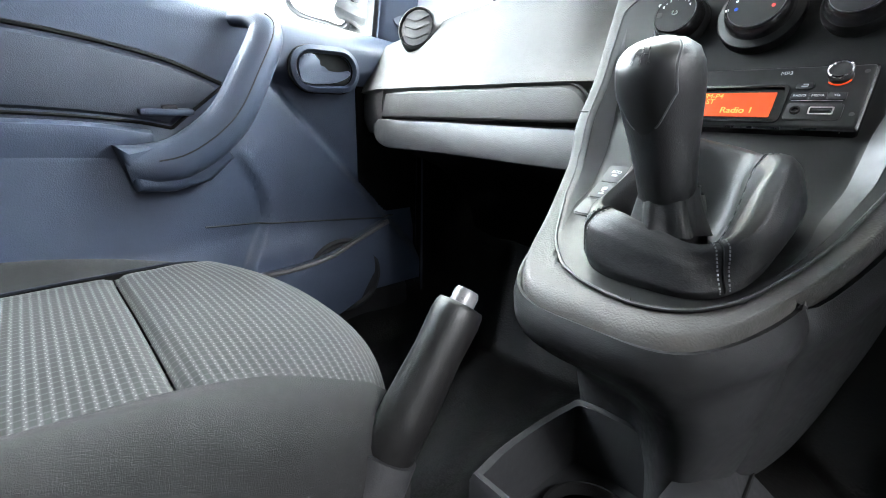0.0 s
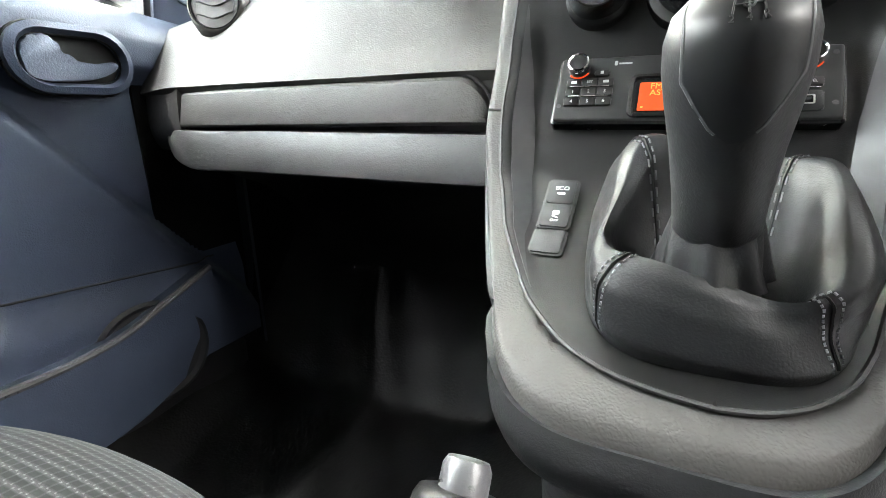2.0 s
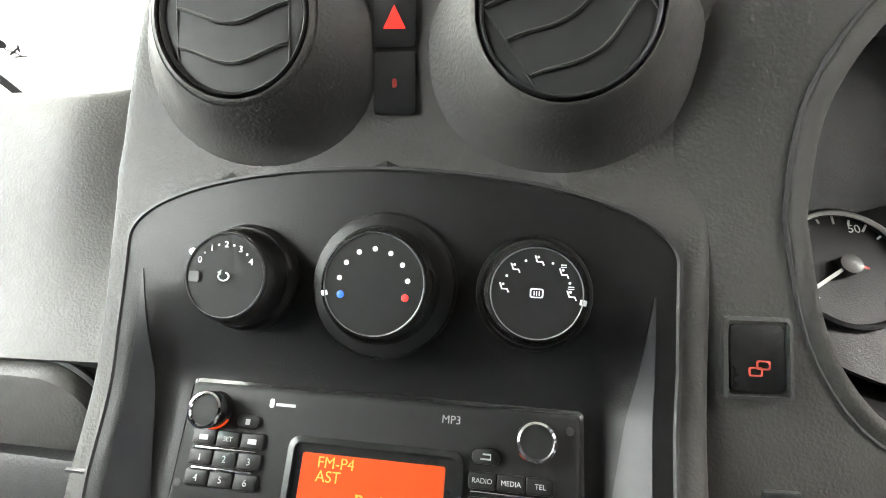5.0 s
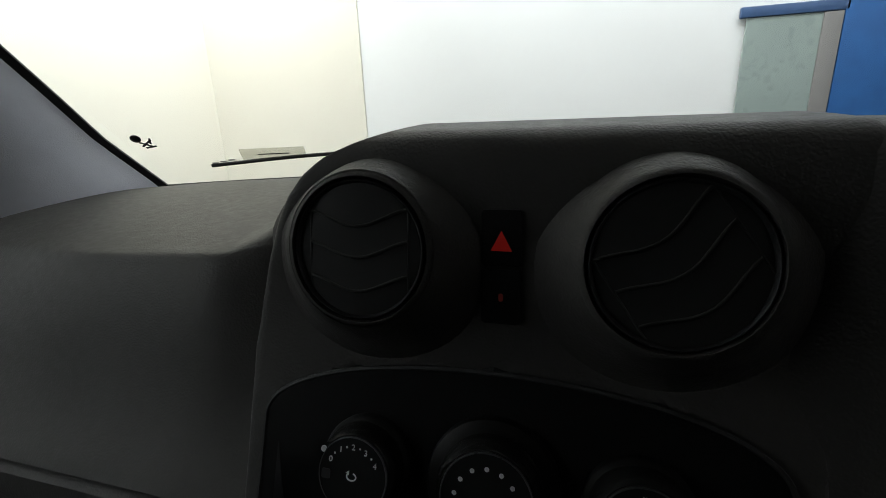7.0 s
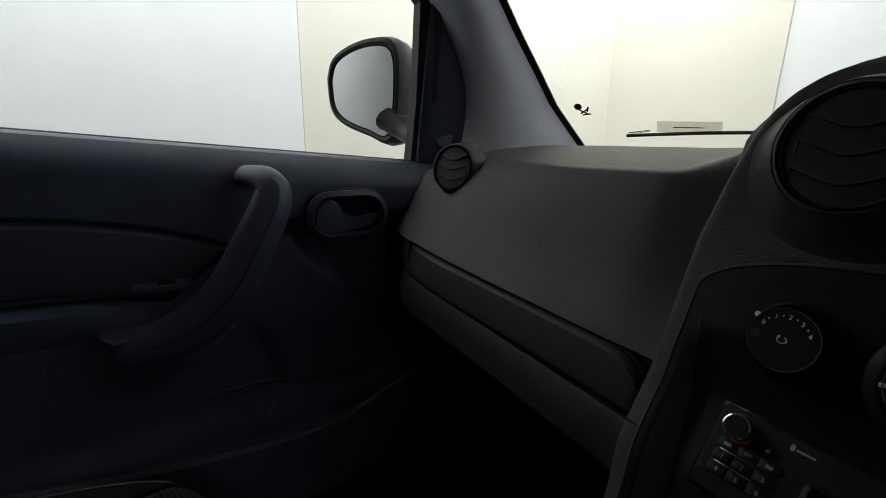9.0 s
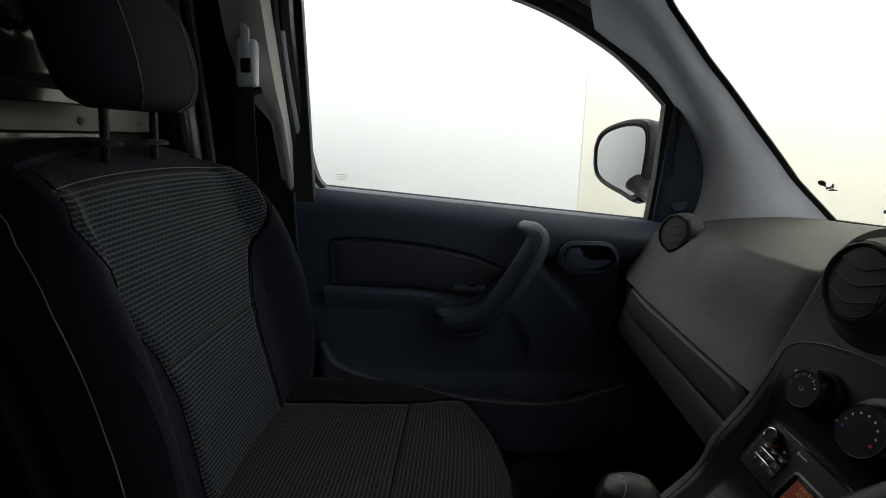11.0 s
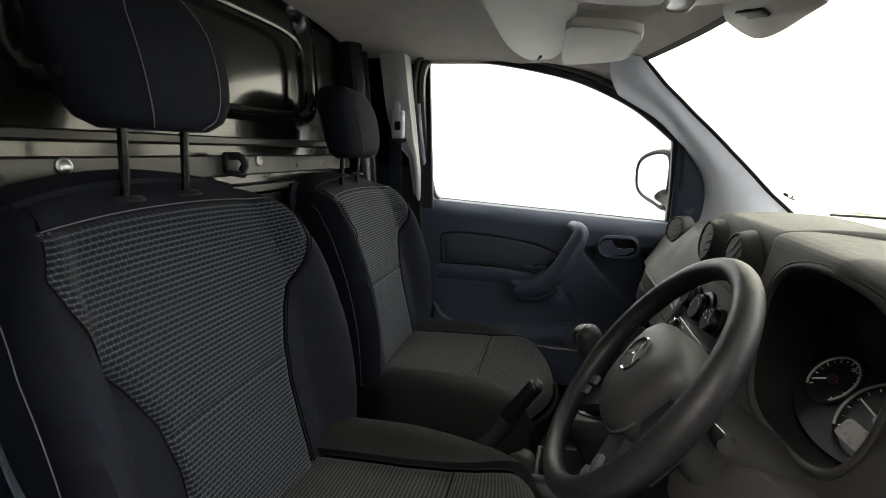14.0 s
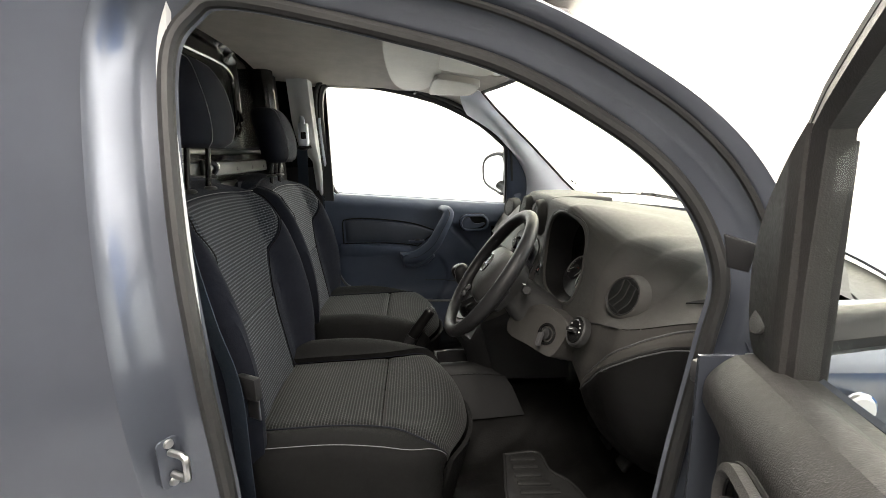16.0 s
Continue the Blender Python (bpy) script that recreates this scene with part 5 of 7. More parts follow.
part("display_frame", loft([ring_of(fr1, RM, 0.003), ring_of(fr1, RM, 0.0062), ring_of(fr2, RM, 0.0068), ring_of(fr2, RM, 0.0042)], True), M_GLOSS, RA, "gloss black display frame")
part("display_back", slab(fr2, 0.0005, RM @ pose(0, 0, 0.0038)), M_GLOSS, RA, "black display surround")
part("screen", slab(rounded(0.066, 0.0245, 0.001, 3, 0.002, -0.0095), 0.0004, RM @ pose(0, 0, 0.0046)), M_LCD, RA, "lit orange display")
writing("FM-P4", 0.0068, RM @ pose(-0.0235, -0.0010, 0.0053), M_LCDTXT, RA, "display_text", 0.0001, "LEFT")
writing("AST", 0.0068, RM @ pose(-0.0235, -0.0068, 0.0053), M_LCDTXT, RA, "display_text", 0.0001, "LEFT")
writing("Radio 1", 0.0085, RM @ pose(0.0085, -0.0155, 0.0053), M_LCDTXT, RA, "display_text", 0.0001, "CENTER")
writing("Radio 1", 0.0085, RM @ pose(0.0088, -0.0155, 0.0053), M_LCDTXT, RA, "display_text", 0.0001, "CENTER")
part("display_mark", box((0.0018, 0.0012, 0.0002), RM @ pose(-0.028, -0.0190, 0.0053)), M_LCDTXT, RA)


def radio_knob(x, y):
    m = RM @ pose(x, y, 0.004)
    k = part("knob", spin([(0.0082, 0), (0.0080, 0.008), (0.0077, 0.0096), (0.0066, 0.0098), (0.0, 0.0094)], m, 32), M_FACE, RA, "radio knob with a chrome rim")
    part("chrome_ring", spin([(0.0083, 0.0050), (0.0086, 0.0085), (0.0082, 0.0104), (0.0072, 0.0108), (0.0066, 0.0099)], m, 32, False), M_CHROME, k, "chrome ring")
    part("glow_ring", tube([m @ Vector((0.0086 * math.cos(a), 0.0086 * math.sin(a), 0.0016)) for a in frange(-2.4, -0.5, 14)], 0.0006, 6), M_AMBER, k, "lit orange arc")


radio_knob(-0.0780, 0.0172)
radio_knob(0.0735, 0.0172)


def key(x, y, w, h, txt="", size=0.004, r=0.0012, mtl=None):
    k = part("key", slab(rounded(w, h, r, 4), 0.0022, RM @ pose(x, y, 0.0035), 0.0006), M_PANEL, RA)
    if txt:
        writing(txt, size, RM @ pose(x, y, 0.0059), mtl or M_GREYPRINT, k, "key_print", 0.0001)
    return k


key(-0.0600, 0.0130, 0.0115, 0.0058, "", 0.003, 0.0025)
part("key_bars", box((0.0022, 0.0025, 0.0003), RM @ pose(-0.0600, 0.0130, 0.0059)), M_GREYPRINT, RA)
for r, row in enumerate((("", "SET", ""), ("1", "2", "3"), ("4", "5", "6"))):
    for c, ch in enumerate(row):
        key(-0.0805 + 0.0122 * c, 0.0046 - 0.0088 * r, 0.0116, 0.0070, ch, 0.0042 if len(ch) == 1 else 0.003)
for c in (0, 2):
    part("key_bars", box((0.0042, 0.0022, 0.0003), RM @ pose(-0.0805 + 0.0122 * c, 0.0046, 0.0059)), M_GREYPRINT, RA)
for yy in (0.0002, -0.0086):
    part("chrome_bar", box((0.030, 0.0010, 0.0012), RM @ pose(-0.0683, yy, 0.0060), 0.0004), M_CHROME, RA, "thin chrome bar")
key(0.0525, 0.0085, 0.0125, 0.0062, "", 0.003, 0.0028)
part("back_arrow", tube([RM @ Vector(p) for p in ((0.050, 0.0076, 0.006), (0.0545, 0.0076, 0.006), (0.0545, 0.0096, 0.006), (0.051, 0.0096, 0.006))], 0.0004, 5), M_GREYPRINT, RA)
for c, ch in enumerate(("RADIO", "MEDIA", "TEL")):
    key(0.0512 + 0.0124 * c, -0.0012, 0.0118, 0.0068, ch, 0.0029, mtl=M_GREYPRINT)
part("chrome_bar", box((0.034, 0.0010, 0.0012), RM @ pose(0.0635, -0.0058, 0.0050), 0.0004), M_CHROME, RA, "thin chrome bar")
part("socket_plate", slab(rounded(0.038, 0.0155, 0.003), 0.0015, RM @ pose(0.0635, -0.0155, 0.0035), 0.0005), M_PANEL, RA, "black socket plate")
part("headphone_socket", spin([(0.0034, 0), (0.0034, 0.003), (0.0022, 0.003), (0.0018, 0.0005), (0, 0.0005)], RM @ pose(0.0520, -0.0155, 0.0042), 20), M_GLOSS, RA, "round black audio socket")
us1, us2 = rounded(0.0165, 0.0072, 0.0012, 3, 0.0690, -0.0155), rounded(0.0142, 0.0052, 0.0008, 3, 0.0690, -0.0155)
part("usb_socket", loft([ring_of(us1, RM, 0.004), ring_of(us1, RM, 0.0062), ring_of(us2, RM, 0.0062), ring_of(us2, RM, 0.001)], True), M_CHROME, RA, "metal rimmed data socket")
part("usb_tongue", box((0.0125, 0.0016, 0.003), RM @ pose(0.0690, -0.0145, 0.0045)), M_BLACK, RA)
for x, y in ((-0.090, -0.016), (0.0885, 0.022), (0.0885, -0.017)):
    part("release_hole", spin([(0.0018, 0), (0.0018, 0.0003)], RM @ pose(x, y, 0.0038), 12), M_RUBBER, RA)
writing("MP3", 0.0050, RM @ pose(0.036, 0.0222, 0.0041), M_GREYPRINT, RA, "printed_text", 0.0001)
part("printed_mark", slab(rounded(0.0024, 0.0042, 0.0011), 0.0002, RM @ pose(-0.0505, 0.0222, 0.004)), M_GREYPRINT, RA, "grey printed wireless mark")
part("printed_bar", box((0.0098, 0.0014, 0.0002), RM @ pose(-0.0435, 0.0218, 0.004)), M_GREYPRINT, RA)

# ---- round air vents of the dashboard ----
def round_vent(o, n, r, name, label, tilt=0, barrel=0.022, flap_mat=M_FLAP):
    m = facing(o, n) @ pose(0, 0, 0, 0, 0, tilt)
    V = thing(name, label, "air vent", "round air vents", tuple(o))
    part("bezel", spin([(r * 1.36, -barrel), (r * 1.26, -barrel * 0.45), (r * 1.16, -0.004), (r * 1.10, 0.002), (r * 1.05, 0.0025), (r * 1.02, -0.002), (r * 1.0, -0.014)], m, 56, False), M_DASH, V, "dark grey round vent bezel", 60)
    part("ring", spin([(r * 1.015, -0.004), (r * 1.01, 0.0012), (r * 0.985, 0.0022), (r * 0.955, 0.001), (r * 0.95, -0.014)], m, 56, False), M_BLACK, V, "thin satin black ring", 60)
    part("well", spin([(r * 0.97, -0.014), (0, -0.020)], m, 40), M_RUBBER, V, "black vent well")
    # closed flaps that meet in wavy lines, between two plain side plates
    def lim(x):
        return math.sqrt(max(0, (0.95 * r) ** 2 - x * x))

    def wave(x, k):
        q = x / r
        return ((0.47, 0.02, -0.47)[k] - 0.115 * math.cos(q * 3.7) + 0.03 * q) * r

    for sg in (-1, 1):
        part("side_plate", sheet(lambda x, v: m @ Vector((sg * x, lim(x) * v, 0.0002 - 0.0008 * v * v)), [r * k for k in (0.775, 0.80, 0.85, 0.90, 0.935, 0.949)], frange(-1, 1, 14), 0.0), flap_mat, V, "moulded side plate", 60)
    for k in range(4):
        def flap(u, v, k=k):
            x = u * 0.755 * r
            top = lim(x) if k == 0 else min(lim(x), wave(x, k - 1))
            low = -lim(x) if k == 3 else max(-lim(x), wave(x, k))
            lip_z = 0.0009 if k < 3 else -0.0002
            return m @ Vector((x, top + (low - top) * v, -0.0002 + (0.0002 + lip_z) * v ** 2 + 0.0012 * (1 - u * u)))
        part("flap", sheet(flap, frange(-1, 1, 26), frange(0, 1, 8), 0.0), flap_mat, V, "moulded vent flap", 60)
        if k < 3:
            part("flap_lip", tube([flap(u, 1.0) for u in frange(-0.99, 0.99, 26)], 0.0005, 6), M_DASH, V, "thin satin flap edge")
            part("flap_gap", tube([flap(u, 1.0) + m.to_3x3() @ Vector((0, -0.0006, -0.0005)) for u in frange(-0.99, 0.99, 26)], 0.0006, 6), M_RUBBER, V, "dark gap under the flap")
    for sg in (-1, 1):
        part("flap_gap", tube([m @ Vector((sg * 0.765 * r, lim(0.765 * r) * v, 0.0)) for v in frange(-1, 1, 10)], 0.0006, 6), M_RUBBER, V, "dark gap beside the flaps")
    return V


round_vent((-0.070, 0.027, 1.173), (0, -0.97, 0.18), 0.0355, "centre_vent", "round black centre air vent with wavy flaps")
round_vent((0.078, 0.026, 1.173), (0, -0.97, 0.18), 0.0365, "centre_vent", "round black centre air vent with wavy flaps", 35)
round_vent((-0.600, 0.091, 1.113), (0.38, -0.89, 0.24), 0.0350, "side_vent", "round grey side air vent at the passenger end", 0, 0.030, M_DASH)
round_vent((0.570, 0.084, 1.064), (0.28, -0.84, 0.46), 0.040, "side_vent", "round black side air vent at the driver's end", 70, 0.018, M_PANEL)

for vx in (-0.070, 0.078):
    vm = facing((vx, 0.027, 1.173), (0, -0.97, 0.18))
    bm = spin([(0.072, -0.0285), (0.066, -0.0250), (0.0600, -0.0210), (0.0550, -0.0165), (0.0505, -0.0110), (0.0465, -0.0055), (0.0430, -0.0018), (0.0405, 0.0005)], vm, 64, False)
    for v in bm.verts:
        q = vm.inverted() @ v.co
        rad = math.hypot(q.x, q.y)
        k = (0.0405 + (rad - 0.0405) * (1 - 0.82 * max(0, (v.co.z - 1.176) / rad))) / rad
        v.co = vm @ Vector((q.x * k, q.y * k, q.z))
    part("vent_flare", bm, M_DASH, CS, "flared grey collar of the vent", 60)

# hazard and lock switches between the vents
for z, nm, lb in ((1.176, "hazard_switch", "black hazard switch with a red triangle"), (1.145, "lock_switch", "small black door lock switch")):
    s = s_at_z(z)
    m = facing(face_point(0.0, s, 0.0), stack_normal(s))
    H = thing(nm, lb, "switch", "switches between the vents", tuple(face_point(0, s, 0)))
    part("key", slab(rounded(0.0205, 0.029, 0.0015), 0.0022, m, 0.0008), M_FACE, H, "black rocker key")
    if nm == "hazard_switch":
        part("triangle", slab([(-0.0055, -0.0065), (0.0055, -0.0065), (0, 0.004)], 0.0004, m @ pose(0, 0, 0.0022)), M_TRI, H, "red warning triangle")
    else:
        part("mark", slab(rounded(0.0024, 0.0044, 0.0011), 0.0003, m @ pose(0, 0, 0.0022)), M_RED, H, "dim red mark")

# row of three keys on the console
for k in range(3):
    s = s_at_z(0.901 - 0.0145 * k)
    o = face_point(-0.0755, s, 0.0)
    m = facing(o, stack_normal(s), (0, 0.6, 0.8))
    E = thing("console_key", "dark grey console key with a white mark" if k < 2 else "blank dark grey console key", "switch", "console keys", tuple(o))
    part("surround", slab(rounded(0.0240, 0.0262, 0.003), 0.003, m @ pose(0, 0, -0.0015), 0.0006), M_RUBBER, E, "black recess round the key")
    part("key", slab(rounded(0.0200, 0.0230, 0.002), 0.0036, m @ pose(0, 0, -0.001), 0.0008), M_BLACK, E)
    if k == 0:
        writing("ECO", 0.0052, m @ pose(0, 0.003, 0.0028), M_WHITE, E, "key_print", 0.0001)
        part("mark", slab(rounded(0.006, 0.0022, 0.001), 0.0002, m @ pose(0, -0.002, 0.0026)), M_WHITE, E)
    if k == 1:
        part("mark", slab(rounded(0.005, 0.0042, 0.0012), 0.0002, m @ pose(0, 0.0022, 0.0026)), M_WHITE, E)
        part("mark", tube([m @ Vector((0.002 * math.sin(a * 3) + dx, -0.0002 + 0.002 * a, 0.0028)) for dx in (0,) for a in frange(-1.5, 0, 8)], 0.0005, 5), M_WHITE, E)
        writing("OFF", 0.0035, m @ pose(0, -0.006, 0.0028), M_WHITE, E, "key_print", 0.0001)

# ---- seats ----
def build_seat(name, label, cx, mirror, drop=0.0, lift=0.0, slide=0.0, tall=0.0):
    S = thing(name, label, "seat", "front seats", (cx, -0.55, 0.47))

    def put(nm, bm, material, lab="", parent=None, smooth=40):
        bmesh.ops.transform(bm, matrix=Matrix.Translation((cx, slide, 0)) @ Matrix.Diagonal((mirror, 1, 1, 1)), verts=bm.verts)
        return part(nm, bm, material, parent or S, lab, smooth)

    # cushion: u across -1..1 (also round the sides), v from rear 0 to front 1
    edge_rows = [(0.84, 0.90, 0.0), (0.88, 0.945, -0.004), (0.92, 0.98, -0.013), (0.95, 1.0, -0.030), (1.0, 1.0, -0.160)]

    def cushion(u, v):
        a = abs(u)
        sgn = 1 if u > 0 else -1
        half = 0.248 * (1 - 0.34 * max(0, (v - 0.66) / 0.34) ** 2.6)
        turn = radians(86) * max(0, (v - 0.80) / 0.20)
        y = -0.79 + 0.60 * min(v, 0.80) + 0.085 * math.sin(turn) - 0.085 * a ** 2.5 * max(0, (v - 0.62) / 0.38)
        z = 0.738 + lift + 0.020 * math.sin(math.pi * min(1, v * 0.75 + 0.2)) - 0.080 * (1 - math.cos(turn))
        z += 0.012 * (1 - min(1, a / 0.9) ** 2)
        raised = 1 - max(0, min(1, (v - 0.40) / 0.45))
        z += 0.030 * math.exp(-((a - 0.80) / 0.14) ** 2) * raised * raised * (3 - 2 * raised)
        if a <= 0.84:
            x = half * 0.90 * a / 0.84
        else:
            x, dz = lerp_table(edge_rows, a)
            x *= half
            z += dz
        return Vector((sgn * x, y, max(z, 0.57)))

    def ucut(v):
        return lerp_table([(0, 0.60), (0.45, 0.61), (0.58, 0.64), (0.68, 0.69), (0.76, 0.77), (0.82, 0.84), (0.88, 0.88), (1.0, 0.88)], v)[0]
    for s in (-1, 1):
        put("cushion_bolster", sheet(lambda q, v: cushion(s * (ucut(v) + (1 - ucut(v)) * q), v) + Vector((0, 0, 0.004 * math.sin(math.pi * min(1, q * 1.1)) * (1 - v))), frange(0, 1, 24), frange(0, 1, 48), 0.02), M_CLOTH2, "plain charcoal cloth side bolster")

    def puff(v0, v1):
        def f(q, v):
            p = cushion(q * ucut(v), v)
            e = min(1, (1 - abs(q)) / 0.10, max(0, v - v0) / 0.03, max(0, v1 - v) / 0.03)
            p.z += 0.012 * math.sqrt(max(0, e)) - 0.006
            return p
        return f
    uvf = lambda q, v: (cushion(q * ucut(v), v).x, v * 0.60)
    put("cushion_insert", sheet(puff(-0.2, 0.60), frange(-1, 1, 34), frange(0, 0.52, 18) + frange(0.53, 0.60, 9), 0.01, uvf), M_WEAVE2, "grey dashed weave seat insert")
    put("cushion_nose", sheet(puff(0.603, 1.6), frange(-1, 1, 34), frange(0.603, 0.67, 9) + frange(0.68, 0.985, 24), 0.01, uvf), M_WEAVE2, "grey dashed weave front of the seat")
    for s in (-1, 1):
        put("piping", tube([cushion(s * ucut(v), v) + Vector((0, 0, 0.002)) for v in frange(0.02, 0.95, 40)], 0.0016, 5), M_CLOTH, "dark seam piping")
        put("stitching", tube([cushion(s * 0.885, v) + Vector((s * 0.002, 0, 0.0045 - 0.003 * v)) for v in frange(0.05, 0.93, 40)], 0.0009, 5), M_THREAD, "pale grey stitching")
    put("cushion_front", sheet(lambda u, v: Vector((cushion(u, 1).x * (1 - 0.02 * v), cushion(u, 1).y + 0.004 - 0.05 * v, cushion(u, 1).z + (0.52 - cushion(u, 1).z) * v)), frange(-1, 1, 30), frange(0, 1, 8), 0.01), M_CLOTH2, "charcoal cloth front apron")
    # base and side trims
    put("seat_base", box((0.42, 0.50, 0.13), pose(0, -0.55, 0.545), 0.02), M_BLACK, "black seat base")
    for s in (-1, 1):
        side = [(-0.82, 0.50), (-0.30, 0.50), (-0.265, 0.56), (-0.275, 0.635), (-0.38, 0.640), (-0.60, 0.65), (-0.74, 0.70), (-0.86, 0.73), (-0.90, 0.66)]
        sd = [(p.x, p.y) for p in catmull([(a, b, 0) for a, b in side + side[:1]], 45)[:-1]]
        put("side_trim", slab(sd, 0.028, Matrix(((0, 0, s, s * 0.222), (1, 0, 0, 0), (0, 1, 0, 0), (0, 0, 0, 1))), 0.008, 3), M_DASHLOW, "dark moulded seat side trim")
    for s in (-1, 1):
        put("seat_rail", box((0.03, 0.58, 0.03), pose(s * 0.19, -0.55, 0.472), 0.004), M_RAIL, "steel seat rail")

    # backrest: v from foot 0 to shoulders 1; reclined
    def spine(v):
        return Vector((0, -0.690 - 0.112 * v + 0.012 * math.sin(math.pi * v), 0.74 + (0.552 + tall) * v))

    def width(v):
        return lerp_table([(0, 0.245), (0.15, 0.262), (0.45, 0.262), (0.70, 0.255), (0.86, 0.240), (0.95, 0.220), (1.0, 0.190)], v)[0]

    def back(u, v):
        a = abs(u)
        sgn = 1 if u > 0 else -1
        w = width(v)
        p = spine(v)
        bol = 0.066 * math.sin(math.pi * min(1, max(0, v * 0.95 + 0.05))) ** 0.6
        if a <= 0.68:
            x = w * a * 1.05
            d = 0.010 * (a / 0.68) ** 2
        elif a <= 0.9:
            f = (a - 0.68) / 0.22
            x = w * (0.714 + 0.24 * f)
            d = 0.010 + bol * math.sin(f * math.pi * 0.62)
        else:
            f = (a - 0.9) / 0.1
            x = w * (0.954 + 0.05 * math.sin(math.pi * 0.5 * min(1, f * 2)))
            d = 0.010 + bol * math.sin(0.62 * math.pi) - 0.11 * f
        top = max(0, (v - 0.90) / 0.10)
        p += Vector((sgn * x, d * 0.95 - 0.045 * top ** 2, 0.25 * d - 0.0 * top - 0.03 * (a ** 2.2) * max(0, (v - 0.75) / 0.25)))
        return p

    def icut(v):
        return lerp_table([(0, 0.52), (0.2, 0.47), (0.38, 0.455), (0.5, 0.50), (0.6, 0.60), (0.7, 0.75), (0.78, 0.84), (0.86, 0.88), (0.92, 0.86), (1.0, 0.80)], v)[0]
    n_v = frange(0, 1.0, 40)
    for s in (-1, 1):
        put("back_bolster", sheet(lambda q, v: back(s * (icut(v) + (1 - icut(v)) * q), v), frange(0, 1, 14), n_v, 0.02), M_CLOTH, "plain navy-black cloth side bolster")

    def insert(q, v):
        p = back(q * icut(v), v)
        e = min(1, (1 - abs(q)) / 0.10, (0.945 - v) / 0.05, abs(v - 0.46) / 0.025 + 0.15)
        p += Vector((0, 0.010 * math.sqrt(max(0, e)) - 0.004, 0.002))
        return p
    uvb = lambda q, v: (back(q * icut(v), v).x, v * 0.56)
    put("back_insert", sheet(insert, frange(-1, 1, 30), frange(0, 0.945, 70), 0.01, uvb), M_WEAVE, "pale dashed weave backrest insert")
    put("back_top", sheet(lambda q, v: back(q * 0.98 * icut(0.95), v) + Vector((0, 0.002, 0)), frange(-1, 1, 24), frange(0.94, 1.0, 6), 0.01), M_CLOTH, "plain cloth top of the backrest")
    cap = lambda q, v: back(q, 1.0) + Vector((0, -0.10 * v, 0.012 * math.sin(math.pi * v) * (1 - q * q)))
    put("back_cap", sheet(cap, frange(-1, 1, 26), frange(0, 1, 6), 0.008), M_CLOTH, "plain cloth shoulder cap")
    put("back_shell", sheet(lambda q, v: Vector((back(1, v).x * q, spine(v).y - 0.085, spine(v).z)), frange(-1, 1, 10), n_v, 0.01), M_CLOTH, "plain cloth back of the seat")
    for s in (-1, 1):
        put("insert_seam", tube([back(s * icut(v), v) + Vector((s * 0.002, 0.004, 0.001)) for v in frange(0.03, 0.93, 50)], 0.0012, 5), M_FELT, "dark seam round the insert")
        put("edge_stitching", tube([back(s * 0.945, v) + Vector((s * 0.001, 0.002, 0.001)) for v in frange(0.03, 0.95, 50)], 0.0007, 5), M_THREAD, "pale grey edge stitching")
    put("stitching", tube([back(q * icut(0.945), 0.945) + Vector((0, 0.004, 0.002)) for q in frange(-1, 1, 30)], 0.0008, 5), M_THREAD, "pale grey stitching")
    # head restraint on two posts
    hy, hz = -0.792, 1.482 - drop
    rings = []
    for k in range(17):
        f = k / 16
        h = hz - 0.095 + 0.19 * f
        q = 1 - abs(2 * f - 1) ** 4
        w = (0.116 + 0.016 * math.sin(math.pi * f * 0.8)) * (0.72 + 0.28 * q ** 0.5) * (1.0 if f < 0.7 else 1 - 0.22 * (f - 0.7) / 0.3)
        d = 0.048 * (0.55 + 0.45 * q ** 0.5)
        yy = hy - 0.035 * f + 0.012 * math.sin(math.pi * f)
        ring = []
        for j in range(32):
            a = 2 * math.pi * j / 32
            ca, sa = math.cos(a), math.sin(a)
            ring.append(Vector((w * abs(ca) ** 0.72 * (1 if ca > 0 else -1), yy + d * abs(sa) ** 0.7 * (1 if sa > 0 else -1) + 0.012 * (ca * ca) * (-1), h)))
        rings.append(ring)
    hr = put("head_restraint", loft(rings, True, True), M_CLOTH, "plain navy-black cloth head restraint", None, 60)
    for s in (-1, 1):
        seam = [r[6 if s > 0 else 10] + Vector((0, 0.0015, 0)) for r in rings]
        put("head_stitching", tube(seam, 0.0008, 5), M_THREAD, "pale stitched head restraint seam", hr)
        put("post", tube([(s * 0.0515, -0.826, 1.24), (s * 0.0515, -0.818, 1.31), (s * 0.051, -0.806, 1.41)], 0.0062, 12), M_GLOSS, "black steel head restraint post", hr)
        put("post_collar", spin([(0.020, 0), (0.021, 0.004), (0.017, 0.009), (0.008, 0.011)], pose(s * 0.0515, -0.819, 1.292) @ Matrix.Diagonal((1.3, 0.8, 0.8, 1)), 20), M_BLACK, "black plastic post collar", hr)
    put("slot", slab(rounded(0.012, 0.03, 0.005), 0.003, facing((0.124, -0.80, 1.455 - drop), (1, 0.1, 0))), M_BLACK, "black slot in the head restraint", hr)
    # recline knob and buckle on the inboard side
    put("recliner", spin([(0.030, 0), (0.030, 0.012), (0.022, 0.018), (0, 0.019)], facing((-0.252, -0.80, 0.69), (-1, 0, 0)), 24), M_BLACK, "black recliner cover")
    return S


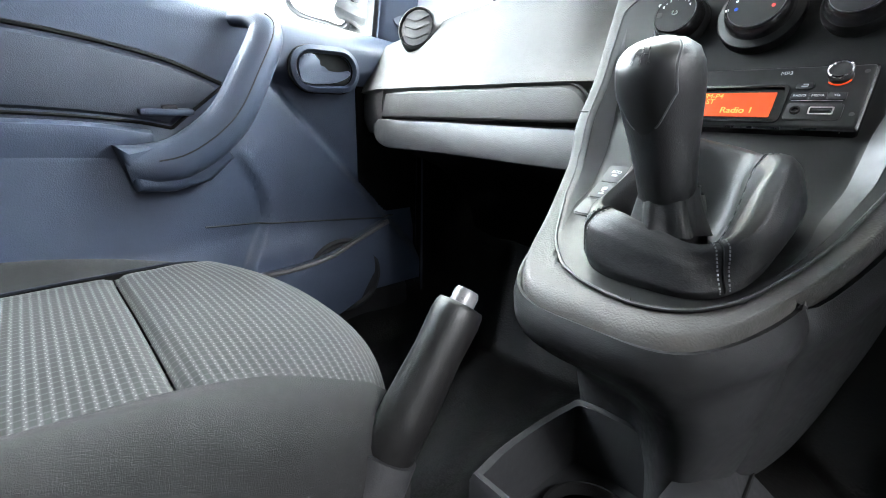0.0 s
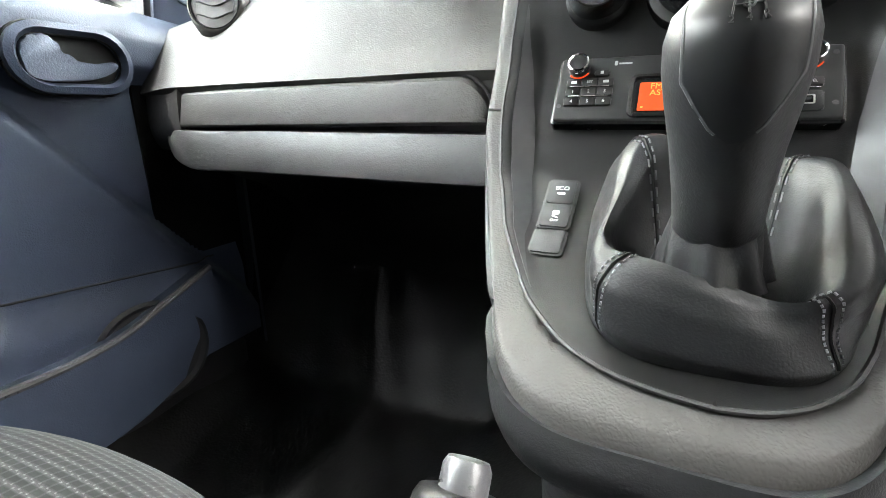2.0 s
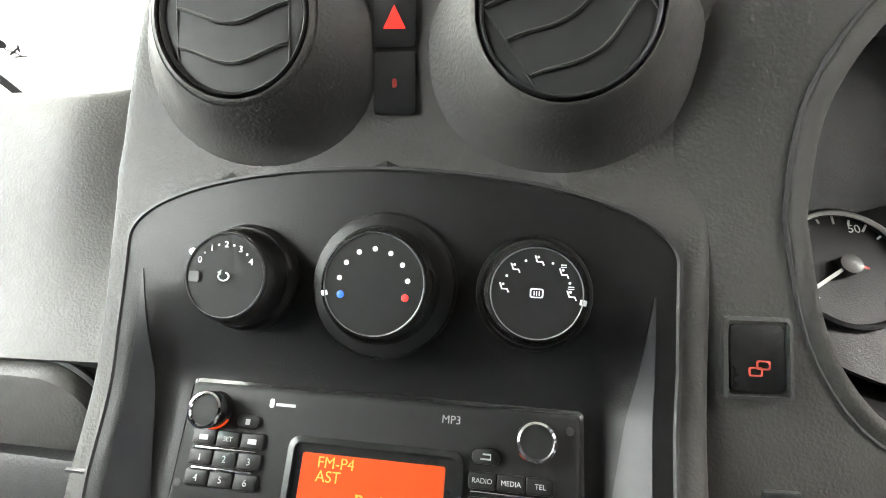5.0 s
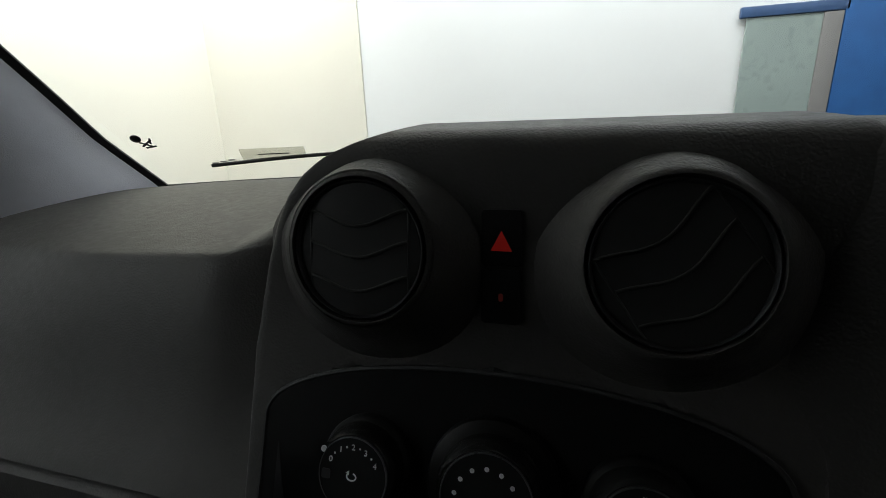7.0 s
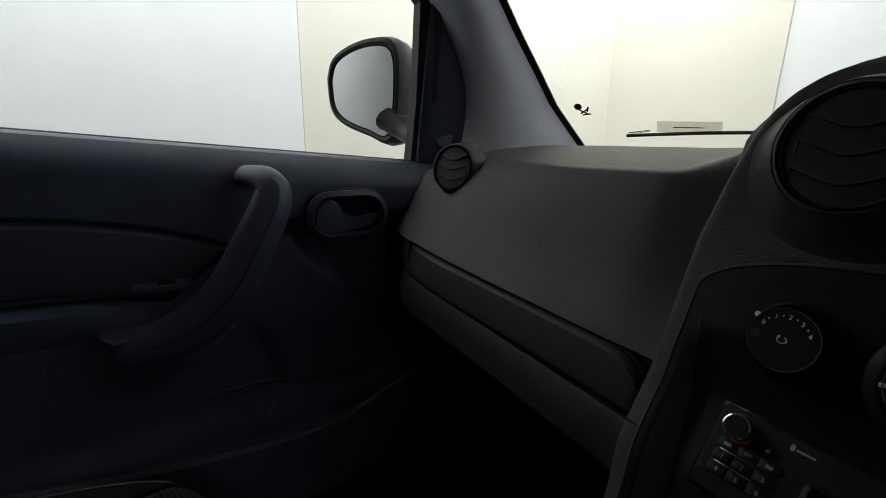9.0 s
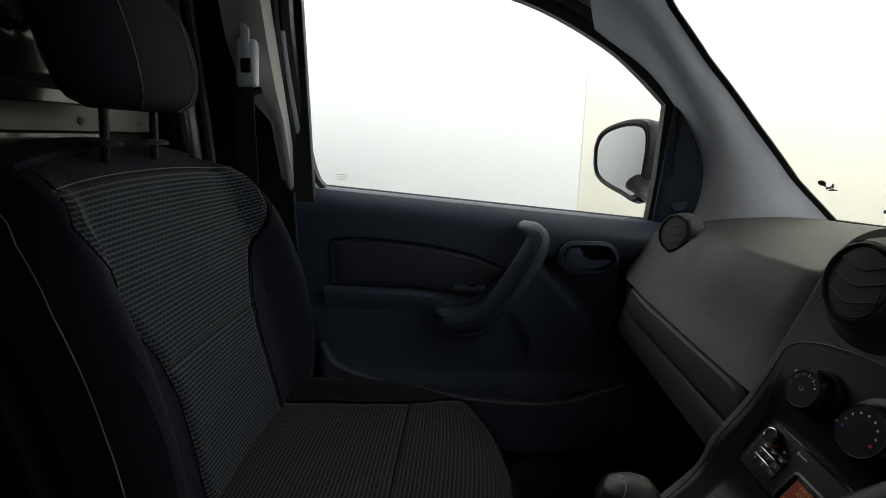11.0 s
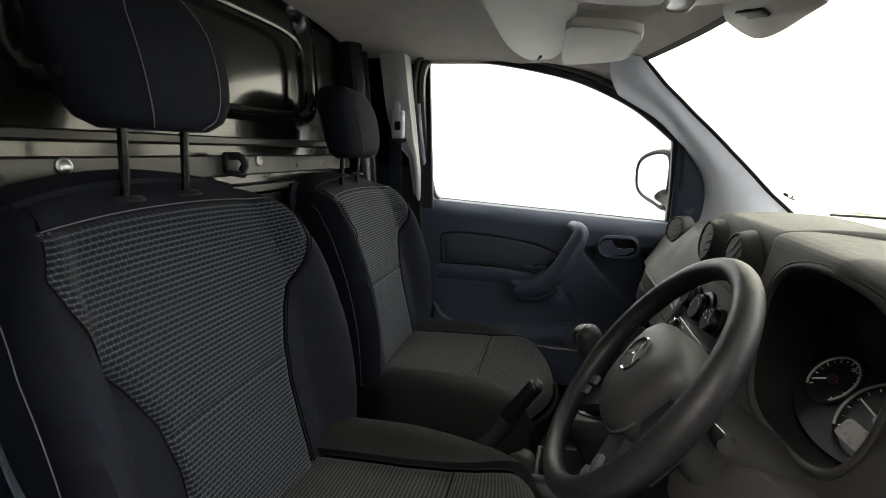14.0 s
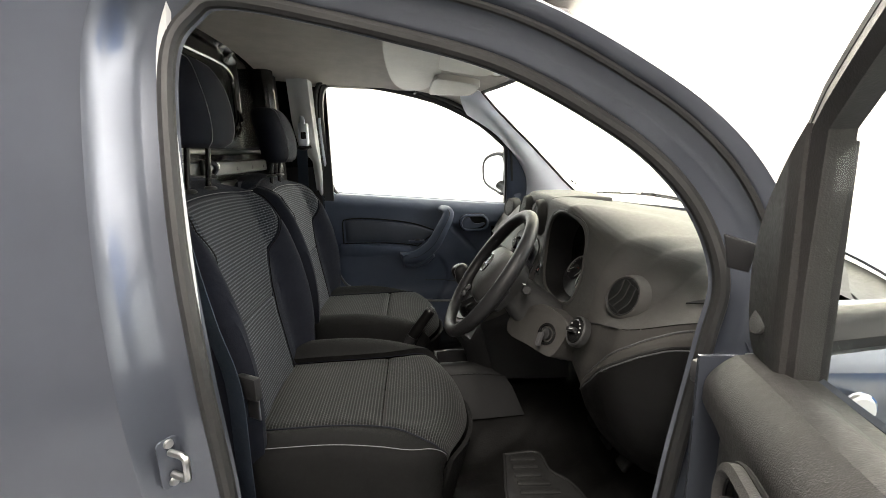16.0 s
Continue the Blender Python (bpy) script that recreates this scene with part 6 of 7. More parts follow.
build_seat("passenger_seat", "navy-black cloth passenger seat with dashed grey weave inserts", -0.314, -1, 0.045, 0.0, -0.03, -0.008)
build_seat("driver_seat", "navy-black cloth driver's seat with dashed grey weave inserts", 0.383, 1, 0.0, 0.022, 0.0, 0.022)
for s, x in ((-1, -0.075), (1, 0.105)):
    B = thing("belt_buckle", "black seat belt buckle with a red release button", "buckle", "belt buckles", (x, -0.60, 0.70))
    part("stalk", tube(catmull([(x, -0.66, 0.52), (x, -0.64, 0.62), (x, -0.615, 0.70)], 8), 0.009, 8), M_BLACK, B, "black buckle stalk")
    part("body", box((0.028, 0.045, 0.09), pose(x, -0.605, 0.735, -20, 0, 0), 0.007, 3), M_BLACK, B, "black plastic buckle body")
    part("button", box((0.018, 0.028, 0.014), pose(x, -0.586, 0.779, -20, 0, 0), 0.003), M_RED, B, "red release button")

# ---- gear lever ----
GL = thing("gear_lever", "black gear lever with a stitched leather gaiter", "gear lever", loc=(0.005, -0.13, 0.87))


def gaiter_ring(f):
    """Rings of the gaiter: up the outer wall, over the rolled rim and down to the lever's neck."""
    inset, rise = lerp_table([(0, 1.0, 0.0), (0.10, 1.035, 0.010), (0.30, 0.98, 0.034), (0.42, 0.90, 0.046), (0.50, 0.80, 0.050), (0.58, 0.71, 0.044), (0.68, 0.62, 0.022), (0.78, 0.52, 0.004), (0.86, 0.43, -0.002), (0.94, 0.36, 0.012), (1.0, 0.31, 0.034)], f)
    ring = []
    for k in range(56):
        a = 2 * math.pi * k / 56
        ca, sa = math.cos(a), math.sin(a)
        e = 0.62 + 0.36 * f
        x = 0.065 * abs(ca) ** e * (1 if ca > 0 else -1)
        y = 0.066 * abs(sa) ** e * (1 if sa > 0 else -1)
        x *= 1 + 0.8 * y
        fold = 1 + 0.085 * math.sin(math.pi * f) * math.sin(a * 3 + 5 * f + 0.6) + 0.04 * math.sin(math.pi * f) * math.sin(a * 6 + 9 * f + 1.2)
        cx, cy = 0.020 - 0.002 * f, -0.134 - 0.030 * f * f
        z0 = 0.842 + 0.52 * (cy + y * inset + 0.20) * (1 - 0.35 * f)
        z = z0 + rise * (1.0 + 0.05 * sa if sa > 0 else 1.0 + 0.26 * sa) + 0.008 * math.sin(a * 3 + 1) * math.sin(math.pi * f)
        if f > 0.9:
            z = z + (0.908 - z) * (f - 0.9) / 0.1
        ring.append(Vector((cx + x * inset * fold, cy + y * inset * fold, z)))
    return ring


part("gaiter", loft([gaiter_ring(f) for f in frange(0, 1, 44)], True), M_LEATHER, GL, "soft black leather gaiter with folds", 80)
for k in (7, 21, 35, 49):
    part("seam", tube([gaiter_ring(f)[k] + Vector((0, 0, 0.0006)) for f in frange(0.03, 0.98, 40)], 0.0009, 5), M_FACE, GL, "black leather seam")
    for dk in (-0.55, 0.55):
        bm = bmesh.new()
        for n in range(28):
            ends = []
            for f in (0.03 + 0.034 * n, 0.03 + 0.034 * n + 0.019):
                g = gaiter_ring(min(f, 0.985))
                ends.append(g[k].lerp(g[(k + (1 if dk > 0 else -1)) % 56], abs(dk)) + Vector((0, 0, 0.0005)))
            me = bpy.data.meshes.new("stitch")
            one = tube(ends, 0.0006, 5)
            one.to_mesh(me)
            one.free()
            bm.from_mesh(me)
            bpy.data.meshes.remove(me)
        part("stitching", bm, M_THREAD, GL, "grey gaiter stitching")
neck = []
for f in frange(0, 1, 12):
    c = Vector((0.018 - 0.001 * f, -0.164 - 0.004 * f, 0.880 + 0.034 * f))
    rr = 0.0265 - 0.0075 * f ** 0.8
    neck.append([c + Vector((math.cos(a), math.sin(a), 0)) * rr * (1 + 0.12 * (1 - f) ** 0.6 * math.sin(7 * a + 2.2 * f) + 0.05 * math.sin(3 * a)) for a in (2 * math.pi * k / 84 for k in range(84))])
part("boot_neck", loft(neck, True), M_LEATHER, GL, "gathered black leather neck", 60)
KA = Vector((0.017, -0.169, 0.905))
KB = Vector((0.010, -0.203, 1.003))
kd = (KB - KA).normalized()
km = facing(KA, kd, (0, 1, 0))
prof = [(0.0165, 0.0), (0.0192, 0.004), (0.0200, 0.02), (0.0222, 0.044), (0.0248, 0.063), (0.0265, 0.078), (0.0262, 0.089), (0.0235, 0.098), (0.0165, 0.1045), (0.0066, 0.1070), (0.0, 0.1075)]
bm = spin(prof, None, 40)
bmesh.ops.scale(bm, vec=(1.0, 1.06, 1.0), verts=bm.verts)
bmesh.ops.transform(bm, matrix=km, verts=bm.verts)
part("knob", bm, M_BLACK, GL, "black moulded gear knob", 60)
# glossy cap with the shift pattern, let into the top and the back of the knob
PR = catmull([(r, h, 0) for r, h in prof], 120)


def on_knob(ang, t, lift):
    """A point of the knob's skin: ang from its rearward line, t along the profile."""
    k = t * 120
    i = min(int(k), 119)
    p = PR[i].lerp(PR[i + 1], k - i)
    d = (PR[i + 1] - PR[i]).normalized()
    r, h = p.x + d.y * lift, p.y - d.x * lift
    return km @ Vector((r * math.sin(ang), -1.06 * r * math.cos(ang), h))


def cap_half(t):
    """Half the cap's width as an angle: an arch that closes at the crown and tapers away at the waist."""
    r = on_knob(math.pi / 2, t, 0.0)
    r = (km.inverted() @ r).x
    lo, hi = 0.0, math.pi
    for _ in range(24):
        a = (lo + hi) / 2
        px, py = r * math.sin(a), -r * math.cos(a) + 0.013
        inside = (px / 0.0186) ** 2 + (max(0, py) / 0.0150) ** 2 < 1
        lo, hi = (a, hi) if inside else (lo, a)
    return min(lo, radians(lerp_table([(0.36, 6), (0.39, 20), (0.44, 31), (0.50, 42), (0.56, 60), (0.6, 180), (1, 180)], t)[0]))


part("cap", sheet(lambda a, t: on_knob(cap_half(t) * a, t, 0.0012 - 0.0011 * (abs(a) > 0.99)), [-1, -0.97] + frange(-0.92, 0.92, 22) + [0.97, 1], frange(0.36, 0.80, 34) + frange(0.81, 0.999, 30), 0.0), M_CAP, GL, "satin black cap", 70)
for sgn in (-1, 1):
    part("cap_edge", tube([on_knob(sgn * cap_half(t), t, 0.0008) for t in frange(0.38, 0.80, 30) + frange(0.81, 0.975, 22)], 0.0008, 6), M_FLUTE, GL, "satin edge of the cap")


def mark(x, y):
    """A place on the cap near the top, x across and y up towards the windscreen."""
    t = 0.76 + y * 6.5
    rr = 0.0235
    return on_knob(x / rr, t, 0.0016)


def mark_pose(x, y):
    p = mark(x, y)
    u = mark(x, y + 0.002) - p
    r = mark(x + 0.002, y) - p
    return facing(p, r.cross(u), u)


for x in (-0.0050, 0.0, 0.0050):
    part("pattern_line", tube([mark(x, y) for y in frange(-0.0048, 0.0048, 8)], 0.0004, 5), M_DIMPRINT, GL, "printed shift pattern")
part("pattern_line", tube([mark(x, 0) for x in frange(-0.0050, 0.0050, 8)], 0.0004, 5), M_DIMPRINT, GL, "printed shift pattern")
part("pattern_line", tube([mark(0.0018 * math.cos(a), 0.0018 * math.sin(a)) for a in (2 * math.pi * k / 16 for k in range(16))], 0.0004, 5, True), M_DIMPRINT, GL, "printed shift pattern")
for ch, x, y in (("1", -0.0050, 0.0072), ("3", 0, 0.0072), ("5", 0.0050, 0.0072), ("2", -0.0050, -0.0072), ("4", 0, -0.0072), ("R", 0.0050, -0.0072)):
    writing(ch, 0.0038, mark_pose(x, y), M_DIMPRINT, GL, "pattern_print", 0.0002)

# ---- handbrake ----
HB = thing("handbrake", "black handbrake lever with a grey push button", "handbrake", loc=(-0.07, -0.40, 0.62))
h0, h1 = Vector((-0.064, -0.289, 0.836)), Vector((-0.0625, -0.361, 0.739))
hd = (h0 - h1).normalized()
hm = facing(h1, hd, (1, 0, 0))
L = (h0 - h1).length
part("grip", spin([(0.0175, -0.004), (0.019, 0.0), (0.0195, 0.03), (0.0178, L * 0.6), (0.0188, L - 0.022), (0.0180, L - 0.014), (0.0165, L - 0.011), (0.010, L - 0.010)], hm, 32), M_PANEL, HB, "black smooth handbrake grip", 60)
part("button", spin([(0.0095, L - 0.014), (0.0095, L - 0.002), (0.0080, L + 0.001), (0, L + 0.0018)], hm, 24), M_FLUTE, HB, "grey push button")
part("sleeve", tube(catmull([h1 - hd * 0.003, h1 - hd * 0.06 + Vector((0, 0, -0.006)), h1 - hd * 0.15 + Vector((0, -0.02, -0.005))], 10), [0.0215, 0.0218, 0.022, 0.0225, 0.023, 0.024, 0.025, 0.026, 0.027, 0.028, 0.030], 24), M_BLACK, HB, "black lower sleeve")
part("foot", box((0.07, 0.12, 0.07), pose(-0.08, -0.49, 0.59, 12, 0, 0), 0.018, 3), M_BLACK, HB, "black handbrake housing")

# ---- oddments tray between the seats ----
TR = thing("console_tray", "black moulded oddments tray on the floor tunnel", "tray", loc=(0.02, -0.3, 0.6))
tro = [(p.x, p.y) for p in catmull([(a, b, 0) for a, b in ((-0.060, -0.08), (0.060, -0.08), (0.066, -0.03), (0.063, 0.05), (0.048, 0.072), (-0.048, 0.072), (-0.063, 0.05), (-0.066, -0.03), (-0.060, -0.08))], 48)[:-1]]
tm = pose(0.010, -0.205, 0.648)
t_rings = [[tm @ Vector((x * k, y * k, h)) for x, y in tro] for k, h in ((1.05, -0.12), (1.06, 0.028), (1.03, 0.034), (0.95, 0.032), (0.86, -0.03), (0.3, -0.032))]
part("tray", loft(t_rings, True, True), M_BLACK, TR, "black tray with raised rim", 30)
for yy in (0.0,):
    part("cup_ring", spin([(0.042, 0), (0.042, 0.010), (0.038, 0.012), (0.036, 0.0), (0.0, 0.0)], tm @ pose(0, yy, -0.030), 32), M_GLOSS, TR, "round cup holder")
part("tunnel_cover", sheet(lambda u, v: Vector((0.02 + 0.11 * u, -0.10 - 0.62 * v, 0.575 - 0.06 * abs(u) ** 3 - 0.02 * v)), frange(-1, 1, 14), frange(0, 1, 10), 0.01), M_FELT, TR, "black felt tunnel cover")



def flank(y, k):
    x, z = ((0.050, 0.690), (0.066, 0.694), (0.078, 0.686), (0.090, 0.664), (0.112, 0.618), (0.136, 0.572), (0.150, 0.540))[k]
    front = max(0, (y + 0.16) / 0.10)
    return Vector((x + 0.010 - 0.012 * front, y + 0.062 * (0.69 - z) / 0.13 * front, z - 0.020 * front * (k < 4)))


part("side_panel", sheet(flank, frange(-0.44, -0.075, 24), range(7), 0.006), M_BLACK, TR, "smooth black side of the tunnel tray", 50)
part("side_seam", tube([flank(y, 3) + Vector((0.001, 0, 0.001)) for y in frange(-0.44, -0.075, 20)], 0.0016, 5), M_FACE, TR, "dark seam along the tray")

# ---- steering wheel and column ----
WC = Vector((0.311, -0.152, 1.058))
wn = Vector((-0.05, -0.805, 0.595)).normalized()
WM = facing(WC, wn)
SW = thing("steering_wheel", "black four-spoke steering wheel with a domed hub", "steering wheel", loc=tuple(WC))
R = 0.1765
part("rim", tube([WM @ Vector((R * math.cos(a), R * math.sin(a), 0.0)) for a in (2 * math.pi * k / 96 for k in range(96))], [0.0165 + 0.0015 * math.cos(4 * math.pi * k / 96) for k in range(96)], 18, True), M_LEATHER, SW, "black grained wheel rim", 60)
hub = [(p.x, p.y) for p in catmull([(a, b, 0) for a, b in ((-0.085, 0.03), (-0.075, 0.060), (-0.03, 0.074), (0.03, 0.074), (0.075, 0.060), (0.085, 0.03), (0.075, -0.03), (0.050, -0.068), (0, -0.078), (-0.050, -0.068), (-0.075, -0.03), (-0.085, 0.03))], 48)[:-1]]
rings = [[WM @ Vector((x * k, y * k, h)) for x, y in hub] for k, h in ((0.92, -0.07), (1.0, -0.045), (1.0, -0.010), (0.95, 0.002), (0.75, 0.012), (0.4, 0.018), (0.03, 0.020))]
part("hub", loft(rings, True, True), M_DASHLOW, SW, "domed grey airbag hub", 60)
for s in (-1, 1):
    sp = sheet(lambda u, v: WM @ Vector((s * (0.068 + 0.105 * u), 0.028 - 0.05 * v - 0.012 * u, -0.016 + 0.008 * u)), frange(0, 1, 8), frange(0, 1, 6), 0.016)
    part("spoke", sp, M_BLACK, SW, "black upper spoke")
    sp = sheet(lambda u, v: WM @ Vector((s * (0.030 + 0.085 * u + 0.045 * (1 - v) * (1 - 0.3 * u)), -0.052 - 0.080 * u - 0.018 * v, -0.018 + 0.010 * u)), frange(0, 1, 8), frange(0, 1, 6), 0.016)
    spk = part("spoke", sp, M_BLACK, SW, "black lower spoke")
    for k in range(2):
        part("wheel_key", slab(rounded(0.026, 0.016, 0.005), 0.006, WM @ pose(s * 0.108, -0.088 - 0.022 * k, -0.006, 0, 0, -30 * s), 0.002), M_FLUTE, spk, "grey control key")
part("emblem", spin([(0.0265, 0.0), (0.028, 0.003), (0.026, 0.005), (0.024, 0.003), (0.024, 0.0)], WM @ pose(0, 0.018, 0.0165), 40), M_CHROME, SW, "plain chrome ring emblem")
for a in (90, 210, 330):
    part("emblem_bar", slab([(-0.0032, 0), (0.0032, 0), (0.0006, 0.0255), (-0.0006, 0.0255)], 0.002, WM @ pose(0, 0.018, 0.0185, 0, 0, a - 90), 0.0006), M_CHROME, SW, "plain chrome emblem bar")
part("hub_seam", tube([WM @ Vector((x * 1.01, y * 1.01, -0.012)) for x, y in hub[26:46]], 0.002, 6), M_FLUTE, SW, "pale seam line under the hub")
# column shroud, ignition, stalks
CO = thing("steering_column", "dark grey steering column shroud with ignition lock", "steering column", loc=(0.33, -0.06, 0.98))
sh = []
for f in frange(0, 1, 12):
    c = WC + (-wn) * (0.06 + 0.20 * f) + Vector((0.0, 0, -0.028 * math.sin(math.pi * f * 0.6)))
    w, h = 0.056 + 0.02 * f, 0.042 + 0.022 * math.sin(math.pi * min(1, f * 0.7))
    sh.append([c + WM.to_3x3() @ Vector((w * abs(math.cos(a)) ** 0.6 * (1 if math.cos(a) > 0 else -1), h * abs(math.sin(a)) ** 0.6 * (1 if math.sin(a) > 0 else -1), 0)) for a in (2 * math.pi * k / 36 for k in range(36))])
part("shroud", loft(sh, True, True), M_DASHLOW, CO, "dark grey column shroud", 50)
# knee panel slab beside the column holding the lock
IG = Vector((0.4547, -0.041, 0.941))
ign = Vector((0.45, -0.80, 0.40)).normalized()
igm = facing(IG, ign)
kp = [(-0.135, 0.0), (-0.09, 0.035), (-0.045, 0.063), (0.0, 0.058), (0.040, 0.047), (0.053, 0.030), (0.051, 0.0), (0.036, -0.038), (0.018, -0.047), (-0.05, -0.042), (-0.125, -0.036)]
kp = [(p.x, p.y) for p in catmull([(a, b, 0) for a, b in kp + kp[:1]], 42)[:-1]]
part("lock_panel", slab(kp, 0.09, igm @ pose(0, 0, -0.092), 0.005, 3), M_DASH, CO, "grey panel round the ignition lock")
part("lock_ring", spin([(0.026, 0), (0.026, 0.004), (0.021, 0.006), (0.018, 0.001), (0, 0.001)], igm @ pose(0, 0, -0.004), 36), M_GLOSS, CO, "black ignition lock ring")
part("lock_barrel", spin([(0.015, 0), (0.015, 0.010), (0.012, 0.012), (0, 0.012)], igm @ pose(0, 0, -0.003), 24), M_BLACK, CO, "ignition barrel")
part("key_blade", box((0.004, 0.011, 0.014), igm @ pose(0, 0.006, 0.014), 0.001), M_CHROME, CO, "bright steel key blade")
part("key_head", slab(rounded(0.012, 0.034, 0.005), 0.007, igm @ pose(0.0, -0.015, 0.014), 0.002), M_FLUTE, CO, "grey key head")
for s, nm in ((-1, "stalk"), (1, "stalk")):
    a0 = WM @ Vector((s * 0.05, 0.02, -0.09))
    a1 = WM @ Vector((s * 0.130, 0.045 if s < 0 else 0.035, -0.066))
    st = part(nm, tube([a0.lerp(a1, f) for f in frange(0, 1, 6)], [0.008, 0.0085, 0.009, 0.0105, 0.011, 0.011, 0.009], 14), M_BLACK, CO, "black control stalk")
    part("stalk_mark", box((0.010, 0.0012, 0.004), WM @ pose(s * 0.115, 0.042, -0.0585, 0, 0, 10)), M_WHITE, st)
    part("stalk_mark", box((0.004, 0.0012, 0.003), WM @ pose(s * 0.098, 0.038, -0.061, 0, 0, 10)), M_WHITE, st)

# ---- instrument cluster ----
IC = thing("instrument_cluster", "deep black instrument cluster with two pale-ringed dials", "cluster", loc=(0.33, 0.08, 1.08))
co = CLUSTER


def crow(k, h, dy=0.0):
    return [ICM @ Vector((x * k, y * k + dy, h)) for x, y in co]


def rim_row(k, h, c):
    """A ring of the lip, laid on the pad's skin round the opening."""
    return [ICM @ Vector((x * k, y * k, z[c] + h)) for (x, y), z in zip(co, RIM_Z)]


part("hood", loft([rim_row(1.07, -0.003, 1), rim_row(1.06, 0.0005, 1), rim_row(1.03, 0.0022, 0), rim_row(1.0, 0.0020, 0), rim_row(0.985, -0.001, 0), rim_row(0.975, -0.006, 0)], True), M_DASH, IC, "dark grey cluster hood", 60)
part("well", loft([rim_row(0.977, -0.004, 0), rim_row(0.965, -0.012, 0), crow(0.945, -0.042), crow(0.92, -0.060), crow(0.89, -0.095)], True), M_FACE, IC, "black cluster well", 60)
part("face", slab([(x * 0.89, y * 0.89) for x, y in co], 0.002, ICM @ pose(0, 0, -0.094)), M_GLOSS, IC, "gloss black cluster back")
DF = facing((0.312, 0.102, 1.040), (0.04, -0.78, 0.626))
part("dial_board", slab([(0.108 * math.cos(a), 0.064 * math.sin(a) - 0.004) for a in (2 * math.pi * k / 48 for k in range(48))], 0.004, DF @ pose(0, 0, -0.004), 0.001), M_BLACK, IC, "black dial board")
part("hood_gap", tube(rim_row(1.072, 0.0, 1), 0.0012, 6, True), M_RUBBER, IC, "thin dark gap round the hood")


def dial(x, y, r, name, needle):
    m = DF @ pose(x, y, 0.0002)
    g = part(name, spin([(r, 0), (r, 0.004), (r * 0.94, 0.005), (r * 0.90, 0.001), (0, 0.001)], m, 48), M_BLACK, IC, "black round dial")
    arc = [m @ Vector((r * 0.90 * math.cos(a), r * 0.90 * math.sin(a), 0.0055)) for a in (radians(225 - 270 * k / 40) for k in range(41))]
    part("scale", tube(arc, 0.0015, 6), M_PALE, g, "pale dial scale")
    for k in range(17):
        a = radians(225 - 270 * k / 16)
        part("tick", box((0.0055 if k % 2 == 0 else 0.003, 0.0011, 0.0006), m @ pose(r * 0.80 * math.cos(a), r * 0.80 * math.sin(a), 0.003, 0, 0, math.degrees(a))), M_WHITE, g)
    part("needle", box((r * 0.75, 0.002, 0.001), m @ pose(r * 0.35 * math.cos(radians(needle)), r * 0.35 * math.sin(radians(needle)), 0.006, 0, 0, needle)), M_WHITE, g, "white needle")
    part("needle_cap", spin([(0.006, 0), (0.006, 0.006), (0, 0.007)], m @ pose(0, 0, 0.002), 20), M_RAIL, g, "grey needle cap")
    return g, m


d1, dm1 = dial(-0.056, 0.006, 0.038, "rev_counter", 214)
d2, dm2 = dial(0.038, 0.000, 0.056, "speedometer", 170)
writing("50", 0.0075, dm1 @ pose(0.010, 0.024, 0.004), M_WHITE, d1, "dial_print", 0.0001)
part("dial_mark", box((0.008, 0.0014, 0.0005), dm1 @ pose(0.008, 0.0, 0.004, 0, 0, -20)), M_REDDOT, d1)
part("red_light", spin([(0.004, 0), (0.003, 0.0006)], DF @ pose(0.048, 0.030, 0.0055), 14), M_TRI, IC, "small red warning light")
part("info_screen", slab(rounded(0.050, 0.026, 0.006), 0.001, DF @ pose(0.034, -0.030, 0.0045)), plain("dim_brown_screen", (0.10, 0.045, 0.03), 0.3, var=0.1), IC, "dim brown information screen")

# ---- light switch and small switch ----
LS = thing("light_switch", "round black headlight switch with white marks", "light switch", loc=(0.524, 0.014, 0.975))
lm = facing((0.524, 0.006, 0.973), (0.1, -0.88, 0.45))
part("bezel", spin([(0.034, -0.012), (0.034, 0.003), (0.031, 0.006), (0.028, 0.003), (0.027, -0.002)], lm, 40), M_DASHLOW, LS, "dark grey bezel")
part("dial", spin([(0.0275, -0.004), (0.0275, 0.004), (0.024, 0.007), (0.017, 0.008), (0, 0.008)], lm, 40), M_GLOSS, LS, "gloss black rotary dial")
part("grip", box((0.030, 0.011, 0.014), lm @ pose(0, 0, 0.013, 0, 0, 15), 0.004, 3), M_BLACK, LS, "black dial grip")
part("pointer", box((0.012, 0.0016, 0.001), lm @ pose(0.006, 0.002, 0.0203, 0, 0, 15)), M_WHITE, LS, "white pointer")
for a in (150, 60, 35, 10, 185):
    part("mark", box((0.004, 0.003, 0.0004), lm @ pose(0.0215 * math.cos(radians(a)), 0.0215 * math.sin(radians(a)), 0.0078)), M_WHITE, LS)
DS = thing("dash_switch", "square black dashboard key with a red double square mark", "switch", loc=(0.172, 0.02, 1.026))
dsm = facing((0.1715, 0.017, 1.026), (0.05, -0.93, 0.36))
part("frame", loft([ring_of(rounded(0.030, 0.037, 0.003), dsm, -0.010), ring_of(rounded(0.030, 0.037, 0.003), dsm, 0.0015), ring_of(rounded(0.0265, 0.0335, 0.002), dsm, 0.002), ring_of(rounded(0.025, 0.032, 0.002), dsm, -0.003)], True), M_DASHLOW, DS, "dark grey switch frame")
part("key", slab(rounded(0.0235, 0.030, 0.002), 0.004, dsm @ pose(0, 0, -0.003), 0.001), M_GLOSS, DS, "gloss black key")
